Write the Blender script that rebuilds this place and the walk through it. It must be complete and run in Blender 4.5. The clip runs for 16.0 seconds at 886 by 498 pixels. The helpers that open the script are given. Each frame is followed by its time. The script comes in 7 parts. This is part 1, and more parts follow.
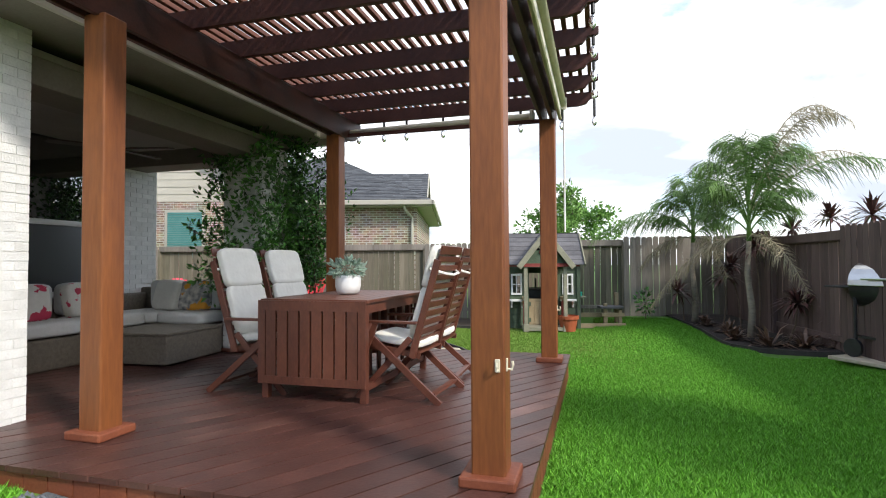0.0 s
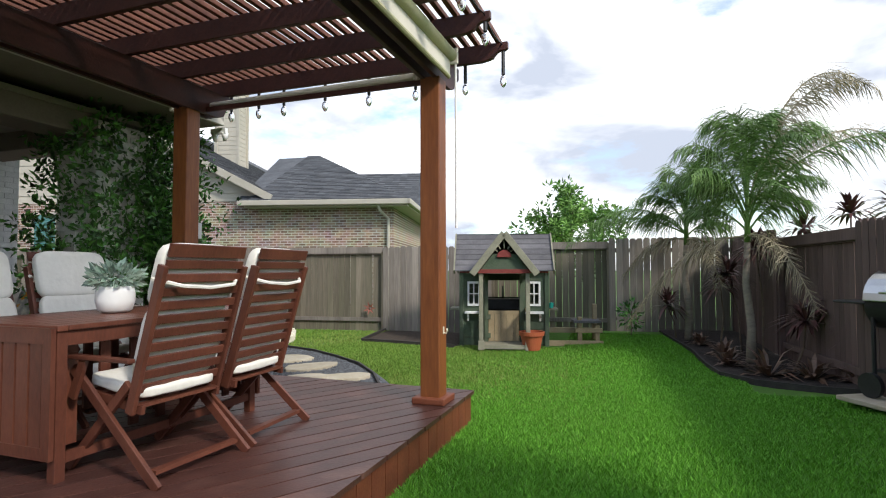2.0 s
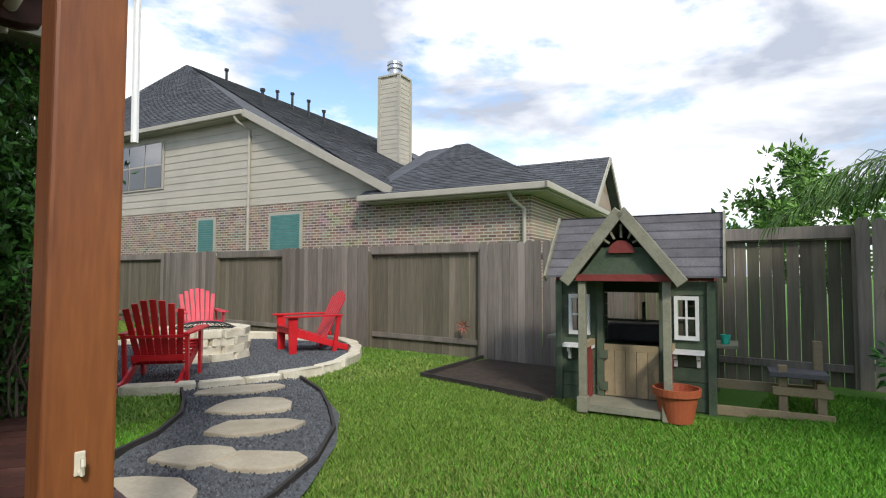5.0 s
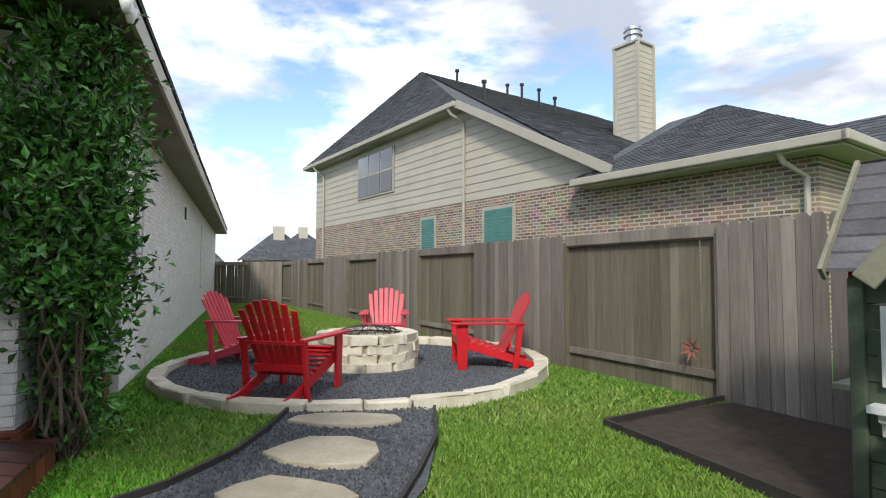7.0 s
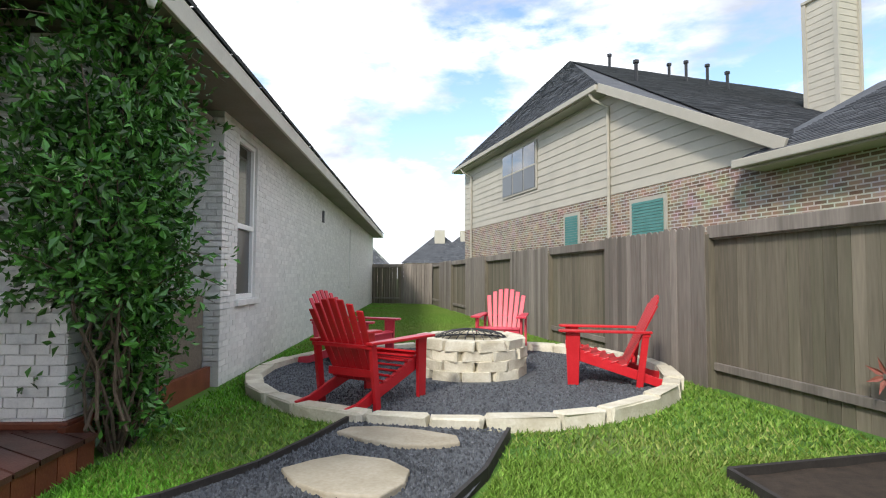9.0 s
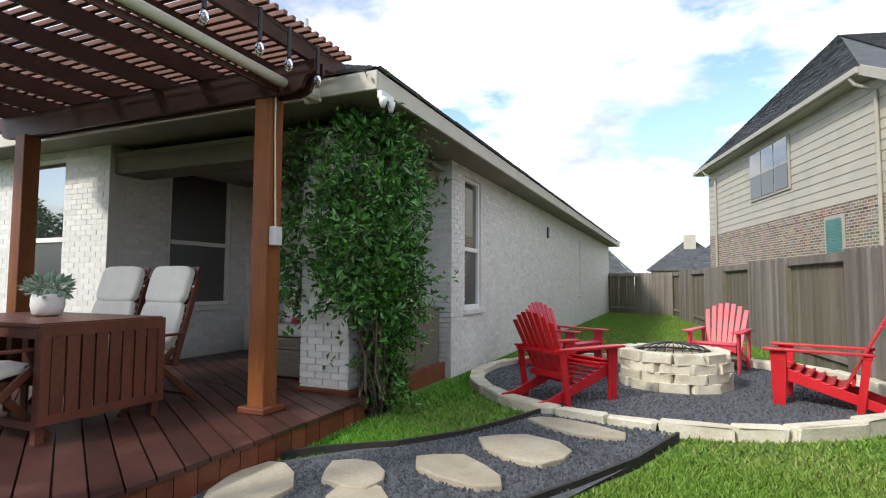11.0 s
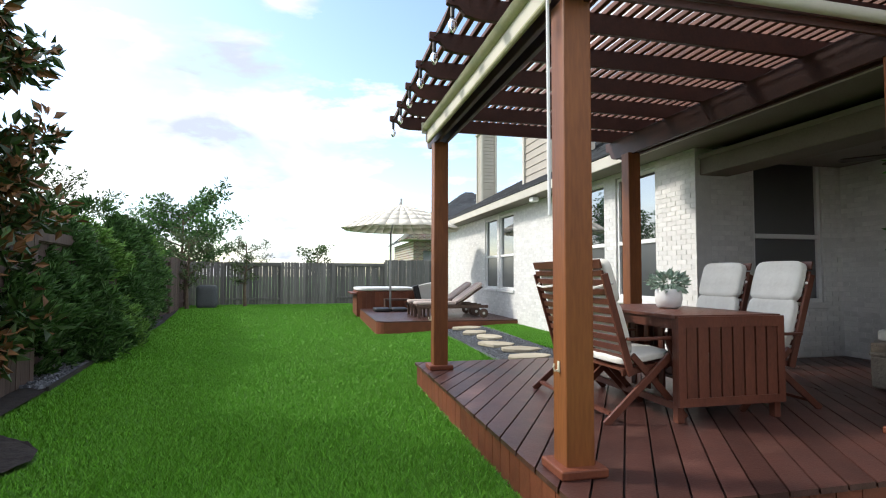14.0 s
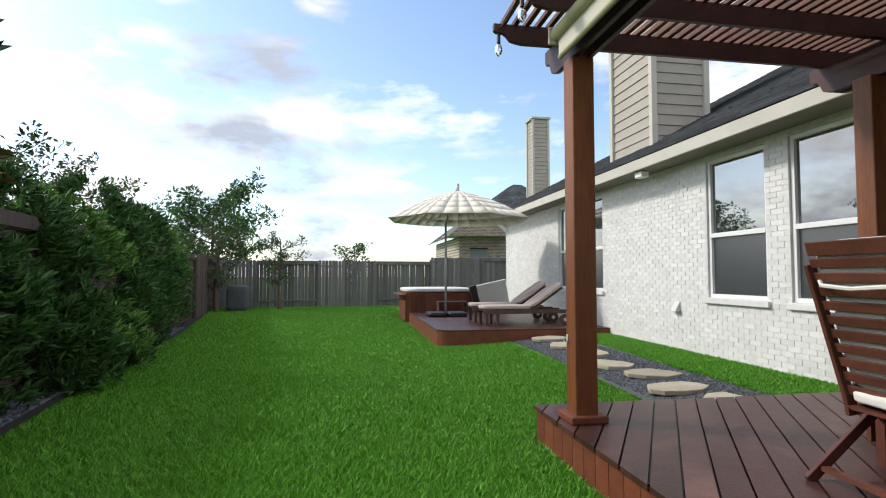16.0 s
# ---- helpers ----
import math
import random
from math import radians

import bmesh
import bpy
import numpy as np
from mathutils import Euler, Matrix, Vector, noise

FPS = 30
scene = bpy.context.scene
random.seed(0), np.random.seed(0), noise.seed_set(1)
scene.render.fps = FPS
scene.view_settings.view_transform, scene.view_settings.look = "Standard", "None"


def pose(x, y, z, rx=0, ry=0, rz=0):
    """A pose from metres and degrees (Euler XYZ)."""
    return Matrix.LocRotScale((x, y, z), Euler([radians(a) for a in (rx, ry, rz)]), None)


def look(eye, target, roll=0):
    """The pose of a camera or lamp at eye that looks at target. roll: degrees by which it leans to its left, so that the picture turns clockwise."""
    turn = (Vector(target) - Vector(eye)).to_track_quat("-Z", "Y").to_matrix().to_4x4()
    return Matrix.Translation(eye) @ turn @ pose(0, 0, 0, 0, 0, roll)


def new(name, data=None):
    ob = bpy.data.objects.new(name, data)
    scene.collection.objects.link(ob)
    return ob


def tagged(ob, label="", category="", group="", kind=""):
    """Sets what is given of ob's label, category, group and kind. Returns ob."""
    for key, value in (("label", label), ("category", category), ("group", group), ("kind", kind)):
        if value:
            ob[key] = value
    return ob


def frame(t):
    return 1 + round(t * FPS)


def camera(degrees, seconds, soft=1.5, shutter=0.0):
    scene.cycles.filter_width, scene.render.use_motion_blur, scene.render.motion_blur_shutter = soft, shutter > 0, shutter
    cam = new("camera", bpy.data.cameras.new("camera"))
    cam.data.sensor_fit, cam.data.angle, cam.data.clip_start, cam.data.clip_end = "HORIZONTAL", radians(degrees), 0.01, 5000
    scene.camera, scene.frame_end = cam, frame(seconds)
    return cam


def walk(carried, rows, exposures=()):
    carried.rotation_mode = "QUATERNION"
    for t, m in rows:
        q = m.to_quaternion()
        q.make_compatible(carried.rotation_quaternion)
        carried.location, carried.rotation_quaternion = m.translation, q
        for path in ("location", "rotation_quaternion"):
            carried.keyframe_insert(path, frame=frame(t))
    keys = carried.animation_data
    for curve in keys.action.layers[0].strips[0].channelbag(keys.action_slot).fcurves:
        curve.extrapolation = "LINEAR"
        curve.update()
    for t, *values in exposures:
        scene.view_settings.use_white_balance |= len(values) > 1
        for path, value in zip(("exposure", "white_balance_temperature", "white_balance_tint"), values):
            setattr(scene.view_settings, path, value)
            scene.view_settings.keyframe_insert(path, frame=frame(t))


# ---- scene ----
cam = camera(78.6, 16.0, soft=1.1)
METRES, EYE, TILT, LEAN, TURN = 14.67, 1.35, 0.0, 0.0, 17.6
ROWS = [
    (0.0, -0.0194, 0.0049, 0.0005, -1.75, 1.59, 0.28),
    (0.5, 0.0068, 0.0220, 0.0001, -0.35, 1.62, 0.23),
    (1.0, 0.0359, 0.0452, 0.0006, 0.36, 1.84, 0.20),
    (1.5, 0.0633, 0.0753, 0.0007, 1.41, 2.03, 0.23),
    (2.0, 0.0899, 0.1070, 0.0013, 2.06, 2.10, 0.12),
    (2.5, 0.1128, 0.1415, 0.0019, 2.69, 2.26, -0.15),
    (3.0, 0.1338, 0.1780, 0.0022, 3.57, 2.31, -0.30),
    (5.5, 0.1835, 0.3905, -0.0002, 32.18, 2.7, -0.11),
    (6.0, 0.1756, 0.4293, -0.0014, 39.07, 2.76, -0.12),
    (6.5, 0.1633, 0.4651, -0.0023, 46.77, 2.72, -0.16),
    (7.0, 0.1526, 0.5009, -0.0031, 52.29, 2.73, -0.18),
    (7.5, 0.1358, 0.5321, -0.0048, 57.96, 2.77, -0.14),
    (8.0, 0.1213, 0.5535, -0.0065, 61.62, 2.76, -0.19),
    (10.5, 0.1867, 0.5893, -0.0025, 87.97, 3.51, -0.32),
    (11.0, 0.2087, 0.5975, 0.0013, 95.67, 3.55, -0.33),
    (11.5, 0.2245, 0.6093, 0.0033, 105.03, 3.43, -0.32),
    (12.0, 0.2383, 0.6129, 0.0045, 113.97, 3.4, -0.31),
    (12.5, 0.2476, 0.6157, 0.0046, 122.85, 3.34, -0.38),
    (13.0, 0.2478, 0.6116, 0.0039, 131.36, 3.17, -0.32),
    (13.5, 0.2339, 0.5948, 0.0039, 141.76, 2.87, -0.21),
    (14.0, 0.2251, 0.5686, 0.0019, 149.15, 2.76, -0.16),
    (14.5, 0.2171, 0.5308, 0.0003, 151.81, 2.71, -0.18),
    (15.0, 0.2078, 0.4885, -0.0006, 152.87, 2.72, -0.13),
    (15.5, 0.1999, 0.4436, -0.001, 152.85, 2.74, -0.09),
    (16.0, 0.1902, 0.4008, -0.0012, 152.53, 2.78, -0.02),
]
walk(cam, [(t, pose(0, 0, EYE, TILT, LEAN, TURN) @ pose(METRES * x, METRES * y, METRES * z, 90 + pitch, roll, yaw)) for t, x, y, z, yaw, pitch, roll in ROWS],
     exposures=[(0.0, 0.54), (1.0, 0.52), (2.0, 0.24), (3.0, 0.1), (5.5, 0.0), (8.0, 0.2), (10.5, 0.36), (11.5, 0.22), (13.0, 0.27), (14.0, 0.4), (14.8, 0.18), (16.0, 0.02)])

U = 0.9  # metres to one unit of the plan below

# ---- world, sun, exposure ----
world = bpy.data.worlds.new("sky")
scene.world = world
world.use_nodes = True
wt = world.node_tree
wt.nodes.clear()
SUN_EL, SUN_AZ = radians(38), radians(118)  # azimuth clockwise from +y


def wn(kind, **kw):
    n = wt.nodes.new(kind)
    for k, v in kw.items():
        n.inputs[k].default_value = v
    return n


sky = wt.nodes.new("ShaderNodeTexSky")
sky.sky_type = "NISHITA"
sky.sun_disc = False
sky.sun_elevation, sky.sun_rotation = SUN_EL, SUN_AZ
coords = wt.nodes.new("ShaderNodeTexCoord")
stretch = wn("ShaderNodeMapping", Scale=(1.0, 1.0, 2.6))
wt.links.new(coords.outputs["Generated"], stretch.inputs["Vector"])
big = wn("ShaderNodeTexNoise", Scale=2.3, Detail=9.0, Roughness=0.56, Distortion=0.25)
small = wn("ShaderNodeTexNoise", Scale=9.0, Detail=5.0, Roughness=0.6)
wt.links.new(stretch.outputs[0], big.inputs["Vector"])
wt.links.new(stretch.outputs[0], small.inputs["Vector"])
cover = wt.nodes.new("ShaderNodeValToRGB")
cover.color_ramp.elements[0].position, cover.color_ramp.elements[1].position = 0.42, 0.57
mottle = wt.nodes.new("ShaderNodeMath")
mottle.operation = "MULTIPLY_ADD"
mottle.inputs[1].default_value, mottle.inputs[2].default_value = 0.42, -0.21
wt.links.new(small.outputs["Fac"], mottle.inputs[0])
both = wt.nodes.new("ShaderNodeMath")
wt.links.new(big.outputs["Fac"], both.inputs[0])
wt.links.new(mottle.outputs[0], both.inputs[1])
axes = wt.nodes.new("ShaderNodeSeparateXYZ")
wt.links.new(coords.outputs["Generated"], axes.inputs[0])
northern = wt.nodes.new("ShaderNodeMath")
northern.operation = "MULTIPLY_ADD"
northern.inputs[1].default_value, northern.inputs[2].default_value = 0.075, 0.02
wt.links.new(axes.outputs["Y"], northern.inputs[0])
thick = wt.nodes.new("ShaderNodeMath")
wt.links.new(both.outputs[0], thick.inputs[0])
wt.links.new(northern.outputs[0], thick.inputs[1])
wt.links.new(thick.outputs[0], cover.inputs["Fac"])
under = wn("ShaderNodeTexNoise", Scale=3.1, Detail=6.0, Roughness=0.5, Distortion=0.3)
wt.links.new(stretch.outputs[0], under.inputs["Vector"])
shade = wt.nodes.new("ShaderNodeValToRGB")
shade.color_ramp.elements[0].position, shade.color_ramp.elements[1].position = 0.43, 0.60
shade.color_ramp.elements[0].color = (10.2, 10.3, 10.6, 1)
shade.color_ramp.elements[1].color = (4.5, 4.95, 5.9, 1)
wt.links.new(under.outputs["Fac"], shade.inputs["Fac"])
mixc = wt.nodes.new("ShaderNodeMixRGB")
wt.links.new(cover.outputs["Color"], mixc.inputs["Fac"])
lift = wt.nodes.new("ShaderNodeMixRGB")
lift.blend_type = "MULTIPLY"
lift.inputs["Fac"].default_value = 1.0
lift.inputs["Color2"].default_value = (1.75, 1.8, 1.85, 1)
wt.links.new(sky.outputs["Color"], lift.inputs["Color1"])
wt.links.new(lift.outputs["Color"], mixc.inputs["Color1"])
wt.links.new(shade.outputs["Color"], mixc.inputs["Color2"])
bg = wn("ShaderNodeBackground", Strength=0.13)
wt.links.new(mixc.outputs["Color"], bg.inputs["Color"])
wo = wt.nodes.new("ShaderNodeOutputWorld")
wt.links.new(bg.outputs[0], wo.inputs["Surface"])

sun = new("sun", bpy.data.lights.new("sun", "SUN"))
sun.data.energy, sun.data.angle, sun.data.color = 2.6, radians(7), (1.0, 0.95, 0.87)
sd = Vector((math.sin(SUN_AZ) * math.cos(SUN_EL), math.cos(SUN_AZ) * math.cos(SUN_EL), math.sin(SUN_EL)))
sun.matrix_world = look(sd * 50, (0, 0, 0))


# ---- materials ----
def material(name, c1, c2=None, rough=0.7, scale=6.0, bump=0.15, fine=60.0, stretch=(1, 1, 1), metal=0.0, vary=0.0, spec=0.4, island=False, stain=None, stain_at=(0.55, 0.75), coat=0.0):
    m = bpy.data.materials.new(name)
    m.use_nodes = True
    t = m.node_tree
    b = t.nodes["Principled BSDF"]
    b.inputs["Roughness"].default_value = rough
    b.inputs["Metallic"].default_value = metal
    b.inputs["Specular IOR Level"].default_value = spec
    b.inputs["Coat Weight"].default_value = coat
    tc = t.nodes.new("ShaderNodeTexCoord")
    mp = t.nodes.new("ShaderNodeMapping")
    mp.inputs["Scale"].default_value = stretch
    t.links.new(tc.outputs["Object"], mp.inputs["Vector"])
    info = t.nodes.new("ShaderNodeObjectInfo")
    geo = t.nodes.new("ShaderNodeNewGeometry")
    rnd = geo.outputs["Random Per Island"] if island else info.outputs["Random"]
    off = t.nodes.new("ShaderNodeVectorMath")
    off.operation = "MULTIPLY_ADD"
    sp = t.nodes.new("ShaderNodeCombineXYZ")
    for i in range(3):
        t.links.new(rnd, sp.inputs[i])
    off.inputs[1].default_value = (7, 11, 13) if vary else (0, 0, 0)
    t.links.new(sp.outputs[0], off.inputs[0])
    t.links.new(mp.outputs[0], off.inputs[2])
    n1 = t.nodes.new("ShaderNodeTexNoise")
    n1.inputs["Scale"].default_value, n1.inputs["Detail"].default_value = scale, 5
    n2 = t.nodes.new("ShaderNodeTexNoise")
    n2.inputs["Scale"].default_value, n2.inputs["Detail"].default_value = fine, 4
    for n in (n1, n2):
        t.links.new(off.outputs[0], n.inputs["Vector"])
    add = t.nodes.new("ShaderNodeMath")
    add.operation = "MULTIPLY_ADD"
    add.inputs[1].default_value = 0.6
    half = t.nodes.new("ShaderNodeMath")
    half.operation = "MULTIPLY"
    half.inputs[1].default_value = 0.4
    t.links.new(n2.outputs["Fac"], half.inputs[0])
    t.links.new(n1.outputs["Fac"], add.inputs[0])
    t.links.new(half.outputs[0], add.inputs[2])
    ramp = t.nodes.new("ShaderNodeValToRGB")
    e = ramp.color_ramp.elements
    e[0].position, e[1].position = 0.34, 0.66
    e[0].color, e[1].color = (*c1, 1), (*(c2 or [min(1, v * 1.35) for v in c1]), 1)
    t.links.new(add.outputs[0], ramp.inputs["Fac"])
    last = ramp.outputs["Color"]
    if stain:
        n3 = t.nodes.new("ShaderNodeTexNoise")
        n3.inputs["Scale"].default_value, n3.inputs["Detail"].default_value = scale * 0.45, 7
        t.links.new(off.outputs[0], n3.inputs["Vector"])
        r3 = t.nodes.new("ShaderNodeValToRGB")
        r3.color_ramp.elements[0].position, r3.color_ramp.elements[1].position = stain_at
        t.links.new(n3.outputs["Fac"], r3.inputs["Fac"])
        mx = t.nodes.new("ShaderNodeMixRGB")
        mx.inputs["Color2"].default_value = (*stain, 1)
        t.links.new(r3.outputs["Color"], mx.inputs["Fac"])
        t.links.new(last, mx.inputs["Color1"])
        last = mx.outputs["Color"]
    if vary:
        hs = t.nodes.new("ShaderNodeHueSaturation")
        ma = t.nodes.new("ShaderNodeMath")
        ma.operation = "MULTIPLY_ADD"
        ma.inputs[1].default_value, ma.inputs[2].default_value = 2 * vary, 1 - vary
        t.links.new(rnd, ma.inputs[0])
        t.links.new(ma.outputs[0], hs.inputs["Value"])
        t.links.new(last, hs.inputs["Color"])
        last = hs.outputs["Color"]
    t.links.new(last, b.inputs["Base Color"])
    if bump:
        bp = t.nodes.new("ShaderNodeBump")
        bp.inputs["Strength"].default_value = bump
        bp.inputs["Distance"].default_value = 0.02
        t.links.new(add.outputs[0], bp.inputs["Height"])
        t.links.new(bp.outputs[0], b.inputs["Normal"])
    return m


def glassy(name, colour, rough, weight=1.0):
    m = bpy.data.materials.new(name)
    m.use_nodes = True
    b = m.node_tree.nodes["Principled BSDF"]
    b.inputs["Base Color"].default_value = (*colour, 1)
    b.inputs["Roughness"].default_value = rough
    b.inputs["Transmission Weight"].default_value = weight
    return m


def mirrored_pane(name, inner, rough=0.02, spec=1.0):
    m = bpy.data.materials.new(name)
    m.use_nodes = True
    b = m.node_tree.nodes["Principled BSDF"]
    b.inputs["Base Color"].default_value = (*inner, 1)
    b.inputs["Roughness"].default_value = rough
    b.inputs["IOR"].default_value = 2.3
    b.inputs["Specular IOR Level"].default_value = spec
    return m


M_lawn = material("lawn_soil", (0.05, 0.13, 0.014), (0.10, 0.22, 0.028), 0.95, 0.8, 0.5, 40, stain=(0.13, 0.15, 0.045), stain_at=(0.55, 0.8))
M_blade = material("grass_blades", (0.085, 0.26, 0.018), (0.16, 0.42, 0.036), 0.55, 0.9, 0, 9, vary=0.35, island=True, stain=(0.20, 0.33, 0.055), stain_at=(0.58, 0.85), spec=0.25)
M_blade_dry = material("sparser_grass_blades", (0.095, 0.195, 0.024), (0.185, 0.32, 0.045), 0.6, 1.1, 0, 9, vary=0.35, island=True, stain=(0.30, 0.28, 0.10), stain_at=(0.5, 0.74), spec=0.25)
M_post = material("stained_post_timber", (0.155, 0.048, 0.015), (0.29, 0.10, 0.028), 0.5, 4, 0.15, 55, (1, 1, 0.12), vary=0.12, stain=(0.10, 0.03, 0.014), stain_at=(0.52, 0.8))
M_beam = material("dark_pergola_timber", (0.045, 0.014, 0.010), (0.085, 0.027, 0.018), 0.5, 4, 0.15, 50, vary=0.15)
M_slat = material("pergola_slat_timber", (0.10, 0.036, 0.022), (0.18, 0.07, 0.042), 0.6, 5, 0.1, 50, vary=0.2)
M_deck = material("stained_deck_board", (0.048, 0.021, 0.017), (0.088, 0.036, 0.028), 0.40, 4, 0.25, 60, vary=0.28, stain=(0.17, 0.085, 0.066), stain_at=(0.58, 0.78))
M_riser = material("red_deck_fascia", (0.13, 0.036, 0.018), (0.21, 0.065, 0.03), 0.55, 5, 0.2, 60, vary=0.2)
M_brick = material("white_painted_brick", (0.66, 0.655, 0.63), (0.80, 0.79, 0.76), 0.75, 7, 0.5, 70, vary=0.07, stain=(0.56, 0.545, 0.51), stain_at=(0.6, 0.85))
M_brick_s = material("white_painted_brick_mass", (0.66, 0.655, 0.63), (0.80, 0.79, 0.76), 0.75, 7, 0.5, 70, vary=0.07, island=True, stain=(0.56, 0.545, 0.51), stain_at=(0.6, 0.85))
M_mortar = material("painted_mortar", (0.63, 0.625, 0.60), (0.75, 0.74, 0.71), 0.9, 9, 0.6, 90)
M_trim = material("cream_trim_paint", (0.50, 0.47, 0.40), (0.58, 0.55, 0.47), 0.6, 3, 0.06, 50)
M_white = material("white_vinyl", (0.78, 0.78, 0.76), (0.83, 0.83, 0.81), 0.4, 3, 0.03, 40)
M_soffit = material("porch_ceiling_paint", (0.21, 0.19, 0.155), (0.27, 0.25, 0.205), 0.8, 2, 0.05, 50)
# darker brown copy of the ceiling paint, with the porch shade in its colour
M_header = material("shaded_header_paint", (0.15, 0.13, 0.10), (0.20, 0.175, 0.14), 0.8, 2, 0.05, 50)
M_ntrim = material("beige_gutter_paint", (0.37, 0.345, 0.285), (0.44, 0.41, 0.34), 0.6, 3, 0.06, 50)
M_roof = material("grey_asphalt_shingle", (0.055, 0.06, 0.068), (0.11, 0.115, 0.125), 0.95, 3, 0.5, 45, vary=0.25, island=True)
M_fence = material("weathered_fence_board", (0.15, 0.13, 0.11), (0.29, 0.255, 0.215), 0.9, 3, 0.4, 40, (1, 1, 0.08), vary=0.2, stain=(0.12, 0.105, 0.085), stain_at=(0.5, 0.78))
M_fence_g = material("mossy_fence_board", (0.115, 0.10, 0.07), (0.22, 0.19, 0.14), 0.9, 3, 0.4, 40, (1, 1, 0.08), vary=0.2, stain=(0.10, 0.10, 0.06), stain_at=(0.5, 0.78))
M_fence_r = material("brown_fence_board", (0.075, 0.049, 0.043), (0.13, 0.088, 0.076), 0.85, 3, 0.35, 40, (1, 1, 0.08), vary=0.16)
M_fence_d = material("dark_grey_fence_board", (0.105, 0.10, 0.10), (0.19, 0.18, 0.175), 0.9, 3, 0.4, 40, (1, 1, 0.08), vary=0.22)
M_siding = material("beige_lap_siding", (0.43, 0.40, 0.33), (0.49, 0.455, 0.375), 0.7, 2, 0.05, 40, stain=(0.37, 0.345, 0.285), stain_at=(0.55, 0.85))
M_gravel = material("dark_gravel", (0.055, 0.06, 0.066), (0.13, 0.14, 0.15), 0.9, 30, 0.8, 120, vary=0.35, island=True)
M_pebble = material("loose_dark_gravel", (0.055, 0.06, 0.07), (0.14, 0.15, 0.165), 0.85, 20, 0.2, 90, vary=0.5, island=True)
M_flag = material("tan_flagstone", (0.36, 0.31, 0.22), (0.50, 0.45, 0.35), 0.85, 4, 0.5, 40, vary=0.12, stain=(0.30, 0.26, 0.18), stain_at=(0.5, 0.8))
M_lime = material("cream_limestone", (0.55, 0.50, 0.37), (0.72, 0.68, 0.56), 0.9, 6, 0.7, 45, vary=0.1, stain=(0.40, 0.34, 0.23), stain_at=(0.6, 0.8))
M_edge = material("black_edging", (0.025, 0.022, 0.02), (0.045, 0.04, 0.036), 0.7, 8, 0.2, 60)
M_soil = material("brown_mulch", (0.028, 0.021, 0.015), (0.066, 0.048, 0.034), 0.95, 10, 0.9, 90)
M_red = material("red_painted_wood", (0.50, 0.012, 0.018), (0.60, 0.022, 0.03), 0.35, 5, 0.08, 60, vary=0.08)
M_pink = material("faded_red_wood", (0.55, 0.035, 0.06), (0.64, 0.07, 0.10), 0.4, 5, 0.08, 60, vary=0.08)
M_table = material("red_brown_hardwood", (0.085, 0.028, 0.018), (0.15, 0.052, 0.031), 0.4, 5, 0.1, 60, (1, 1, 0.4), vary=0.15)
M_cushion = material("off_white_cushion", (0.72, 0.70, 0.63), (0.80, 0.78, 0.71), 0.9, 6, 0.35, 25)
M_wicker = material("taupe_wicker", (0.13, 0.11, 0.085), (0.21, 0.18, 0.14), 0.6, 30, 0.8, 110)
M_grey = material("grey_cushion", (0.60, 0.60, 0.58), (0.68, 0.68, 0.66), 0.9, 5, 0.25, 30)
M_leaf = material("glossy_vine_leaf", (0.03, 0.11, 0.018), (0.09, 0.25, 0.035), 0.35, 3, 0, 30, vary=0.75, island=True, spec=0.5)
M_wood = material("bark", (0.09, 0.065, 0.045), (0.16, 0.12, 0.085), 0.9, 10, 0.6, 60)
M_black = material("black_metal", (0.015, 0.015, 0.016), (0.03, 0.03, 0.032), 0.4, 8, 0.05, 60)
M_steel = material("brushed_steel", (0.50, 0.50, 0.50), (0.58, 0.58, 0.58), 0.3, 8, 0.05, 90, metal=1.0)
M_pane = mirrored_pane("reflective_window_pane", (0.02, 0.024, 0.026))
M_pane_dim = mirrored_pane("insect_screen", (0.025, 0.027, 0.03), 0.3, 0.5)
M_awning = material("rolled_awning_cloth", (0.42, 0.40, 0.22), (0.52, 0.50, 0.30), 0.8, 6, 0.2, 60)
M_canvas = material("cream_canvas", (0.66, 0.62, 0.52), (0.72, 0.68, 0.58), 0.85, 3, 0.05, 60)
M_teal = material("teal_blind", (0.07, 0.21, 0.19), (0.11, 0.27, 0.25), 0.5, 4, 0.05, 30)


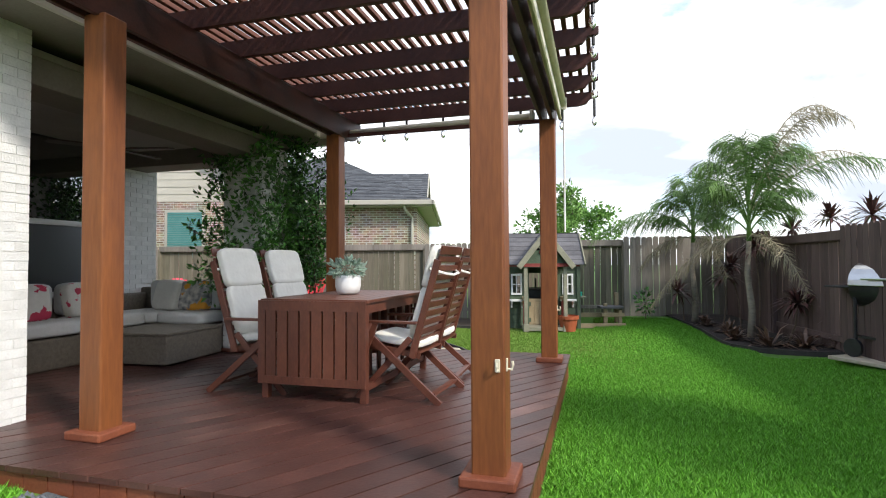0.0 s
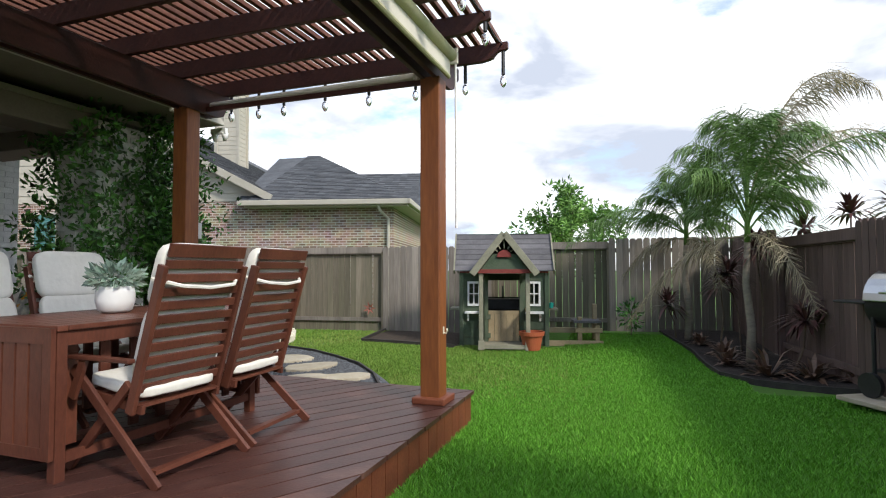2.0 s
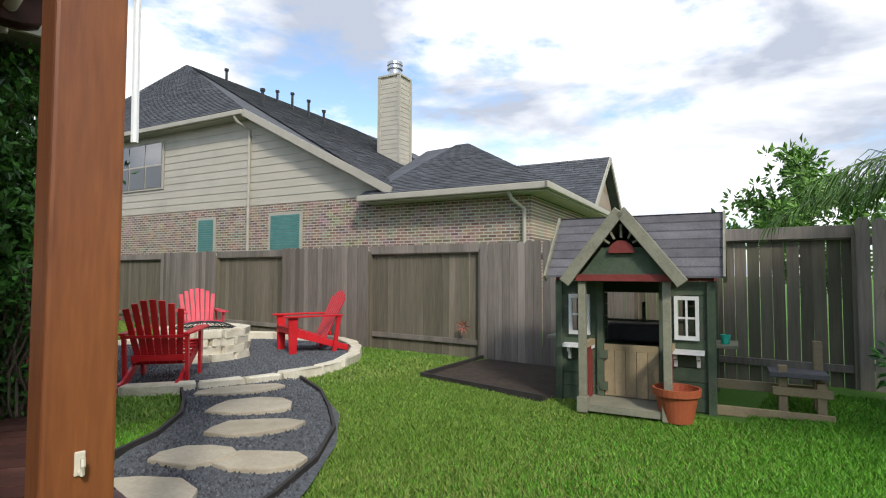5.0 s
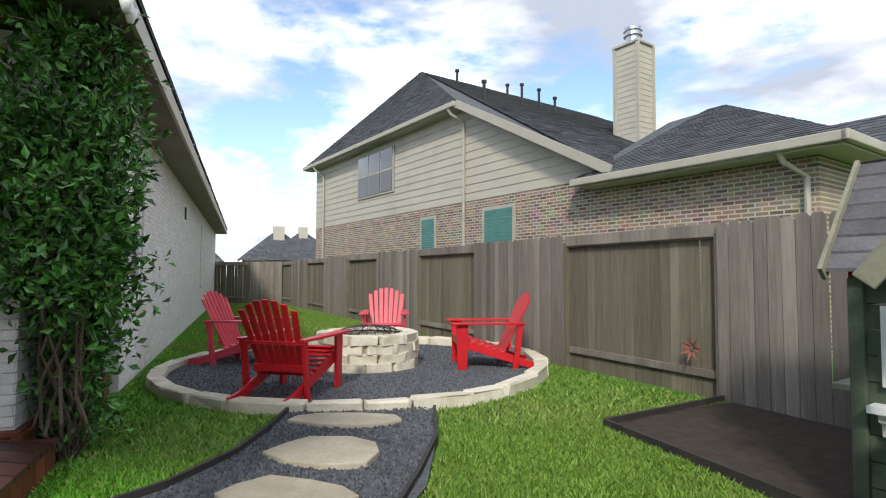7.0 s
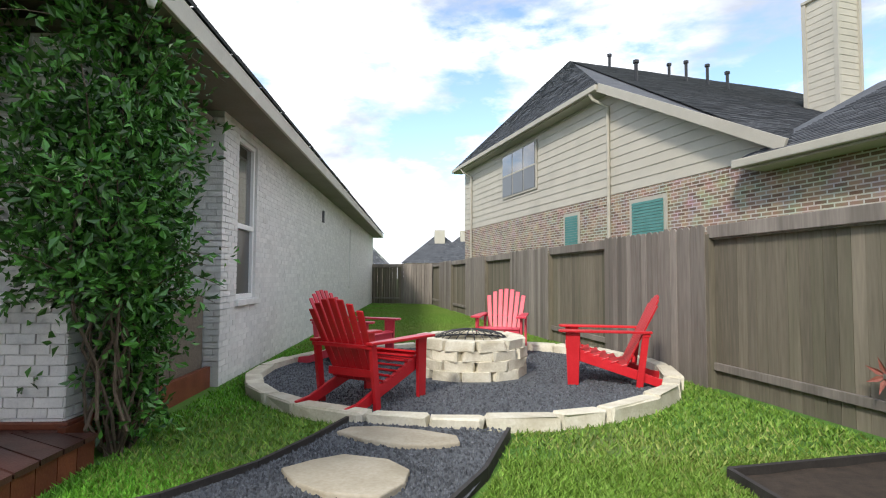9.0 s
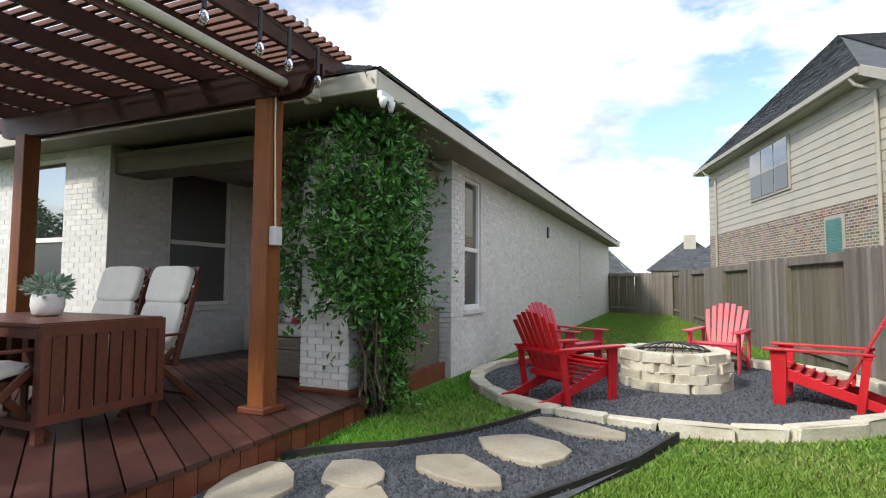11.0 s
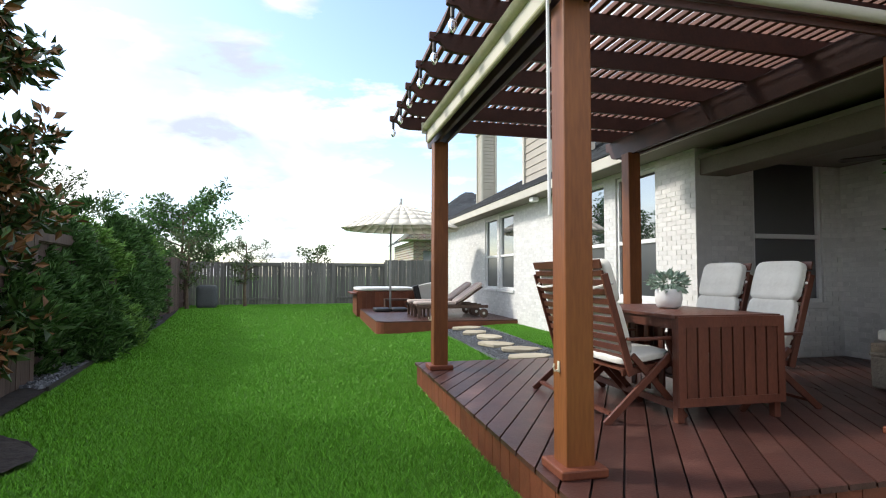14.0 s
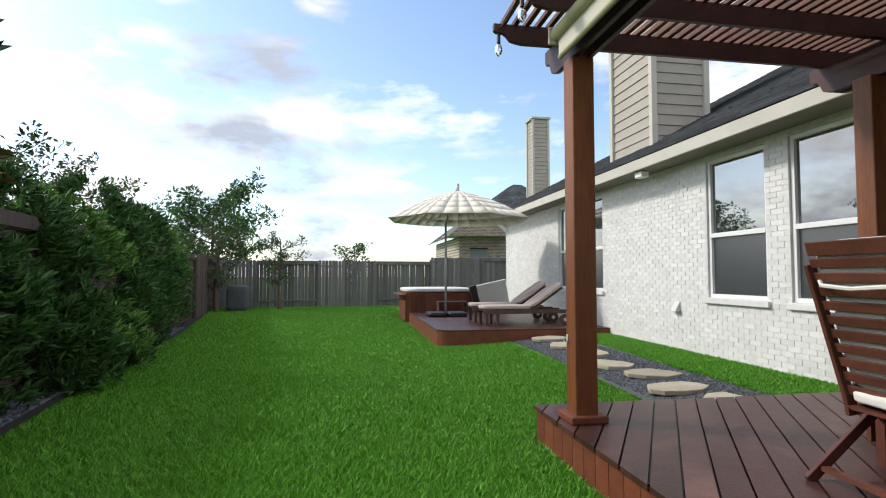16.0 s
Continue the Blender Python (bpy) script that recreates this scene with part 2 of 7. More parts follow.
# ---- mesh helpers ----
class Build:
    """Collects the vertices and faces of one mesh, in units of the plan."""

    def __init__(self):
        self.v, self.f = [], []

    def add(self, pts, faces, m=None):
        k = len(self.v)
        self.v += [tuple(m @ Vector(p)) if m is not None else tuple(p) for p in pts]
        self.f += [tuple(i + k for i in f) for f in faces]
        return self

    def box(self, x0, y0, z0, x1, y1, z1, m=None):
        p = [(x0, y0, z0), (x1, y0, z0), (x1, y1, z0), (x0, y1, z0), (x0, y0, z1), (x1, y0, z1), (x1, y1, z1), (x0, y1, z1)]
        return self.add(p, [(3, 2, 1, 0), (4, 5, 6, 7), (0, 1, 5, 4), (1, 2, 6, 5), (2, 3, 7, 6), (3, 0, 4, 7)], m)

    def prism(self, outline, depth, m=None):
        """An outline in the x-z plane, drawn out along y from 0 to depth."""
        n = len(outline)
        p = [(x, 0, z) for x, z in outline] + [(x, depth, z) for x, z in outline]
        return self.add(p, [tuple(range(n)), tuple(range(2 * n - 1, n - 1, -1))] + [(i, i + n, (i + 1) % n + n, (i + 1) % n) for i in range(n)], m)

    def slab(self, outline, z0, z1, m=None):
        """An outline in the x-y plane between two heights."""
        n = len(outline)
        p = [(x, y, z0) for x, y in outline] + [(x, y, z1) for x, y in outline]
        return self.add(p, [tuple(range(n - 1, -1, -1)), tuple(range(n, 2 * n))] + [(i, (i + 1) % n, (i + 1) % n + n, i + n) for i in range(n)], m)

    def bar(self, a, b, w, h, up=(0, 0, 1)):
        """A straight bar of w by h from a to b."""
        a, b = Vector(a), Vector(b)
        d = (b - a).normalized()
        s = d.cross(Vector(up)).normalized() * w / 2
        t = s.cross(d).normalized() * h / 2
        p = [a - s - t, a + s - t, a + s + t, a - s + t, b - s - t, b + s - t, b + s + t, b - s + t]
        return self.add(p, [(3, 2, 1, 0), (4, 5, 6, 7), (0, 1, 5, 4), (1, 2, 6, 5), (2, 3, 7, 6), (3, 0, 4, 7)])

    def tube(self, path, r0, r1=None, n=8):
        path = [Vector(p) for p in path]
        r1 = r0 if r1 is None else r1
        k, rings = len(self.v), len(path)
        for i, p in enumerate(path):
            d = (path[min(i + 1, rings - 1)] - path[max(i - 1, 0)]).normalized()
            s = d.cross(Vector((0.31, 0.2, 0.93)) if abs(d.z) < 0.9 else Vector((1, 0.1, 0))).normalized()
            t = s.cross(d)
            r = r0 + (r1 - r0) * i / max(1, rings - 1)
            self.v += [tuple(p + (s * math.cos(a) + t * math.sin(a)) * r) for a in [j * math.tau / n for j in range(n)]]
        for i in range(rings - 1):
            self.f += [(k + i * n + j, k + i * n + (j + 1) % n, k + (i + 1) * n + (j + 1) % n, k + (i + 1) * n + j) for j in range(n)]
        self.f += [tuple(k + j for j in range(n - 1, -1, -1)), tuple(k + (rings - 1) * n + j for j in range(n))]
        return self

    def lathe(self, profile, n=24, at=(0, 0, 0)):
        """Radius and height pairs turned about z."""
        k = len(self.v)
        for r, z in profile:
            self.v += [(at[0] + r * math.cos(j * math.tau / n), at[1] + r * math.sin(j * math.tau / n), at[2] + z) for j in range(n)]
        for i in range(len(profile) - 1):
            self.f += [(k + i * n + j, k + i * n + (j + 1) % n, k + (i + 1) * n + (j + 1) % n, k + (i + 1) * n + j) for j in range(n)]
        self.f += [tuple(k + j for j in range(n - 1, -1, -1)), tuple(k + (len(profile) - 1) * n + j for j in range(n))]
        return self

    def pad(self, x0, y0, z0, x1, y1, z1, r=0.04, m=None, n=10, tuft=0.0):
        """A soft cushion: a box with rounded, slightly bulging faces."""
        pts, k = [], 4
        q = Build()
        bm = bmesh.new()
        bmesh.ops.create_cube(bm, size=2)
        bmesh.ops.subdivide_edges(bm, edges=bm.edges[:], cuts=7, use_grid_fill=True)
        hx, hy, hz = (x1 - x0) / 2, (y1 - y0) / 2, (z1 - z0) / 2
        thin = min(hx, hy, hz)
        for v in bm.verts:
            c = Vector(v.co)
            e = Vector((abs(c.x) ** 6, abs(c.y) ** 6, abs(c.z) ** 6))
            f = 1 / max(1.0, (e.x + e.y + e.z)) ** (1 / 6)
            c = c * f
            w = 1.0 + tuft * (math.cos(c.x * 7) * math.cos(c.y * 7) if thin == hz else math.cos(c.x * 7) * math.cos(c.z * 7))
            v.co = ((x0 + x1) / 2 + c.x * hx * (w if thin == hx else 1), (y0 + y1) / 2 + c.y * hy * (w if thin == hy else 1), (z0 + z1) / 2 + c.z * hz * (w if thin == hz else 1))
        bm.verts.index_update()
        pts = [tuple(v.co) for v in bm.verts]
        faces = [tuple(v.index for v in f.verts) for f in bm.faces]
        bm.free()
        return self.add(pts, faces, m)

    def mesh(self, name, mat, smooth=False):
        me = bpy.data.meshes.new(name)
        me.from_pydata([(x * U, y * U, z * U) for x, y, z in self.v], [], self.f)
        me.materials.append(mat)
        if smooth:
            me.polygons.foreach_set("use_smooth", [True] * len(me.polygons))
        me.update()
        return me


def part(name, b, mat, parent=None, label="", smooth=False, bevel=0.0):
    ob = new(name, b.mesh(name, mat, smooth))
    if bevel:
        mod = ob.modifiers.new("edges", "BEVEL")
        mod.width, mod.segments, mod.limit_method = bevel * U, 2, "ANGLE"
    if parent is not None:
        ob.parent = parent
    return tagged(ob, label) if label else ob


def at(x, y, z=0.0, rz=0.0, rx=0.0, ry=0.0):
    return pose(x * U, y * U, z * U, rx, ry, rz)


def thing(name, label, category, m=None, group="", kind=""):
    ob = new(name)
    ob.empty_display_size = 0.1
    if m is not None:
        ob.matrix_basis = m
    return tagged(ob, label, category, group, kind)


def piece(name, mesh, parent, m):
    ob = new(name, mesh)
    ob.parent = parent
    ob.matrix_basis = m
    return ob


def ramp01(a, b, v):
    t = np.clip((v - a) / (b - a), 0, 1)
    return t * t * (3 - 2 * t)


def G(x, y):
    """Height of the ground."""
    return (0.2 * ramp01(-1.0, -4.6, x) * (1 - 0.55 * ramp01(5, 7.5, y)) + 0.2 * ramp01(11, 14, y) * ramp01(-4, 0.5, x)
            + 0.15 * ramp01(2.5, 4.2, x) * (1 - ramp01(10, 13, y)) + 0.15 * ramp01(-8, -16, y) * ramp01(4.2, 2.5, x))


R = random.Random(4)

# ---- ground ----
xs = sorted(set([-400, -150, -70, -45] + list(np.round(np.arange(-32, 12.1, 0.5), 2)) + [20, 45, 110, 400]))
ys = sorted(set([-400, -140, -60, -35] + list(np.round(np.arange(-22, 20.1, 0.5), 2)) + [30, 60, 140, 400]))
gb = Build()
gb.v = [(float(x), float(y), float(G(x, y))) for y in ys for x in xs]
nx = len(xs)
gb.f = [(j * nx + i, j * nx + i + 1, (j + 1) * nx + i + 1, (j + 1) * nx + i) for j in range(len(ys) - 1) for i in range(nx - 1)]
ground = part("ground", gb, M_lawn, smooth=True)
tagged(ground, "green lawn soil under short grass", "lawn", kind="structure")

# ---- own house: walls ----
WX, WY = -4.65, 7.2  # outer faces: long wall to the lawn, side wall
DZ = 0.31  # top of the deck
EAVE = 3.44
BW, BH, BJ = 0.225, 0.075, 0.009


def wall_bricks(wall, org, ax, nrm, length, z0, z1, holes, near):
    """Courses of bricks on a wall that starts at org and runs along ax; holes: (s0, s1, z0, z1); near: stretch of s built as single bricks."""
    ax, nrm = Vector(ax), Vector(nrm)
    ang = math.degrees(math.atan2(ax.y, ax.x))
    mass = Build()
    single = {}
    count = 0
    rows = int((z1 - z0) / (BH))
    for r in range(rows):
        z = z0 + r * BH
        s = -(r % 2) * BW / 2
        while s < length:
            a, b = max(s, 0), min(s + BW - BJ, length)
            s += BW
            if b - a < 0.03:
                continue
            runs = [(a, b)]
            for h0, h1, g0, g1 in holes:
                if z + BH > g0 + 0.01 and z < g1 - 0.01:
                    nxt = []
                    for p, q in runs:
                        if p < h0:
                            nxt.append((p, min(q, h0)))
                        if q > h1:
                            nxt.append((max(p, h1), q))
                    runs = [(p, q) for p, q in nxt if q - p > 0.025]
            for p, q in runs:
                d = 0.0055 + R.uniform(-0.0015, 0.002)
                if near[0] < p < near[1] and near[2] < z < near[3] and count < 300 and q - p > BW - BJ - 0.002:
                    count += 1
                    if "m" not in single:
                        bb = Build()
                        bb.box(0, -0.006, 0, BW - BJ, 0.014, BH - BJ)
                        single["m"] = bb.mesh("brick", M_brick)
                    o = Vector(org) + ax * p + nrm * (d - 0.014)
                    piece("brick", single["m"], wall, at(o.x, o.y, z, ang if nrm.cross(ax).z > 0 else ang))
                else:
                    o = Vector(org)
                    c = [o + ax * p, o + ax * q, o + ax * q + nrm * d, o + ax * p + nrm * d]
                    pts = [(k.x, k.y, z) for k in c] + [(k.x, k.y, z + BH - BJ) for k in c]
                    mass.add(pts, [(3, 2, 1, 0), (4, 5, 6, 7), (0, 1, 5, 4), (1, 2, 6, 5), (2, 3, 7, 6), (3, 0, 4, 7)])
    ob = part("brick_courses", mass, M_brick_s, wall)
    tagged(ob, kind="stuff")


def wall_with_holes(name, label, org, ax, nrm, length, z0, z1, holes, thick=0.25, near=(0, 0, 0, 0), mat=None):
    """A thick wall with openings through it, behind its face."""
    org, ax, nrm = Vector(org), Vector(ax), Vector(nrm)
    b = Build()
    cuts = sorted({0.0, length, *[h[0] for h in holes], *[h[1] for h in holes]})
    for s0, s1 in zip(cuts, cuts[1:]):
        here = sorted([(h[2], h[3]) for h in holes if h[0] <= s0 and h[1] >= s1])
        z = z0
        for g0, g1 in here + [(z1, z1)]:
            if g0 > z:
                c = [org + ax * s0, org + ax * s1, org + ax * s1 - nrm * thick, org + ax * s0 - nrm * thick]
                b.add([(k.x, k.y, z) for k in c] + [(k.x, k.y, g0) for k in c], [(3, 2, 1, 0), (4, 5, 6, 7), (0, 1, 5, 4), (1, 2, 6, 5), (2, 3, 7, 6), (3, 0, 4, 7)])
            z = g1
    w = part(name, b, mat or M_mortar)
    tagged(w, label, "wall", kind="structure")
    wall_bricks(w, org, ax, nrm, length, z0, z1, holes, near)
    return w


wins_main = [(0.95, 2.15, 1.13, 3.3), (2.55, 3.8, 1.13, 3.3), (7.4, 8.6, 1.13, 3.3), (8.8, 10.0, 1.13, 3.3)]  # measured from y=3.2 downwards
w_main = wall_with_holes("wall_east", "white painted brick house wall with tall windows", (WX, 3.2, 0), (0, -1, 0), (1, 0, 0), 15.0, 0.05, EAVE, wins_main, near=(0.0, 4.6, 0.6, 2.4))
w_end = wall_with_holes("wall_porch_end", "white painted brick porch end wall with window", (WX - 0.25, 3.2, 0), (-1, 0, 0), (0, 1, 0), 2.35, 0.25, EAVE, [(0.72, 1.98, 1.13, 3.35)])
w_back = wall_with_holes("wall_porch_back", "white painted brick porch back wall with a window", (-7.25, 3.2, 0), (0, 1, 0), (1, 0, 0), 4.0, 0.25, EAVE, [(1.5, 2.9, 1.1, 3.3)])
w_side = wall_with_holes("wall_north", "long white painted brick side wall", (-7.25, WY, 0), (-1, 0, 0), (0, 1, 0), 20.6, 0.03, EAVE, [(0.55, 1.35, 1.1, 3.25), (11.6, 12.0, 1.1, 3.0)])


def window_unit(name, label, s_w, z0, z1, m, dim_all=False):
    """Single-hung window: frame, meeting rail, two panes, brick sill. Local x along the wall, y outwards, origin at the opening's lower corner."""
    w = thing(name, label, "window", m, kind="structure")
    h = z1 - z0
    for nm, bx in (("jamb", (0, -0.12, 0, 0.06, -0.03, h)), ("jamb", (s_w - 0.06, -0.12, 0, s_w, -0.03, h)), ("head", (0.06, -0.12, h - 0.06, s_w - 0.06, -0.03, h)),
                   ("bottom_rail", (0.06, -0.12, 0, s_w - 0.06, -0.03, 0.06)), ("meeting_rail", (0.06, -0.12, h * 0.45 - 0.035, s_w - 0.06, -0.025, h * 0.45 + 0.035))):
        part(nm, Build().box(*bx), M_white, w, bevel=0.006)
    part("lower_pane", Build().box(0.06, -0.085, 0.06, s_w - 0.06, -0.075, h * 0.45 - 0.035), M_pane_dim, w, "dark insect screen over the lower sash")
    part("upper_pane", Build().box(0.06, -0.085, h * 0.45 + 0.035, s_w - 0.06, -0.075, h - 0.06), M_pane_dim if dim_all else M_pane, w, "glass pane that reflects the sky")
    sill = Build()
    sill.box(-0.05, -0.03, -0.09, s_w + 0.05, 0.055, -0.004)
    part("sill", sill, M_brick, w, "white painted sill", bevel=0.01)
    return w


n_w = 0
for a, b, c, d in wins_main:
    n_w += 1
    window_unit("window_%d" % n_w, "tall white single-hung window in white brick", b - a, c, d, at(WX, 3.2 - a, c, -90))
window_unit("window_5", "tall dark window in the porch end wall", 1.26, 1.13, 3.35, at(WX - 0.25 - 1.98, 3.2, 1.13), True)
window_unit("window_6", "dark porch window that reflects the garden", 1.4, 1.1, 3.3, at(-7.25, 3.2 + 2.9, 1.1, -90))
window_unit("window_7", "narrow white window in the side wall", 0.8, 1.1, 3.25, at(-7.25 - 1.35, WY, 1.1))
window_unit("window_8", "small far window in the side wall", 0.4, 1.1, 3.0, at(-7.25 - 12.0, WY, 1.1))

# closing walls of the house, out of sight
part("wall_south", Build().box(-27.8, -11.8, 0, WX, -11.55, EAVE), M_brick)
tagged(bpy.data.objects["wall_south"], "plain white end wall", "wall", kind="structure")
part("wall_west", Build().box(-28.1, -11.8, 0, -27.85, WY, EAVE), M_brick)
tagged(bpy.data.objects["wall_west"], "plain white rear wall", "wall", kind="structure")

pillar = part("porch_pillar", Build().box(-5.32, 6.42, DZ, -4.74, 7.03, EAVE - 0.25), M_mortar)
tagged(pillar, "white painted brick porch pillar", "pillar", kind="structure")
pm = Build()
for r in range(int((EAVE - 0.25 - DZ) / BH)):
    z = DZ + r * BH
    o = (r % 2) * 0.11
    for x0, y0, x1, y1 in ((-5.33, 6.41, -4.73, 7.04),):
        ring = [(x0, y0), (x1, y0), (x1, y1), (x0, y1)]
        for (ax, ay), (bx, by) in zip(ring, ring[1:] + ring[:1]):
            L = math.hypot(bx - ax, by - ay)
            dx, dy = (bx - ax) / L, (by - ay) / L
            s = -o
            while s < L - 0.02:
                p, q = max(s, 0), min(s + 0.2, L)
                s += 0.21
                if q - p > 0.02:
                    d = R.uniform(-0.002, 0.004)
                    c = [(ax + dx * p, ay + dy * p), (ax + dx * q, ay + dy * q)]
                    out = (dy * (0.006 + d), -dx * (0.006 + d))
                    pts = [(c[0][0] - out[0] * 2, c[0][1] - out[1] * 2), (c[1][0] - out[0] * 2, c[1][1] - out[1] * 2), (c[1][0] + out[0], c[1][1] + out[1]), (c[0][0] + out[0], c[0][1] + out[1])]
                    pm.add([(u, v, z) for u, v in pts] + [(u, v, z + BH - BJ) for u, v in pts], [(3, 2, 1, 0), (4, 5, 6, 7), (0, 1, 5, 4), (1, 2, 6, 5), (2, 3, 7, 6), (3, 0, 4, 7)])
tagged(part("pillar_bricks", pm, M_brick_s, pillar), kind="stuff")

# porch ceiling, soffits, fascia and roof
RX, RY, RS = -4.15, 7.68, -12.3  # eave lines: east, north, south
ceil = Build()
ceil.box(-7.25, 3.2, EAVE - 0.22, WX - 0.05, 7.1, EAVE - 0.16)
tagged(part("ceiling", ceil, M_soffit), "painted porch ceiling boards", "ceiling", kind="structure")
hd = Build()
hd.box(-5.2, 3.2, EAVE - 0.45, -4.72, 6.42, EAVE - 0.2)
hd.box(-7.25, 6.55, EAVE - 0.45, -5.33, 7.0, EAVE - 0.2)
tagged(part("porch_beam", hd, M_header, bevel=0.01), "boxed porch header beams", "beam", kind="structure")
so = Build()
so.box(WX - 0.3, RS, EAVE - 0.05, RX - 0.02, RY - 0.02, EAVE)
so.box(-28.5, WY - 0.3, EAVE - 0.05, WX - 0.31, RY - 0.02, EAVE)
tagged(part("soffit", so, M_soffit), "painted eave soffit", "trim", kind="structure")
fa = Build()
fa.box(RX - 0.02, RS, EAVE - 0.06, RX + 0.02, RY + 0.02, EAVE + 0.13)
tagged(part("fascia", fa, M_trim, bevel=0.006), "cream painted eave fascia board", "trim", kind="structure")
fb = Build()
fb.box(-28.5, RY - 0.02, EAVE - 0.06, RX - 0.021, RY + 0.02, EAVE + 0.13)
tagged(part("fascia_side", fb, M_trim, bevel=0.006), "cream painted side fascia board", "trim", kind="structure")
rl = thing("roof", "dark grey shingle hip roof of the house", "roof", kind="structure")


def roof_plane(parent, corners, mat=M_roof, course=0.17, tab=0.32, thick=0.02):
    """Shingle courses on a slope: lower edge a to b, upper edge d to c (d above a)."""
    a, b, c, d = [Vector(p) for p in corners]
    out = Build()
    n_ = (b - a).cross(d - a).normalized()
    rows = max(2, int(((d - a).length + (c - b).length) / 2 / course))
    for r in range(rows):
        f0, f1 = r / rows, min(1.0, (r + 1.25) / rows)
        l0, r0, l1, r1 = a.lerp(d, f0), b.lerp(c, f0), a.lerp(d, f1), b.lerp(c, f1)
        w = (r0 - l0).length
        k = max(1, int(w / tab / (1 if w < 18 else 3)))
        for i in range(k):
            g0, g1 = i / k, (i + 0.985) / k
            lift = n_ * thick * R.uniform(0.7, 1.3)
            lo0, lo1, up0, up1 = l0.lerp(r0, g0), l0.lerp(r0, g1), l1.lerp(r1, g0), l1.lerp(r1, g1)
            out.add([lo0 + lift, lo1 + lift, up1, up0, lo0 - n_ * 0.01, lo1 - n_ * 0.01], [(0, 1, 2, 3), (4, 5, 1, 0)])
    ob = part("shingles", out, mat, parent)
    tagged(ob, kind="stuff")


rz0, sl = EAVE + 0.15, 0.55
mid = (RY + RS) / 2
half = (RY - RS) / 2
roof_plane(rl, [(RX + 0.04, RS, rz0), (RX + 0.04, RY, rz0), (RX - half, mid, rz0 + half * sl), (RX - half, mid - 0.1, rz0 + half * sl)])
roof_plane(rl, [(RX, RY + 0.04, rz0), (-28.5, RY + 0.04, rz0), (-28.5 + half, mid, rz0 + half * sl), (RX - half, mid, rz0 + half * sl)])
und = Build()
und.add([(RX, RS, rz0 - 0.03), (RX, RY, rz0 - 0.03), (-28.5, RY, rz0 - 0.03), (-28.5, RS, rz0 - 0.03), (RX - half, mid, rz0 + half * sl - 0.05), (-28.5 + half, mid, rz0 + half * sl - 0.05)],
        [(0, 1, 4), (1, 2, 5, 4), (2, 3, 5), (3, 0, 4, 5), (3, 2, 1, 0)])
part("roof_deck", und, M_roof, rl)

# ---- deck ----
def clip_poly(poly, x0, y0, x1, y1):
    for axis, lim, sign in ((0, x0, 1), (0, x1, -1), (1, y0, 1), (1, y1, -1)):
        out = []
        for p, q in zip(poly, poly[1:] + poly[:1]):
            ip, iq = sign * (p[axis] - lim) >= 0, sign * (q[axis] - lim) >= 0
            if ip:
                out.append(p)
            if ip != iq:
                t = (lim - p[axis]) / (q[axis] - p[axis])
                out.append((p[0] + (q[0] - p[0]) * t, p[1] + (q[1] - p[1]) * t))
        poly = out
        if len(poly) < 3:
            return []
    return poly


def deck_boards(parent, rect, angle, width=0.178, gap=0.014, top=DZ, thick=0.035):
    x0, y0, x1, y1 = rect
    d = Vector((math.cos(radians(angle)), math.sin(radians(angle))))
    n_ = Vector((-d.y, d.x))
    c = Vector(((x0 + x1) / 2, (y0 + y1) / 2))
    k = int(math.hypot(x1 - x0, y1 - y0) / 2 / width) + 1
    for i in range(-k, k + 1):
        o = c + n_ * i * width
        quad = [o - d * 9, o + d * 9, o + d * 9 + n_ * (width - gap), o - d * 9 + n_ * (width - gap)]
        poly = clip_poly([(p.x, p.y) for p in quad], *rect)
        if len(poly) >= 3:
            z = top + R.uniform(-0.0015, 0.0015)
            ob = part("deck_board", Build().slab(poly, z - thick, z), M_deck, parent)


deck = thing("deck_floor", "dark red-brown stained timber deck with diagonal boards", "deck", kind="structure")
DX0, DX1, DY0, DY1 = -4.62, -0.7, 2.45, 7.32
fr = Build().box(DX0 + 0.02, DY0 + 0.05, -0.1, DX1 - 0.05, DY1 - 0.05, DZ - 0.04)
fr.box(-7.2, 3.25, -0.1, DX0, 7.05, DZ - 0.04)
part("joists", fr, M_black, deck)
k = int((DY1 - DY0) / 0.19)
for i in range(k):
    y = DY0 + i * (DY1 - DY0) / k
    part("riser_board", Build().box(DX1 - 0.03, y, -0.08, DX1, y + (DY1 - DY0) / k - 0.008, DZ - 0.037), M_riser, deck)
k = int((DX1 - DX0) / 0.19)
for i in range(k):
    x = DX0 + i * (DX1 - 0.04 - DX0) / k
    for y in (DY0, DY1 - 0.03):
        part("riser_board", Build().box(x, y, -0.08, x + (DX1 - 0.04 - DX0) / k - 0.008, y + 0.03, DZ - 0.037), M_riser, deck)
part("riser_board", Build().box(-7.22, 7.06, -0.05, DX0 - 0.01, 7.12, DZ + 0.03), M_riser, deck)
deck_boards(deck, (DX0, DY0 - 0.025, DX1 + 0.025, DY1 + 0.025), 58)
deck_boards(deck, (-7.24, 3.21, DX0 - 0.006, 7.05), 58)
part("pillar_skirt", Build().box(-5.38, 6.36, DZ, -4.68, 7.1, DZ + 0.05), M_riser, deck, bevel=0.01)

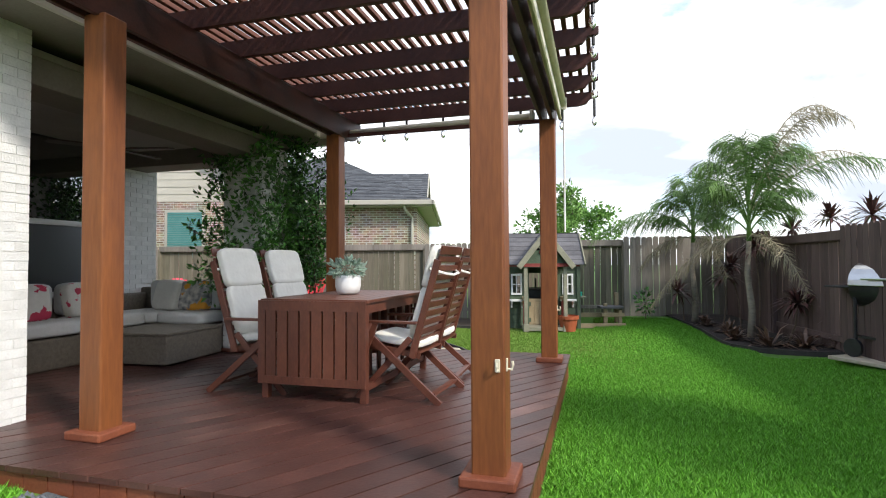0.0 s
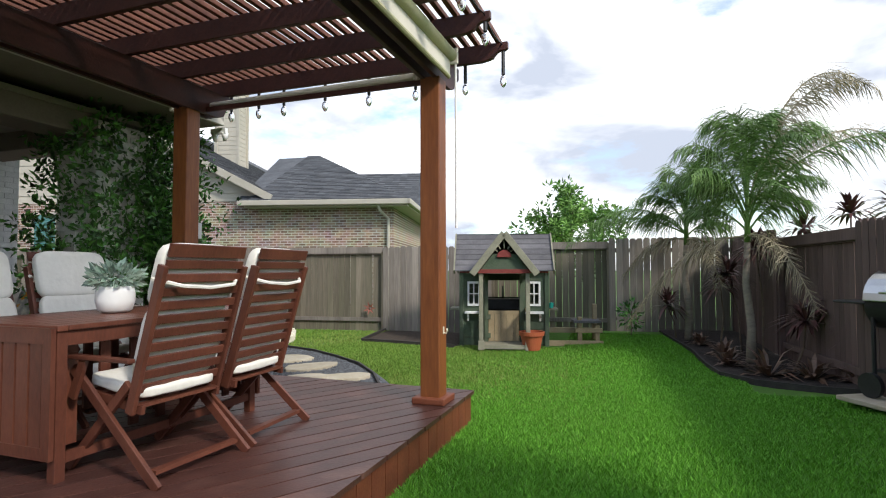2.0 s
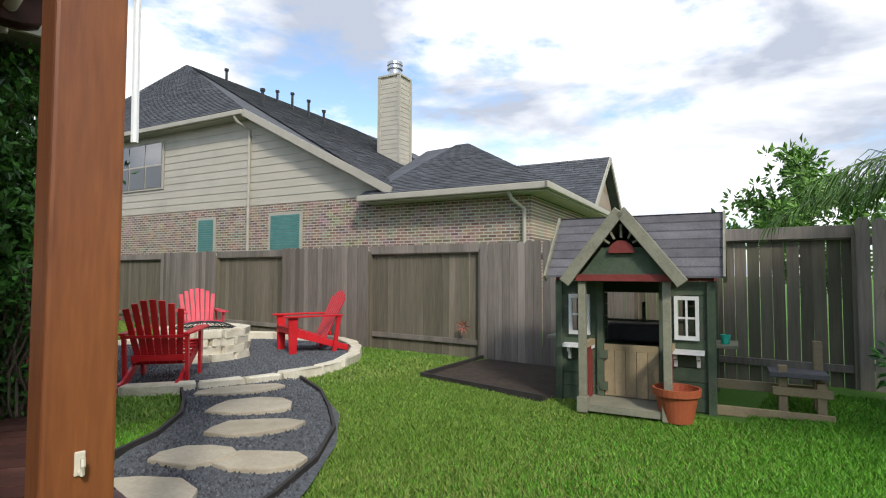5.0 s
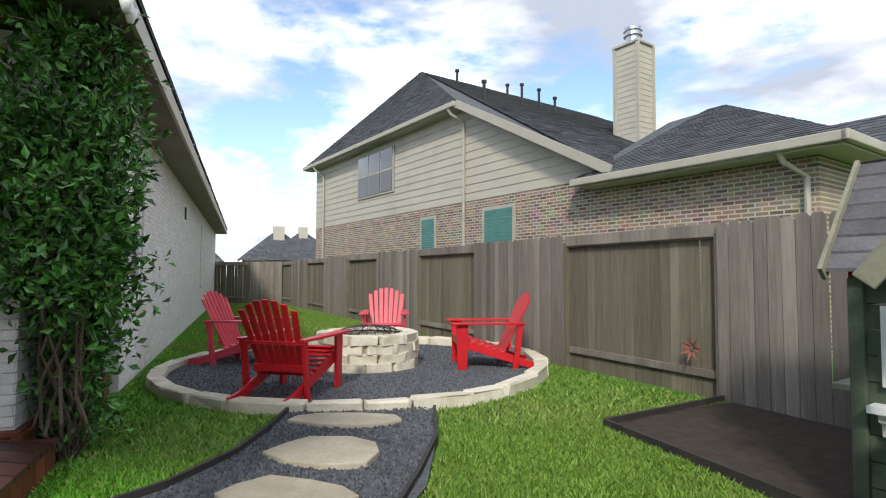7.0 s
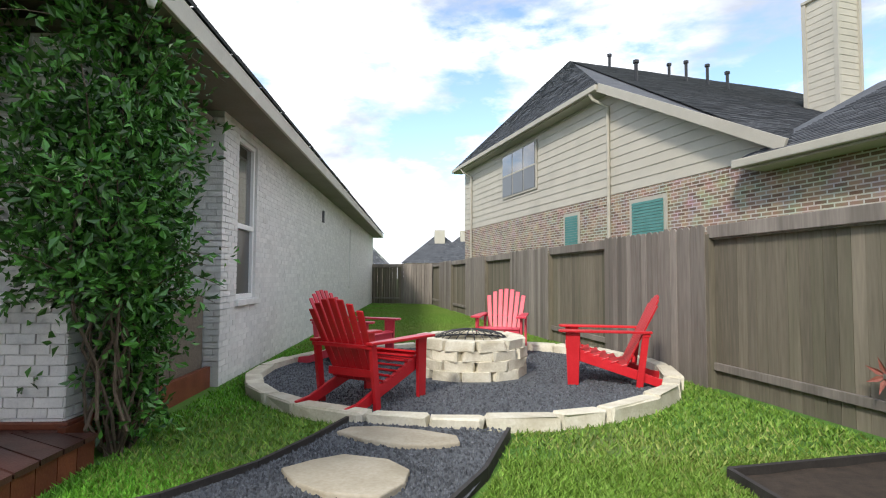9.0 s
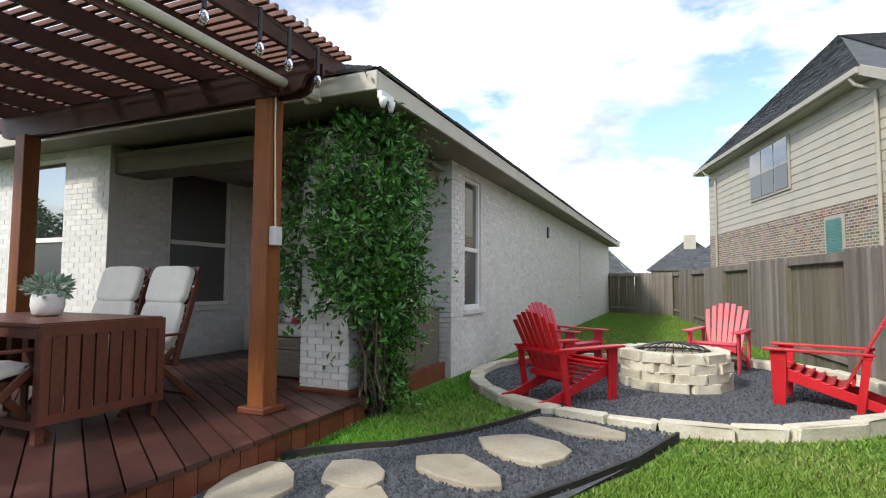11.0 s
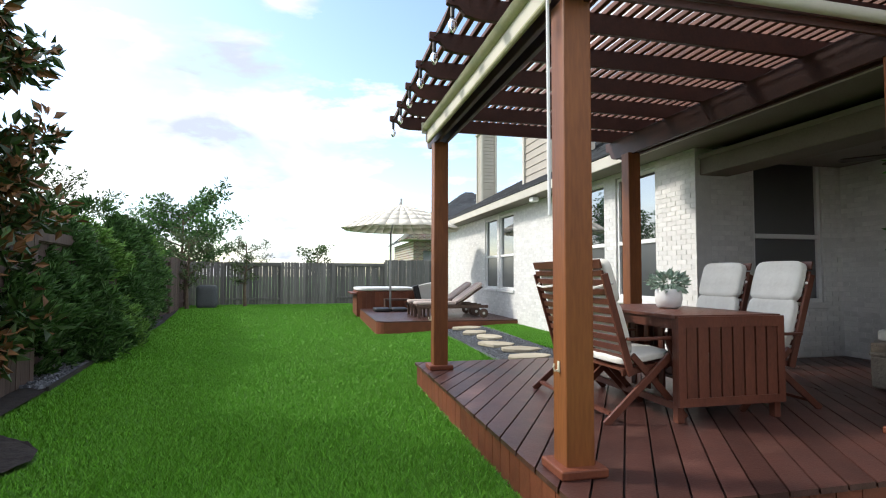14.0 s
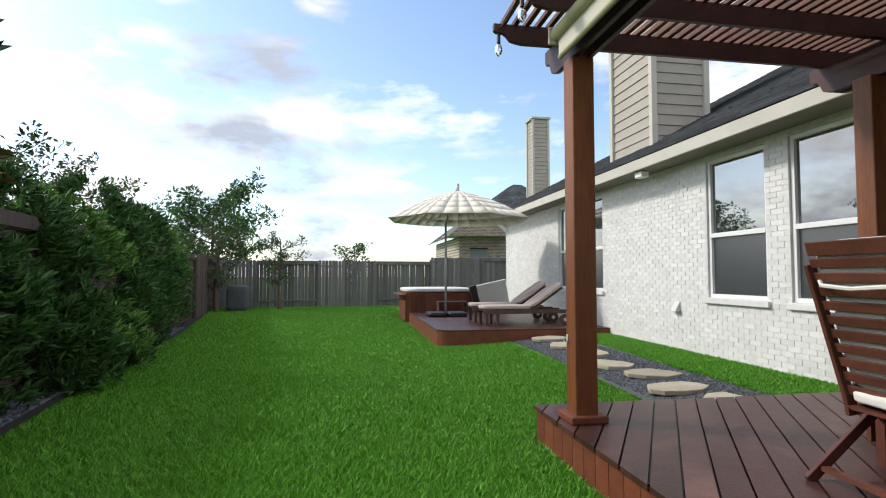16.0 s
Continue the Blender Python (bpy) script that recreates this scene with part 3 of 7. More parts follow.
# ---- pergola ----
perg = thing("pergola", "dark red-brown timber pergola over the deck", "pergola", at(0, 0, 0))
POSTS = [(-0.90, 2.97), (-0.895, 6.78), (-3.77, 6.72), (-3.71, 3.03)]
BZ, BT = 3.27, 3.56
PW = 0.095
for px, py in POSTS:
    p = part("post", Build().box(px - PW, py - PW, DZ, px + PW, py + PW, BZ + 0.02), M_post, perg, "reddish stained square timber post", bevel=0.012)
    part("post_skirt", Build().box(px - PW - 0.06, py - PW - 0.06, DZ, px + PW + 0.06, py + PW + 0.06, DZ + 0.06), M_riser, p, bevel=0.012)


def scroll_end(L, h, flip=1):
    """Outline of a beam of length L, with an ogee cut under both ends."""
    cut = [(0, h), (0, h * 0.62), (0.03, h * 0.52), (0.09, h * 0.5), (0.12, h * 0.36), (0.15, h * 0.14), (0.21, h * 0.05), (0.27, 0)]
    return cut[1:] + [(L - x, z) for x, z in reversed(cut[1:])] + [(L, h), (0, h)]


for bx in (-0.9, -3.75):
    for o in (-0.085, 0.04):
        b = Build().prism(scroll_end(4.9, BT - BZ), 0.045, Matrix.Translation((bx + o + 0.045, 2.42, BZ)) @ Matrix.Rotation(math.pi / 2, 4, "Z"))
        part("beam", b, M_beam, perg, bevel=0.006)
for i in range(8):
    y = 2.55 + i * 0.668
    b = Build().prism(scroll_end(4.0, 0.175), 0.05, Matrix.Translation((-4.28, y - 0.025, BT + 0.001)))
    part("rafter", b, M_beam, perg, bevel=0.006)
RT = BT + 0.176
for i in range(36):
    x = -4.2 + i * 0.1085
    part("slat", Build().box(x, 2.44, RT, x + 0.046, 7.37, RT + 0.045), M_slat, perg, bevel=0.004)

# rolled awnings
aw = thing("rolled_awning", "rolled cream-green sun awning under the pergola edge", "awning", at(0, 0, 0), group="rolled awnings")
roll = [(-0.72, 2.95 + 3.85 * t, BT - 0.06 - 0.015 * math.sin(t * 3.14)) for t in [i / 12 for i in range(13)]]
part("cloth_roll", Build().tube(roll, 0.055, n=14), M_awning, aw, smooth=True)
part("valance", Build().box(-0.742, 2.97, BT - 0.26, -0.728, 6.78, BT - 0.06), M_canvas, aw)
part("bottom_rail", Build().tube([(-0.74, 2.97, BT - 0.26), (-0.74, 6.78, BT - 0.26)], 0.022), M_awning, aw)
for y in (2.9, 6.8):
    part("end_bracket", Build().box(-0.82, y, BT - 0.14, -0.66, y + 0.03, BT + 0.01), M_canvas, aw, bevel=0.01)
part("crank_rod", Build().tube([(-0.70, 6.86, BT - 0.1), (-0.70, 6.87, 1.9)], 0.011), M_white, aw)
aw2 = thing("rolled_awning", "slim rolled cream awning tube along the pergola side", "awning", at(0, 0, 0), group="rolled awnings")
part("cloth_roll", Build().tube([(-1.1, 6.98, BZ + 0.14), (-4.15, 6.98, BZ + 0.1)], 0.045, n=14), M_canvas, aw2, smooth=True)
for x in (-1.1, -4.15):
    part("end_bracket", Build().box(x - 0.025, 6.85, BZ + 0.07, x + 0.025, 7.04, BZ + 0.2), M_canvas, aw2, bevel=0.01)
part("guide_bar", Build().bar((-0.95, 6.9, BZ + 0.05), (-3.75, 6.9, BZ + 0.05), 0.03, 0.05), M_beam, aw2)

# ---- neighbouring yard fences ----
FD = radians(8.5)
fx, fy = math.cos(FD), math.sin(FD)


def board_mesh(name, h, mat, w=0.14, ear=True, th=0.018):
    o = [(0, 0), (w - 0.009, 0), (w - 0.009, h - 0.035), (w - 0.039, h), (0.03, h), (0, h - 0.035)] if ear else [(0, 0), (w - 0.006, 0), (w - 0.006, h), (0, h)]
    return Build().prism(o, th).mesh(name, mat)


def fence_run(name, label, start, angle, sections, first_rail, mats, h=1.98, sec=2.5, cap=False, near=None):
    """Sections along a line; the camera's side is to local -y. Every second one shows its rails."""
    f = thing(name, label, "fence", at(start[0], start[1], 0, math.degrees(angle)), kind="structure")
    ma, mb = board_mesh("fence_board", h, mats[0]), board_mesh("fence_board", h - 0.03, mats[1])
    ca, sa = math.cos(angle), math.sin(angle)
    for s in range(sections):
        rails = (s % 2 == 0) == first_rail
        n_ = round(sec / 0.14)
        wx, wy = start[0] + ca * (s + 0.5) * sec, start[1] + sa * (s + 0.5) * sec
        g = float(G(wx, wy)) - 0.02
        for i in range(n_):
            x = s * sec + i * sec / n_
            piece("fence_board", mb if rails else ma, f, at(x, 0.045 if rails else -0.06 + R.uniform(-0.004, 0.004), g + R.uniform(-0.012, 0.012), 0, 0, R.uniform(-0.3, 0.3)))
        part("fence_post", Build().box(s * sec - 0.045, -0.04, g - 0.1, s * sec + 0.045, 0.04, g + h - 0.12), mats[1], f)
        y0, y1 = (-0.0, 0.043) if rails else (-0.04, 0.0)
        for z0, z1 in (((h - 0.19, h - 0.045), (0.24, 0.33)) if rails else ((h - 0.3, h - 0.21), (0.24, 0.33))):
            part("rail", Build().box(s * sec + 0.05, y0, g + z0, (s + 1) * sec - 0.05, y1, g + z1), mats[0], f, bevel=0.006)
        if rails:
            part("top_board", Build().box(s * sec + 0.01, -0.03, g + h - 0.17, (s + 1) * sec - 0.01, -0.003, g + h - 0.02), mats[0], f, bevel=0.005)
        if cap:
            part("cap_board", Build().box(s * sec, -0.12, g + h + 0.012, (s + 1) * sec, 0.09, g + h + 0.045), mats[0], f, bevel=0.006)
    return f


A0 = (-7.1, 13.06)
S0 = (A0[0] - 8 * 2.5 * fx, A0[1] - 8 * 2.5 * fy)
fence_n = fence_run("fence_north", "weathered grey timber board fence in alternating sections", S0, FD, 13, True, (M_fence, M_fence_g))
fence_run("fence_gate_side", "grey timber fence with gate closing the side yard", (-27.9, 7.2), radians(62), 2, True, (M_fence, M_fence_g), sec=1.7)
fence_run("fence_east", "brown stained timber board fence behind planting", (2.75, 14.55), radians(-90 + 6.5), 13, False, (M_fence_r, M_fence_r), h=2.0, cap=False)
fence_run("fence_south", "dark grey weathered timber board fence", (7.2, -15.7), radians(180 + 8.5), 14, False, (M_fence_d, M_fence_d), h=1.98)

# ---- neighbour's house ----
HM = Matrix.Translation((-15.1, 14.39, 0)) @ Matrix.Rotation(radians(14.6), 4, "Z")
HP = at(-15.1, 14.39, 0, 14.6)
M_nbrick = bpy.data.materials.new("brown_mixed_brick")
M_nbrick.use_nodes = True
t_ = M_nbrick.node_tree
tc_ = t_.nodes.new("ShaderNodeTexCoord")
mp_ = t_.nodes.new("ShaderNodeMapping")
mp_.inputs["Rotation"].default_value = (radians(-90), 0, 0)
br_ = t_.nodes.new("ShaderNodeTexBrick")
for key, val in (("Color1", (0.20, 0.125, 0.085, 1)), ("Color2", (0.46, 0.33, 0.23, 1)), ("Mortar", (0.60, 0.56, 0.48, 1)), ("Scale", 1.0), ("Mortar Size", 0.012), ("Brick Width", 0.21), ("Row Height", 0.072), ("Bias", -0.1)):
    br_.inputs[key].default_value = val
t_.links.new(tc_.outputs["Object"], mp_.inputs["Vector"])
t_.links.new(mp_.outputs[0], br_.inputs["Vector"])
nz_ = t_.nodes.new("ShaderNodeTexNoise")
nz_.inputs["Scale"].default_value = 3.0
t_.links.new(tc_.outputs["Object"], nz_.inputs["Vector"])
mx_ = t_.nodes.new("ShaderNodeMixRGB")
mx_.blend_type = "MULTIPLY"
mx_.inputs["Fac"].default_value = 0.5
t_.links.new(br_.outputs["Color"], mx_.inputs["Color1"])
t_.links.new(nz_.outputs["Color"], mx_.inputs["Color2"])
t_.links.new(mx_.outputs[0], t_.nodes["Principled BSDF"].inputs["Base Color"])
t_.nodes["Principled BSDF"].inputs["Roughness"].default_value = 0.9
bp_ = t_.nodes.new("ShaderNodeBump")
bp_.inputs["Strength"].default_value = 0.5
bp_.invert = True
t_.links.new(br_.outputs["Fac"], bp_.inputs["Height"])
t_.links.new(bp_.outputs[0], t_.nodes["Principled BSDF"].inputs["Normal"])

nh = thing("neighbour_house", "two-storey beige siding and brick house behind the fence", "house", HP)
NV = 0.4  # wall face behind the eave line
part("brick_wall", Build().box(-12.0, NV, 0, 9.4, 9.5, 3.4).box(-12.0, NV, 3.4, 5.2, 9.5, 3.62), M_nbrick, nh, "brown mixed brick lower storey")
sold = Build()
for i in range(int(17.2 / 0.075)):
    sold.box(-12 + i * 0.075, NV - 0.012, 3.42, -12 + i * 0.075 + 0.066, NV, 3.64)
tagged(part("soldier_course", sold, M_nbrick, nh), kind="stuff")
core = Build()
core.prism([(-12, 3.64), (5.1, 3.64), (5.1, 3.8), (0, 6.5), (-12, 6.5)], 9.0, Matrix.Translation((0, NV + 0.02, 0)))
part("siding_core", core, M_siding, nh)
for i in range(16):
    z = 3.66 + i * 0.25
    if z > 6.45:
        break
    x1 = 0.0 if z > 6.5 else min(5.1, (6.55 - z) / 0.53)
    part("siding_board", Build().add([(-12.02, NV - 0.008, z), (x1, NV - 0.008, z), (x1 - 0.3, NV + 0.01, z + 0.25), (-12.02, NV + 0.01, z + 0.25), (-12.02, NV + 0.02, z), (x1, NV + 0.02, z)], [(0, 1, 2, 3), (4, 5, 1, 0)]), M_siding, nh)
pk = (-7.9, 3.8, 10.84)
nroof = part("roof", Build().add([(-12.5, -0.05, 6.62), (0.1, -0.05, 6.66), pk, (-7.9, 22, 10.84), (5.6, -0.05, 3.75), (5.6, 22, 3.75), (-12.5, 22, 6.62)],
             [(0, 1, 2), (1, 4, 5, 3, 2), (0, 2, 3, 6)]), M_roof, nh, "dark grey shingle roof")
roof_plane(nh, [(-12.5, -0.06, 6.66), (0.12, -0.06, 6.7), (-7.85, 3.8, 10.88), (-7.95, 3.8, 10.88)])
roof_plane(nh, [(5.6, -0.06, 3.79), (5.6, 16, 3.79), (-7.9, 16, 10.88), (-7.9, 3.8, 10.88)], tab=0.5)
part("eave_gutter", Build().box(-12.5, -0.14, 6.5, 0.1, -0.03, 6.66), M_ntrim, nh, bevel=0.02)
part("eave_soffit", Build().box(-12.45, -0.03, 6.48, 0.1, NV, 6.52), M_ntrim, nh)
part("rake_board", Build().bar((0.1, -0.04, 6.58), (5.7, -0.04, 3.68), 0.05, 0.22), M_ntrim, nh)
part("rake_soffit", Build().bar((0.1, NV / 2, 6.48), (5.6, NV / 2, 3.6), 0.42, 0.04), M_ntrim, nh)
# one-storey wing to the side
wing = [(4.9, -0.1, 3.6), (9.9, -0.1, 3.6), (9.9, 9.9, 3.6)]
roof_plane(nh, [(5.0, -0.1, 3.62), (9.9, -0.1, 3.62), (5.6, 4.8, 6.0), (5.2, 4.8, 6.0)])
roof_plane(nh, [(9.9, -0.1, 3.62), (9.9, 9.8, 3.62), (5.6, 9.8, 6.0), (5.6, 4.8, 6.0)])
part("wing_roof", Build().add([(4.6, -0.1, 3.58), (9.9, -0.1, 3.58), (9.9, 9.8, 3.58), (5.6, 9.8, 5.96), (5.6, 4.8, 5.96), (4.0, 4.8, 5.9)], [(0, 1, 4, 5), (1, 2, 3, 4)]), M_roof, nh)
part("wing_gutter", Build().box(4.7, -0.22, 3.44, 10.0, -0.1, 3.6), M_ntrim, nh, bevel=0.02)
part("wing_side_gutter", Build().box(9.9, -0.22, 3.44, 10.02, 9.8, 3.6), M_ntrim, nh, bevel=0.02)
part("wing_soffit", Build().box(4.9, -0.1, 3.4, 9.9, NV, 3.44).box(9.4, NV, 3.4, 9.9, 9.8, 3.44), M_ntrim, nh)
gv = Build().prism([(7.9, 0), (12.6, 0), (12.6, 3.9), (10.2, 6.0), (7.9, 4.1)], 6.0, Matrix.Translation((3.0, 0, 0)) @ Matrix.Rotation(math.pi / 2, 4, "Z") @ Matrix.Scale(-1, 4, (0, 1, 0)))
part("gable_wing", gv, M_nbrick, nh, "brick gable wing")
roof_plane(nh, [(3.0, 7.5, 3.95), (9.35, 7.5, 3.95), (9.35, 10.2, 6.2), (3.0, 10.2, 6.2)])
part("gable_roof", Build().bar((6.2, 7.5, 3.9), (6.2, 10.25, 6.13), 6.3, 0.1, (0, 0, 1)).bar((6.2, 13.0, 3.9), (6.2, 10.15, 6.13), 6.3, 0.1, (0, 0, 1)), M_roof, nh)
part("gable_rake", Build().bar((9.36, 7.45, 3.85), (9.36, 10.2, 6.1), 0.05, 0.2).bar((9.36, 13.0, 3.85), (9.36, 10.2, 6.1), 0.05, 0.2), M_ntrim, nh)


def far_window(parent, u0, u1, z0, z1, lights, blind=False):
    w = part("window", Build().box(u0 - 0.07, NV - 0.05, z0 - 0.08, u1 + 0.07, NV - 0.02, z1 + 0.07), M_ntrim, parent, "cream framed window")
    n_ = lights
    for i in range(n_):
        a, b = u0 + (u1 - u0) * i / n_ + 0.04, u0 + (u1 - u0) * (i + 1) / n_ - 0.04
        zm = (z0 + z1) / 2
        if blind:
            for j in range(int((z1 - z0) / 0.075)):
                part("blind_slat", Build().box(a, NV - 0.07, z0 + j * 0.075, b, NV - 0.055, z0 + j * 0.075 + 0.064), M_teal, w)
        else:
            part("pane", Build().box(a, NV - 0.07, z0, b, NV - 0.052, zm - 0.03), M_pane_dim, w)
            part("pane", Build().box(a, NV - 0.07, zm + 0.03, b, NV - 0.052, z1), M_pane, w)
            part("mid_rail", Build().box(a, NV - 0.08, zm - 0.03, b, NV - 0.05, zm + 0.03), M_ntrim, w)


far_window(nh, -7.3, -4.4, 4.6, 6.2, 3)
far_window(nh, -2.4, -1.6, 1.8, 3.32, 1, True)
far_window(nh, 0.95, 2.2, 1.8, 3.32, 1, True)
for u0, z0, z1 in ((-0.25, 0.1, 6.45), (-11.2, 0.1, 6.45), (9.0, 0.1, 3.4)):
    part("downspout", Build().tube([(u0, -0.08, z1 + 0.05), (u0 + 0.05, 0.0, z1 - 0.12), (u0 + 0.25, NV - 0.07, z1 - 0.35), (u0 + 0.25, NV - 0.07, z0)], 0.05), M_ntrim, nh)
ch = part("chimney", Build().box(-0.3, 8.0, 5, 0.7, 8.9, 10.3), M_siding, nh, "beige boxed siding chimney")
for i in range(20):
    z = 6 + i * 0.21
    part("chimney_board", Build().box(-0.32, 7.98, z, 0.72, 8.92, z + 0.19), M_siding, ch)
for cx_, cy_ in ((-0.32, 7.98), (0.72, 7.98), (0.72, 8.92)):
    part("corner_trim", Build().box(cx_ - 0.07, cy_ - 0.03, 5.5, cx_ + 0.07, cy_ + 0.07, 10.32), M_ntrim, ch)
part("chimney_cap", Build().box(-0.38, 7.92, 10.3, 0.78, 8.98, 10.4), M_ntrim, ch, bevel=0.02)
part("flue", Build().lathe([(0.28, 10.42), (0.28, 10.75), (0.36, 10.76), (0.36, 10.86), (0.3, 10.87), (0.3, 10.95), (0.36, 10.96), (0.36, 11.08), (0.1, 11.12)], 16, (0.2, 8.45, 0)), M_steel, ch, smooth=False)
for u_, v_, h_ in ((-7.0, 5.2, 0.5), (-6.2, 7.6, 0.5), (-5.2, 7.6, 0.75), (-4.7, 8.2, 0.75), (-3.9, 8.4, 0.6), (-2.3, 3.0, 0.6)):
    z = 10.88 - (u_ + 7.9) * 0.525
    part("vent_pipe", Build().tube([(u_, v_, z - 0.1), (u_, v_, z + h_)], 0.06).lathe([(0.1, z + h_), (0.1, z + h_ + 0.1)], 8, (u_, v_, 0)), M_black, nh)

# ---- fire pit circle ----
PC = (-7.98, 10.12)
PRAD = 2.6
gz = float(G(*PC))
circ = [(PC[0] + (PRAD - 0.08) * math.cos(a), PC[1] + (PRAD - 0.08) * math.sin(a)) for a in [i * math.tau / 64 for i in range(64)]]
gp = part("gravel_circle", Build().slab(circ, -0.1, gz + 0.045), M_gravel)
tagged(gp, "dark grey gravel circle around the fire pit", "gravel", kind="structure")


def rough_block(L, D, H, seed, j=0.02):
    r = random.Random(seed)
    bm = bmesh.new()
    bmesh.ops.create_cube(bm, size=1)
    bmesh.ops.bevel(bm, geom=bm.edges[:], offset=0.06, segments=1, affect="EDGES")
    for v in bm.verts:
        v.co = (v.co.x * L + r.uniform(-j, j), v.co.y * D + r.uniform(-j, j), v.co.z * H + r.uniform(-j, j) * 0.6)
    b = Build()
    bm.verts.index_update()
    b.add([tuple(v.co) for v in bm.verts], [tuple(v.index for v in f.verts) for f in bm.faces])
    bm.free()
    return b


border = thing("stone_border", "pale limestone block border round the gravel circle", "stone border", kind="structure")
a, i = 0.0, 0
while a < math.tau - 0.08:
    L = R.uniform(0.42, 0.85)
    da = min(L / PRAD, math.tau - a)
    m = a + da / 2
    bx, by = PC[0] + PRAD * math.cos(m), PC[1] + PRAD * math.sin(m)
    hgt = 0.09 + 0.07 * max(0, math.sin(m - 0.2))
    ob = part("stone", rough_block(da * PRAD - 0.015, 0.19, hgt + 0.06, i), M_lime, border)
    ob.matrix_basis = at(bx, by, gz + hgt / 2, math.degrees(m) + 90)
    a += da
    i += 1
pit = thing("fire_pit", "round fire pit of stacked cream limestone blocks", "fire pit", at(-7.98, 10.26, gz + 0.04))
for row in range(4):
    nb = 11
    for i in range(nb):
        m = (i + 0.5 * (row % 2)) * math.tau / nb + R.uniform(-0.03, 0.03)
        ob = part("stone", rough_block(0.36, 0.2, 0.128, 100 + row * 20 + i, 0.016), M_lime, pit)
        rr = 0.61 + R.uniform(-0.02, 0.02)
        ob.matrix_basis = at(rr * math.cos(m), rr * math.sin(m), 0.06 + row * 0.122, math.degrees(m) + 90 + R.uniform(-3, 3))
part("ash_bed", Build().lathe([(0.53, 0.0), (0.53, 0.3)], 24), M_soil, pit)
scr = Build()
for i in range(12):
    an = i * math.pi / 12
    scr.tube([(0.48 * math.cos(an) * math.cos(q), 0.48 * math.sin(an) * math.cos(q), 0.44 + 0.14 * math.sin(q)) for q in [j * math.pi / 10 for j in range(11)]], 0.007, n=4)
scr.tube([(0.5 * math.cos(q), 0.5 * math.sin(q), 0.45) for q in [j * math.tau / 24 for j in range(25)]], 0.014, n=5)
part("spark_screen", scr, M_black, pit, "domed black wire spark screen")


# ---- red garden chairs ----
def garden_chair(label, m, mat):
    c = thing("adirondack_chair", label, "chair", m @ Matrix.Scale(1.06, 4), group="red chairs round the fire pit")
    # faces +x; origin on the ground under the seat
    for s_ in (-1, 1):
        o = [(0.42, 0.30), (0.42, 0.40), (0.36, 0.42), (-0.55, 0.10), (-0.72, 0.08), (-0.74, 0.0), (-0.55, 0.0), (-0.5, 0.02)]
        part("side_rail", Build().prism(o, 0.035, Matrix.Translation((0, s_ * 0.29 - 0.017, 0))), mat, c, bevel=0.006)
        part("front_leg", Build().prism([(0.30, 0), (0.42, 0), (0.44, 0.58), (0.28, 0.58)], 0.035, Matrix.Translation((0, s_ * 0.335 - 0.017, 0))), mat, c, bevel=0.006)
        part("back_leg", Build().bar((-0.34, s_ * 0.335, 0.0), (-0.42, s_ * 0.335, 0.60), 0.035, 0.07, (1, 0, 0)), mat, c)
        part("armrest", Build().slab([(0.50, s_ * 0.34 - 0.075), (0.52, s_ * 0.34), (0.50, s_ * 0.34 + 0.075), (-0.2, s_ * 0.34 + 0.05), (-0.48, s_ * 0.34 + 0.035), (-0.48, s_ * 0.34 - 0.035), (-0.2, s_ * 0.34 - 0.06)], 0.585, 0.612), mat, c, bevel=0.006)
    for i in range(7):
        x = 0.40 - i * 0.098
        z = 0.425 - i * 0.033
        part("seat_slat", Build().bar((x, -0.31, z), (x, 0.31, z), 0.085, 0.02, (0.32, 0, 1)), mat, c, bevel=0.004)
    for i in range(7):
        y0 = (i - 3) * 0.078
        top = 1.0 - 0.012 * (i - 3) ** 2
        fan = (i - 3) * 0.018
        a_, b_ = Vector((-0.22, y0 * 0.92, 0.22)), Vector((-0.22 - (top - 0.22) * 0.48, y0 + fan, top))
        part("back_slat", Build().bar(a_, b_, 0.07, 0.018, (1, 0, 0.4)), mat, c, bevel=0.005)
    part("back_brace", Build().bar((-0.43, -0.36, 0.565), (-0.43, 0.36, 0.565), 0.06, 0.03), mat, c)
    part("back_brace", Build().bar((-0.29, -0.29, 0.30), (-0.29, 0.29, 0.30), 0.03, 0.07), mat, c)
    part("front_apron", Build().box(0.40, -0.29, 0.32, 0.425, 0.29, 0.42), mat, c)
    return c


def ang(dx, dy):
    return math.degrees(math.atan2(dy, dx))


cz = gz + 0.045
garden_chair("bright red slatted garden chair on dark gravel", at(-6.42, 9.08, cz, 146), M_red)
garden_chair("faded red slatted garden chair near the white wall", at(-8.75, 8.62, cz, 62), M_pink)
garden_chair("pinkish red slatted garden chair before the fence", at(-9.75, 10.95, cz, -16), M_pink)
garden_chair("red slatted garden chair seen side on by the pit", at(-7.35, 11.85, cz, -105), M_red)

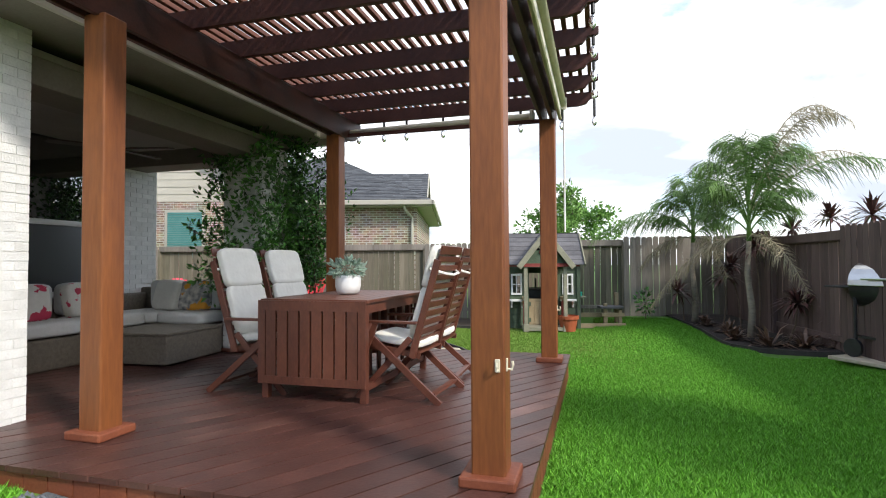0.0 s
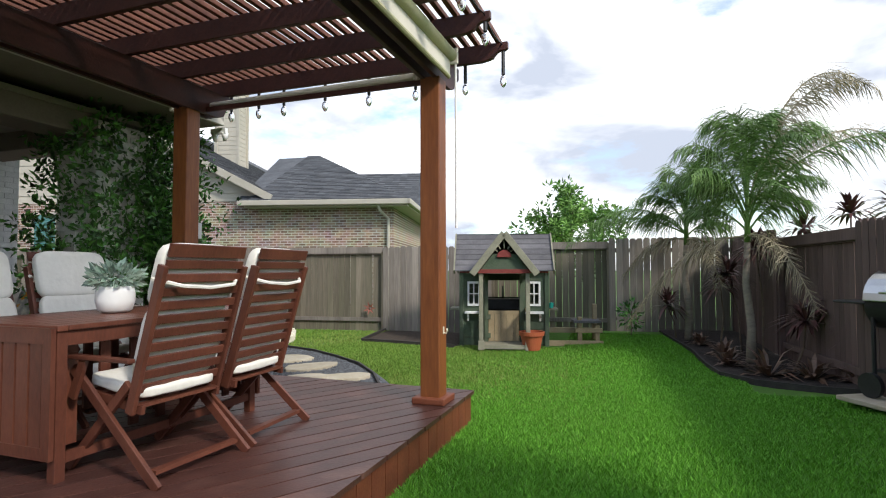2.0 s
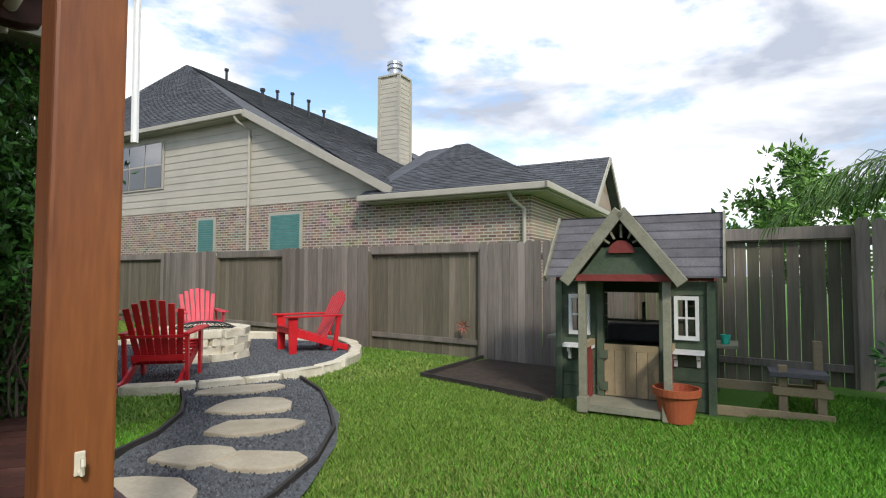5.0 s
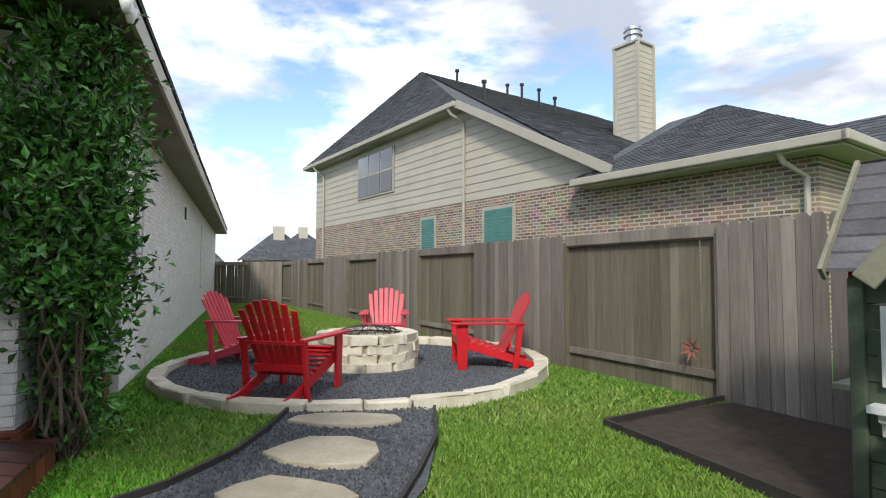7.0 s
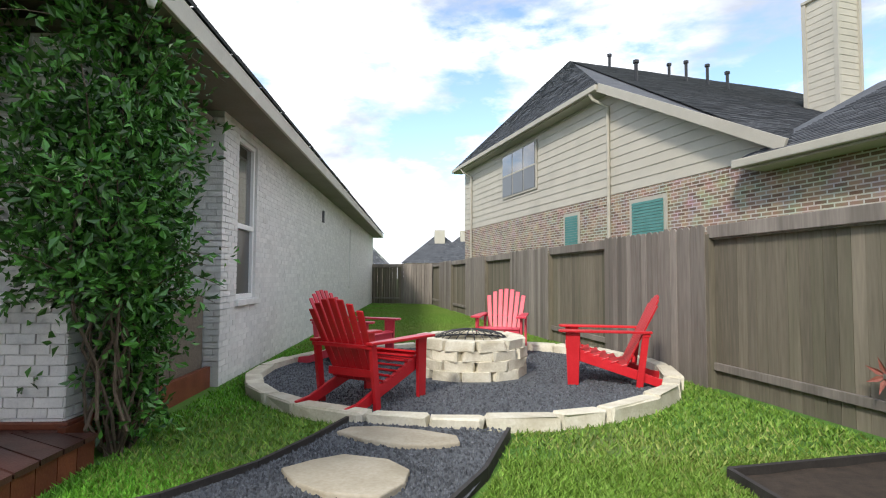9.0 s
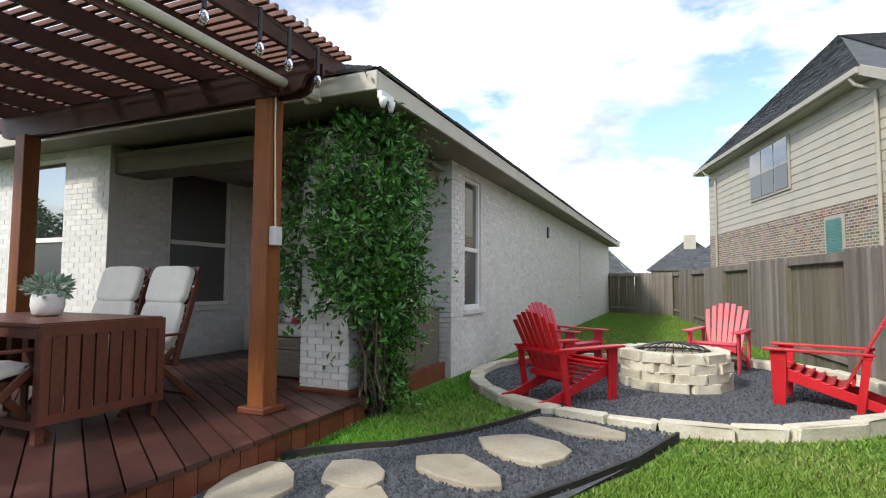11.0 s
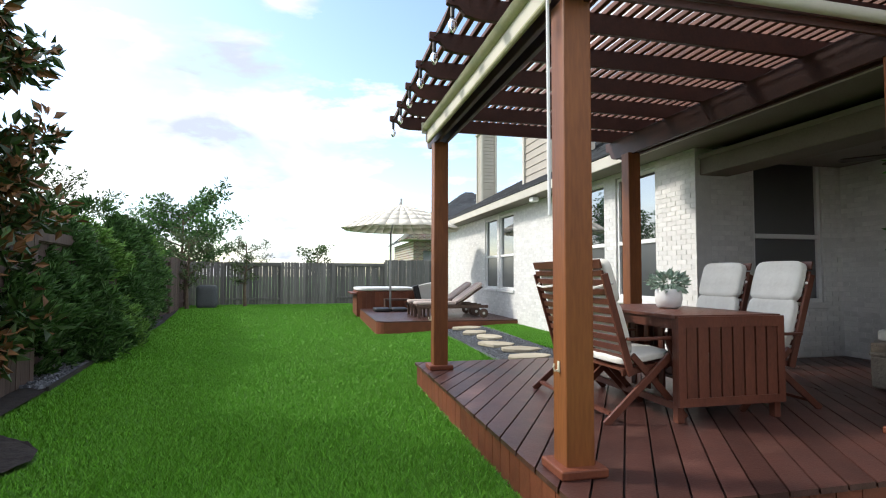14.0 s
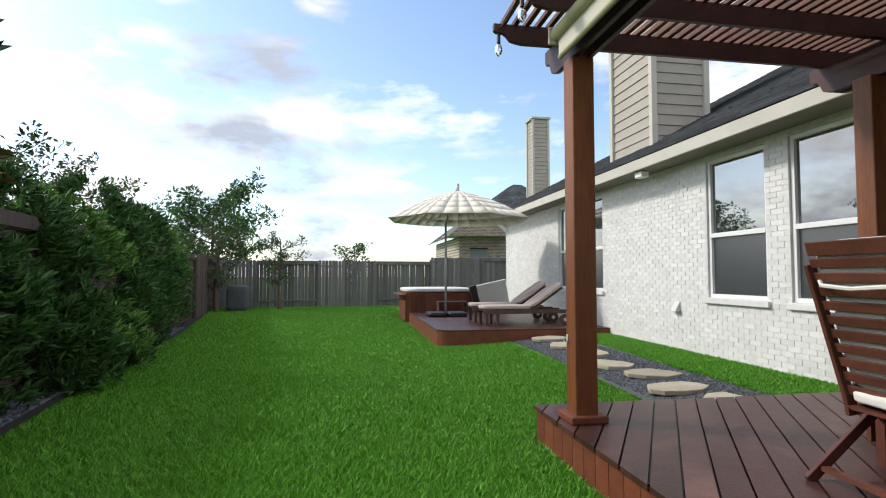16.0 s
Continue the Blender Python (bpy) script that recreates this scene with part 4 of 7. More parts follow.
# ---- gravel path with flagstones ----
def ribbon(name, label, mid, width, mat, z):
    """A strip of gravel along a line of points with widths."""
    pts = [Vector((x, y)) for x, y in mid]
    b = Build()
    L_, R_ = [], []
    for i, p in enumerate(pts):
        d = (pts[min(i + 1, len(pts) - 1)] - pts[max(i - 1, 0)]).normalized()
        n_ = Vector((-d.y, d.x)) * width[i] / 2
        L_.append(p + n_)
        R_.append(p - n_)
    for i in range(len(pts)):
        for q in (L_[i], R_[i]):
            b.v.append((q.x, q.y, float(G(q.x, q.y)) + z))
    b.f = [(2 * i + 1, 2 * i + 3, 2 * i + 2, 2 * i) for i in range(len(pts) - 1)]
    o = part(name, b, mat)
    tagged(o, label, "path", kind="structure")
    return L_, R_


def edging(side, parent_label):
    o = part("path_edging", Build(), M_edge)
    path = [(q.x, q.y, float(G(q.x, q.y)) + 0.03) for q in side]
    b = Build()
    for p, q in zip(path, path[1:]):
        b.bar(p, q, 0.03, 0.12)
    o.data = b.mesh("path_edging", M_edge)
    return tagged(o, parent_label, "edging", kind="structure")


def flagstone(x, y, rx_, ry_, rot, seed):
    r = random.Random(seed)
    n_ = 9
    o = [((rx_ * r.uniform(0.82, 1.1)) * math.cos(k_ * math.tau / n_ + r.uniform(-0.15, 0.15)), (ry_ * r.uniform(0.82, 1.1)) * math.sin(k_ * math.tau / n_ + r.uniform(-0.15, 0.15))) for k_ in range(n_)]
    s_ = part("flagstone", Build().slab(o, -0.03, 0.03), M_flag, bevel=0.012)
    s_.matrix_basis = at(x, y, float(G(x, y)) + 0.05, rot)
    return tagged(s_, "tan irregular flagstone set in dark gravel", "stepping stone", "stepping stones")

gpath = ribbon("gravel_path", "curved dark gravel path with flagstones", [(-2.25, 7.35), (-2.7, 7.95), (-3.25, 8.5), (-3.85, 9.0), (-4.5, 9.35), (-5.35, 9.62)], [1.5, 1.5, 1.6, 1.55, 1.4, 1.35], M_gravel, 0.045)
edging([Vector(p) for p in ((-1.75, 7.36), (-1.9, 7.65), (-2.15, 8.2), (-2.5, 8.75), (-3.03, 9.3), (-3.6, 9.65), (-4.25, 10.0), (-5.15, 10.3))], "black curved path edging")
edging([Vector(p) for p in ((-3.3, 7.36), (-3.55, 7.6), (-3.9, 8.1), (-4.4, 8.5), (-5.0, 8.76), (-5.55, 8.95))], "black curved edging round a grass patch")
for i, (x, y, a_, b_, r_) in enumerate([(-5.0, 9.45, 0.46, 0.2, 70), (-4.22, 9.12, 0.42, 0.3, 60), (-3.53, 8.8, 0.42, 0.22, 60), (-3.18, 8.12, 0.3, 0.2, 50), (-2.76, 8.42, 0.34, 0.2, 50), (-2.76, 7.57, 0.45, 0.26, 20)]):
    flagstone(x, y, a_ * 1.12, b_ * 1.18, r_, 7 + i)
ribbon("gravel_path_south", "straight dark gravel path between lawn and house", [(-2.85, 2.42), (-2.9, 1.0), (-2.98, -1.0), (-3.08, -2.6), (-3.1, -3.88)], [1.2, 1.2, 1.2, 1.2, 1.2], M_gravel, 0.03)
for i, (x, y) in enumerate([(-3.07, -3.5), (-3.0, -2.5), (-3.05, -1.5), (-2.85, -0.4), (-3.0, 0.5), (-2.85, 1.3), (-2.95, 2.1)]):
    flagstone(x, y, 0.42, 0.3, 20 + i * 37, 40 + i)

# loose gravel on circle and path
def scatter_gravel(name, label, spots, size):
    rng = np.random.default_rng(5)
    b = Build()
    for x, y, z in spots:
        s_ = size * rng.uniform(0.6, 1.4)
        p = [(x + s_, y, z), (x - s_ * 0.5, y + s_ * 0.9, z), (x - s_ * 0.6, y - s_ * 0.8, z), (x + rng.uniform(-0.3, 0.3) * s_, y, z + s_ * rng.uniform(0.7, 1.3))]
        b.add(p, [(0, 1, 3), (1, 2, 3), (2, 0, 3)])
    o = part(name, b, M_pebble)
    tagged(o, label, "gravel", kind="stuff")


rng = np.random.default_rng(3)
spots = []
while len(spots) < 17000:
    a_, r_ = rng.uniform(0, math.tau), (PRAD - 0.12) * math.sqrt(rng.uniform())
    x, y = PC[0] + r_ * math.cos(a_), PC[1] + r_ * math.sin(a_)
    if math.hypot(x + 7.98, y - 10.26) > 0.85:
        spots.append((x, y, gz + 0.044))
path_mid = [Vector(p) for p in ((-2.25, 7.35), (-2.7, 7.95), (-3.25, 8.5), (-3.85, 9.0), (-4.5, 9.35), (-5.35, 9.62))]
for i in range(12000):
    k_ = rng.integers(0, 5)
    p, q = path_mid[k_], path_mid[k_ + 1]
    d = (q - p).normalized()
    c = p.lerp(q, rng.uniform(-0.1, 1.1)) + Vector((-d.y, d.x)) * rng.uniform(-0.7, 0.7)
    spots.append((c.x, c.y, float(G(c.x, c.y)) + 0.044))
for i in range(7000):
    x, y = -2.97 + rng.uniform(-0.58, 0.58), rng.uniform(-3.8, 2.4)
    spots.append((x, y, float(G(x, y)) + 0.029))
scatter_gravel("loose_gravel", "loose dark grey gravel chips", spots, 0.015)

# dirt bed by the fence
dbed = [(-4.2, 11.58), (-2.35, 11.72), (-2.3, 13.7), (-4.55, 13.35)]
de = Build()
for p, q in zip(dbed[-1:] + dbed[:1], dbed[:2]):
    de.bar((p[0], p[1], float(G(*p)) + 0.03), (q[0], q[1], float(G(*q)) + 0.03), 0.035, 0.11)
tagged(part("bed_edging", de, M_edge), "black edging of the soil bed", "edging", kind="structure")

# ---- dining set ----
TX0, TX1, TY0, TY1, TT = -3.27, -2.22, 4.27, 5.99, 1.2
tab = thing("dining_table", "red-brown hardwood gateleg dining table with folded leaves", "table", at((TX0 + TX1) / 2, (TY0 + TY1) / 2, DZ))
tw, tl, th = (TX1 - TX0) / 2, (TY1 - TY0) / 2, TT - DZ
for i in range(9):
    x = -tw + i * 2 * tw / 9
    part("top_slat", Build().box(x + 0.004, -tl + 0.07, th - 0.03, x + 2 * tw / 9 - 0.004, tl - 0.07, th), M_table, tab, bevel=0.004)
for s_ in (-1, 1):
    part("top_end_rail", Build().box(-tw, s_ * (tl - 0.032) - 0.032, th - 0.032, tw, s_ * (tl - 0.032) + 0.032, th + 0.001), M_table, tab, bevel=0.005)
    leaf = part("folded_leaf", Build().box(-tw, s_ * (tl + 0.022) - 0.014, th - 0.1, tw, s_ * (tl + 0.022) + 0.014, th - 0.01).box(-tw, s_ * (tl + 0.022) - 0.014, 0.14, tw, s_ * (tl + 0.022) + 0.014, 0.21)
                .box(-tw, s_ * (tl + 0.022) - 0.014, 0.21, -tw + 0.07, s_ * (tl + 0.022) + 0.014, th - 0.1).box(tw - 0.07, s_ * (tl + 0.022) - 0.014, 0.21, tw, s_ * (tl + 0.022) + 0.014, th - 0.1), M_table, tab, "folded down slatted table leaf")
    for i in range(8):
        w = (2 * tw - 0.14) / 8
        x = -tw + 0.07 + i * w
        part("leaf_slat", Build().box(x + 0.009, s_ * (tl + 0.022) - 0.010, 0.21, x + w - 0.009, s_ * (tl + 0.022) + 0.010, th - 0.1), M_table, leaf)
    for q in (-1, 1):
        part("leg", Build().box(q * (tw - 0.045) - 0.032, s_ * (tl - 0.04) - 0.032, 0, q * (tw - 0.045) + 0.032, s_ * (tl - 0.04) + 0.032, th - 0.033), M_table, tab, bevel=0.005)
    part("apron", Build().box(s_ * (tw - 0.04) - 0.012, -tl + 0.08, th - 0.12, s_ * (tw - 0.04) + 0.012, tl - 0.08, th - 0.033), M_table, tab)
    part("stretcher", Build().box(s_ * (tw - 0.04) - 0.015, -tl + 0.08, 0.1, s_ * (tw - 0.04) + 0.015, tl - 0.08, 0.16), M_table, tab)
    for i in range(7):
        y = -tl + 0.2 + i * (2 * tl - 0.4) / 6
        part("side_slat", Build().box(s_ * (tw - 0.16) - 0.01, y - 0.035, 0.16, s_ * (tw - 0.16) + 0.01, y + 0.035, th - 0.14), M_table, tab)


def recliner_chair(label, m, seed=0):
    """Folding recliner; faces +x, origin on the floor under the seat."""
    c = thing("dining_chair", label, "chair", m, group="chairs round the dining table")
    S, B = 0.50, 1.235
    lean = 0.29
    for s_ in (-1, 1):
        y = s_ * 0.31
        part("front_leg", Build().bar((-0.44, y + s_ * 0.03, 0.0), (0.28, y + s_ * 0.03, 0.62), 0.028, 0.06), M_table, c, bevel=0.004)
        part("rear_leg", Build().bar((0.36, y, 0.0), (-0.16, y, 0.55), 0.028, 0.055), M_table, c, bevel=0.004)
        part("back_stile", Build().bar((-0.17, y, 0.38), (-0.17 - (B - 0.38) * lean, y, B), 0.03, 0.06, (1, 0, 0)), M_table, c, bevel=0.004)
        part("armrest", Build().slab([(0.33, y + s_ * 0.05 - 0.035), (0.33, y + s_ * 0.05 + 0.035), (-0.24, y + s_ * 0.05 + 0.025), (-0.24, y + s_ * 0.05 - 0.025)], 0.68, 0.705), M_table, c, bevel=0.006)
        part("arm_support", Build().bar((0.24, y + s_ * 0.06, 0.45), (0.14, y + s_ * 0.06, 0.69), 0.025, 0.05), M_table, c)
        part("seat_rail", Build().bar((0.26, y * 0.9, S - 0.03), (-0.24, y * 0.9, S - 0.1), 0.025, 0.05), M_table, c)
    for i in range(11):
        t = 0.14 + i * 0.08
        x, z = -0.17 - t * lean, 0.38 + t
        part("back_slat", Build().bar((x, -0.295, z), (x, 0.295, z), 0.018, 0.052 if i < 10 else 0.08, (-0.29, 0, 1)), M_table, c, bevel=0.003)
    for i in range(5):
        x = 0.24 - i * 0.11
        part("seat_slat", Build().bar((x, -0.28, S - 0.02 - i * 0.014), (x, 0.28, S - 0.02 - i * 0.014), 0.07, 0.018), M_table, c)
    part("stretcher", Build().bar((-0.36, -0.31, 0.075), (-0.36, 0.31, 0.075), 0.05, 0.025), M_table, c)
    part("stretcher", Build().bar((0.27, -0.25, 0.1), (0.27, 0.25, 0.1), 0.05, 0.025), M_table, c)
    seat = Build().pad(-0.24, -0.29, 0.0, 0.27, 0.29, 0.075, tuft=0.12, m=Matrix.Translation((0, 0, S - 0.02)) @ Matrix.Rotation(radians(-7), 4, "Y"))
    cu = part("cushion", seat, M_cushion, c, "off-white tufted cushion", smooth=True)
    bk = Build().pad(0.0, -0.295, 0.0, 0.085, 0.295, 0.50, tuft=0.12, m=Matrix.Translation((-0.19, 0, 0.52)) @ Matrix.Rotation(-math.atan(lean), 4, "Y"))
    bk.pad(0.0, -0.295, 0.46, 0.095, 0.295, 0.865, tuft=0.12, m=Matrix.Translation((-0.19, 0, 0.52)) @ Matrix.Rotation(-math.atan(lean), 4, "Y"))
    part("back_cushion", bk, M_cushion, c, "off-white tufted back cushion", smooth=True)
    tie = Build()
    x, z = -0.17 - 0.74 * lean - 0.06, 0.38 + 0.72
    tie.tube([(x + 0.1, -0.33, z + 0.06), (x, -0.2, z + 0.015), (x - 0.01, 0, z), (x, 0.2, z + 0.015), (x + 0.1, 0.33, z + 0.06)], 0.012, n=6)
    part("cushion_tie", tie, M_cushion, c)
    return c


recliner_chair("reclining hardwood chair with off-white cushion facing the table", at(-2.04, 4.78, DZ, 177))
recliner_chair("reclining hardwood chair with off-white cushion on the lawn side", at(-2.06, 5.52, DZ, 182))
recliner_chair("reclining hardwood chair with off-white cushion on the house side", at(-3.46, 4.7, DZ, 2))
recliner_chair("reclining hardwood chair with cushion near the porch sofa", at(-3.44, 5.45, DZ, -3))


def leaves(b, c, n_, spread, size, rnd, droop=0.2):
    for i in range(n_):
        d = Vector((rnd.gauss(0, 1), rnd.gauss(0, 1), rnd.gauss(0, 1))).normalized()
        p = Vector(c) + Vector((d.x * spread[0], d.y * spread[1], d.z * spread[2])) * rnd.random() ** 0.4
        leaf_at(b, p, (d + Vector((0, 0, rnd.uniform(-droop, 0.5)))).normalized(), size * rnd.uniform(0.6, 1.3), rnd)


def leaf_at(b, p, d, s_, rnd, slim=0.5):
    """A pointed leaf folded along its midrib, growing along d."""
    side = d.cross(Vector((rnd.uniform(-1, 1), rnd.uniform(-1, 1), rnd.uniform(-1, 1)))).normalized()
    up = side.cross(d)
    k = len(b.v)
    b.v += [tuple(p), tuple(p + d * s_ * 0.5 + side * s_ * slim * 0.5 + up * s_ * 0.1), tuple(p + d * s_ - up * s_ * 0.12), tuple(p + d * s_ * 0.5 - side * s_ * slim * 0.5 + up * s_ * 0.1)]
    b.f += [(k, k + 1, k + 2), (k, k + 2, k + 3)]


M_succ = material("pale_succulent", (0.20, 0.33, 0.25), (0.42, 0.50, 0.40), 0.6, 9, 0, 40, vary=0.35, island=True)
pot = thing("potted_plant", "white round pot with pale green artificial plant", "potted plant", at(-2.8, 5.1, TT + 0.002))
part("pot", Build().lathe([(0.08, 0), (0.115, 0.02), (0.132, 0.09), (0.13, 0.16), (0.12, 0.195), (0.105, 0.195), (0.1, 0.16)], 28), M_white, pot, smooth=True)
pl = Build()
leaves(pl, (0, 0, 0.26), 260, (0.17, 0.17, 0.09), 0.07, R)
part("foliage", pl, M_succ, pot, "pale green and white leaves")

# ---- porch sofa, ottoman, cushions ----
sofa = thing("corner_sofa", "L-shaped taupe wicker sofa with grey cushions", "sofa", at(0, 0, DZ))
for nm, bx in (("base", (-7.15, 4.3, 0, -6.35, 6.2, 0.36)), ("base", (-7.15, 6.2, 0, -5.55, 6.98, 0.36)), ("back", (-7.22, 4.3, 0, -7.08, 6.86, 0.78)), ("back", (-7.22, 6.87, 0, -6.4, 7.03, 0.86)), ("back", (-6.39, 6.87, 0, -5.5, 7.03, 0.86))):
    part(nm, Build().box(*bx), M_wicker, sofa, "woven taupe wicker", bevel=0.025)
for x0, y0, x1, y1 in ((-7.05, 4.35, -6.33, 5.25), (-7.05, 5.27, -6.33, 6.15), (-7.05, 6.17, -6.33, 6.85), (-6.31, 6.17, -5.55, 6.85)):
    part("seat_cushion", Build().pad(x0, y0, 0.37, x1, y1, 0.55), M_grey, sofa, smooth=True)
for x0, y0, x1, y1 in ((-7.06, 4.4, -6.88, 5.2), (-7.06, 5.3, -6.88, 6.1), (-6.85, 6.66, -6.3, 6.86), (-6.2, 6.66, -5.6, 6.86)):
    part("back_cushion", Build().pad(x0, y0, 0.55, x1, y1, 0.98), M_grey, sofa, smooth=True)
M_floral = material("floral_print", (0.70, 0.67, 0.60), (0.76, 0.73, 0.66), 0.85, 15, 0.15, 40, stain=(0.55, 0.05, 0.10), stain_at=(0.54, 0.56))
M_floral2 = material("floral_print_yellow", (0.12, 0.13, 0.15), (0.74, 0.70, 0.62), 0.85, 14, 0.15, 12, stain=(0.75, 0.35, 0.04), stain_at=(0.55, 0.57))
for x, y, mt, rz_ in ((-6.72, 4.75, M_floral, 78), (-6.75, 5.5, M_floral, 95), (-5.95, 6.55, M_floral2, 5), (-6.4, 6.5, M_cushion, -8)):
    o = part("throw_pillow", Build().pad(-0.24, -0.09, 0, 0.24, 0.09, 0.44), mt, smooth=True)
    o.matrix_basis = at(x, y, DZ + 0.54, rz_, -16 if abs(rz_) < 20 else -14)
    tagged(o, "floral throw pillow on the wicker sofa" if mt is not M_cushion else "plain off-white throw pillow on the sofa", "pillow", "throw pillows")
ott = thing("ottoman", "low taupe wicker ottoman with flat glass-like top", "ottoman", at(-5.72, 5.75, DZ, 3))
part("body", Build().box(-0.5, -0.55, 0.02, 0.5, 0.5, 0.36), M_wicker, ott, bevel=0.02)
part("top", Build().box(-0.51, -0.56, 0.362, 0.51, 0.51, 0.395), M_wicker, ott, bevel=0.012)

# ---- vine ----
vr = random.Random(11)
vine = thing("climbing_vine", "dense green glossy vine climbing the brick pillar", "climbing plant", at(-4.9, 7.25, 0.05))
st = Build()
tips = []
for i in range(26):
    x, y = vr.uniform(-0.35, 0.35), vr.uniform(-0.1, 0.15)
    p = [Vector((x * 0.3, y * 0.5 + 0.05, 0))]
    h = vr.uniform(1.8, 3.4)
    for j in range(1, 9):
        z = h * j / 8
        w = 0.3 + 0.8 * math.sin(min(1, z / 2.8) * 2.2)
        p.append(Vector((x * w * 1.6 + vr.uniform(-0.12, 0.12), y + vr.uniform(-0.1, 0.16), z)))
    st.tube(p, 0.014, 0.004, n=5)
    tips += p[1:]
part("stem_tangle", st, M_wood, vine)
fo = Build()
for p in tips:
    if p.z < 1.15 and p.x > -0.02:
        continue
    for k_ in range(6 if p.z > 0.9 else 2):
        c = p + Vector((vr.gauss(0, 0.2), vr.gauss(0, 0.16), vr.gauss(0, 0.16)))
        leaves(fo, c, 8, (0.11, 0.1, 0.1), 0.085, vr)
for i in range(330):
    a_ = vr.uniform(0, math.tau)
    z = vr.uniform(0.25, 3.35)
    w = 0.17 + 0.62 * math.sin(max(0.05, min(1, (z - 0.3) / 3.1)) * 2.5) * vr.uniform(0.6, 1.12)
    c = Vector((math.cos(a_) * w, math.sin(a_) * w * 0.55, z))
    if z < 1.2 and c.x > -0.02:
        continue
    leaves(fo, c, vr.randint(5, 24), (0.13, 0.12, 0.13), 0.085, vr)
for i in range(120):
    z = vr.uniform(1.15, 3.3)
    c = Vector((vr.uniform(0.16, 0.34), vr.uniform(-0.85, 0.1), z)) + Vector((0, 0.25 * (z < 1.6), 0))
    leaves(fo, c, 15, (0.1, 0.13, 0.13), 0.09, vr)
for i in range(150):
    z = vr.uniform(1.0, 3.3)
    reach = 0.4 + 0.3 * math.sin((z - 0.8) * 1.25)
    c = Vector((-0.1 + vr.uniform(-1, 1) * reach, vr.uniform(-1.08, -0.86), z))
    leaves(fo, c, vr.randint(5, 20), (0.12, 0.09, 0.13), 0.09, vr)
for i in range(85):
    z = vr.uniform(0.12, 1.3)
    c = Vector((vr.uniform(-0.42 - 0.15 * z, 0.0), vr.uniform(-0.05, 0.2), z))
    leaves(fo, c, vr.randint(5, 14), (0.1, 0.1, 0.12), 0.085, vr)
for i in range(70):
    c = Vector((vr.uniform(-0.6, -0.42), vr.uniform(-0.95, 0.1), vr.uniform(1.1, 3.2)))
    leaves(fo, c, vr.randint(5, 18), (0.13, 0.13, 0.13), 0.09, vr)
part("foliage", fo, M_leaf, vine, "dense glossy green leaves")
tw_ = Build()
tl_ = Build()
for i in range(34):
    z = vr.uniform(1.0, 3.5)
    a_ = vr.uniform(-0.4, math.pi + 0.4)
    p0 = Vector((math.cos(a_) * 0.5, math.sin(a_) * 0.3, z))
    d = Vector((math.cos(a_), math.sin(a_) * 0.7, vr.uniform(-0.2, 0.7))).normalized()
    L = vr.uniform(0.25, 0.6)
    pts = [p0 + d * L * t + Vector((0, 0, -0.1 * t * t)) for t in (0, 0.35, 0.7, 1)]
    tw_.tube(pts, 0.006, 0.002, n=4)
    for t in range(9):
        q = p0 + d * L * (0.3 + t * 0.08) + Vector((0, 0, -0.05))
        leaf_at(tl_, q, (d + Vector((vr.uniform(-1, 1), vr.uniform(-1, 1), vr.uniform(-1, 1)))).normalized(), vr.uniform(0.05, 0.09), vr)
tagged(part("trailing_growth", tw_, M_wood, vine), kind="stuff")
tagged(part("trailing_leaves", tl_, M_leaf, vine), kind="stuff")

# ---- sun deck, hot tub, loungers, umbrella ----
sdk = thing("sun_deck_floor", "low red-brown timber sun deck with rounded corner", "deck", kind="structure")
SX0, SX1, SY0, SY1, SZ = WX + 0.01, -0.85, -9.3, -3.9, 0.34
corner = [(SX0, SY1), (SX0, SY0), (SX1, SY0), (SX1, SY1 - 0.35)] + [(SX1 - 0.35 + 0.35 * math.cos(a_), SY1 - 0.35 + 0.35 * math.sin(a_)) for a_ in [k_ * math.pi / 12 for k_ in range(1, 7)]]
part("sub_frame", Build().slab(corner, -0.05, SZ - 0.03), M_riser, sdk, "red-brown deck fascia")
for i in range(int((SY1 - SY0) / 0.15)):
    y = SY0 + i * 0.15
    poly = clip_poly([(p[0], p[1]) for p in corner], SX0, y, SX1 + 0.02, y + 0.141)
    if poly:
        part("deck_board", Build().slab(poly, SZ - 0.029, SZ), M_deck, sdk)
tub = thing("hot_tub", "square hot tub with red-brown timber cladding and white rim", "hot tub", at(-1.85, -10.6, float(G(-1.5, -10.5)) - 0.02))
part("cabinet", Build().box(-1.08, -1.05, 0, 1.08, 1.05, 0.92), M_riser, tub, bevel=0.02)
for i in range(14):
    for s_ in (-1, 1):
        x = -1.06 + i * 0.152
        part("cladding_board", Build().box(x, s_ * 1.058 - 0.012, 0.04, x + 0.144, s_ * 1.058 + 0.012, 0.9), M_riser, tub)
        part("cladding_board", Build().box(s_ * 1.088 - 0.012, x, 0.04, s_ * 1.088 + 0.012, x + 0.144, 0.9), M_riser, tub)
part("rim", Build().pad(-1.12, -1.09, 0.92, 1.12, 1.09, 1.06), M_white, tub, "white acrylic rim", smooth=True)
part("ledge", Build().box(1.1, -1.1, 0.82, 1.3, 1.1, 0.86), M_riser, tub)
cov = thing("spa_cover", "folded grey spa cover leaning beside the hot tub", "cover", at(-3.55, -9.35, SZ))
part("panel", Build().box(-0.5, -0.06, 0, 0.45, 0.06, 0.95, Matrix.Rotation(radians(12), 4, "Y") @ Matrix.Rotation(radians(-8), 4, "X")), M_grey, cov, "pale grey panel", bevel=0.03)
part("dark_side", Build().box(0.4, -0.1, 0.03, 0.62, 0.12, 0.97, Matrix.Rotation(radians(14), 4, "Y")), M_black, cov, bevel=0.03)
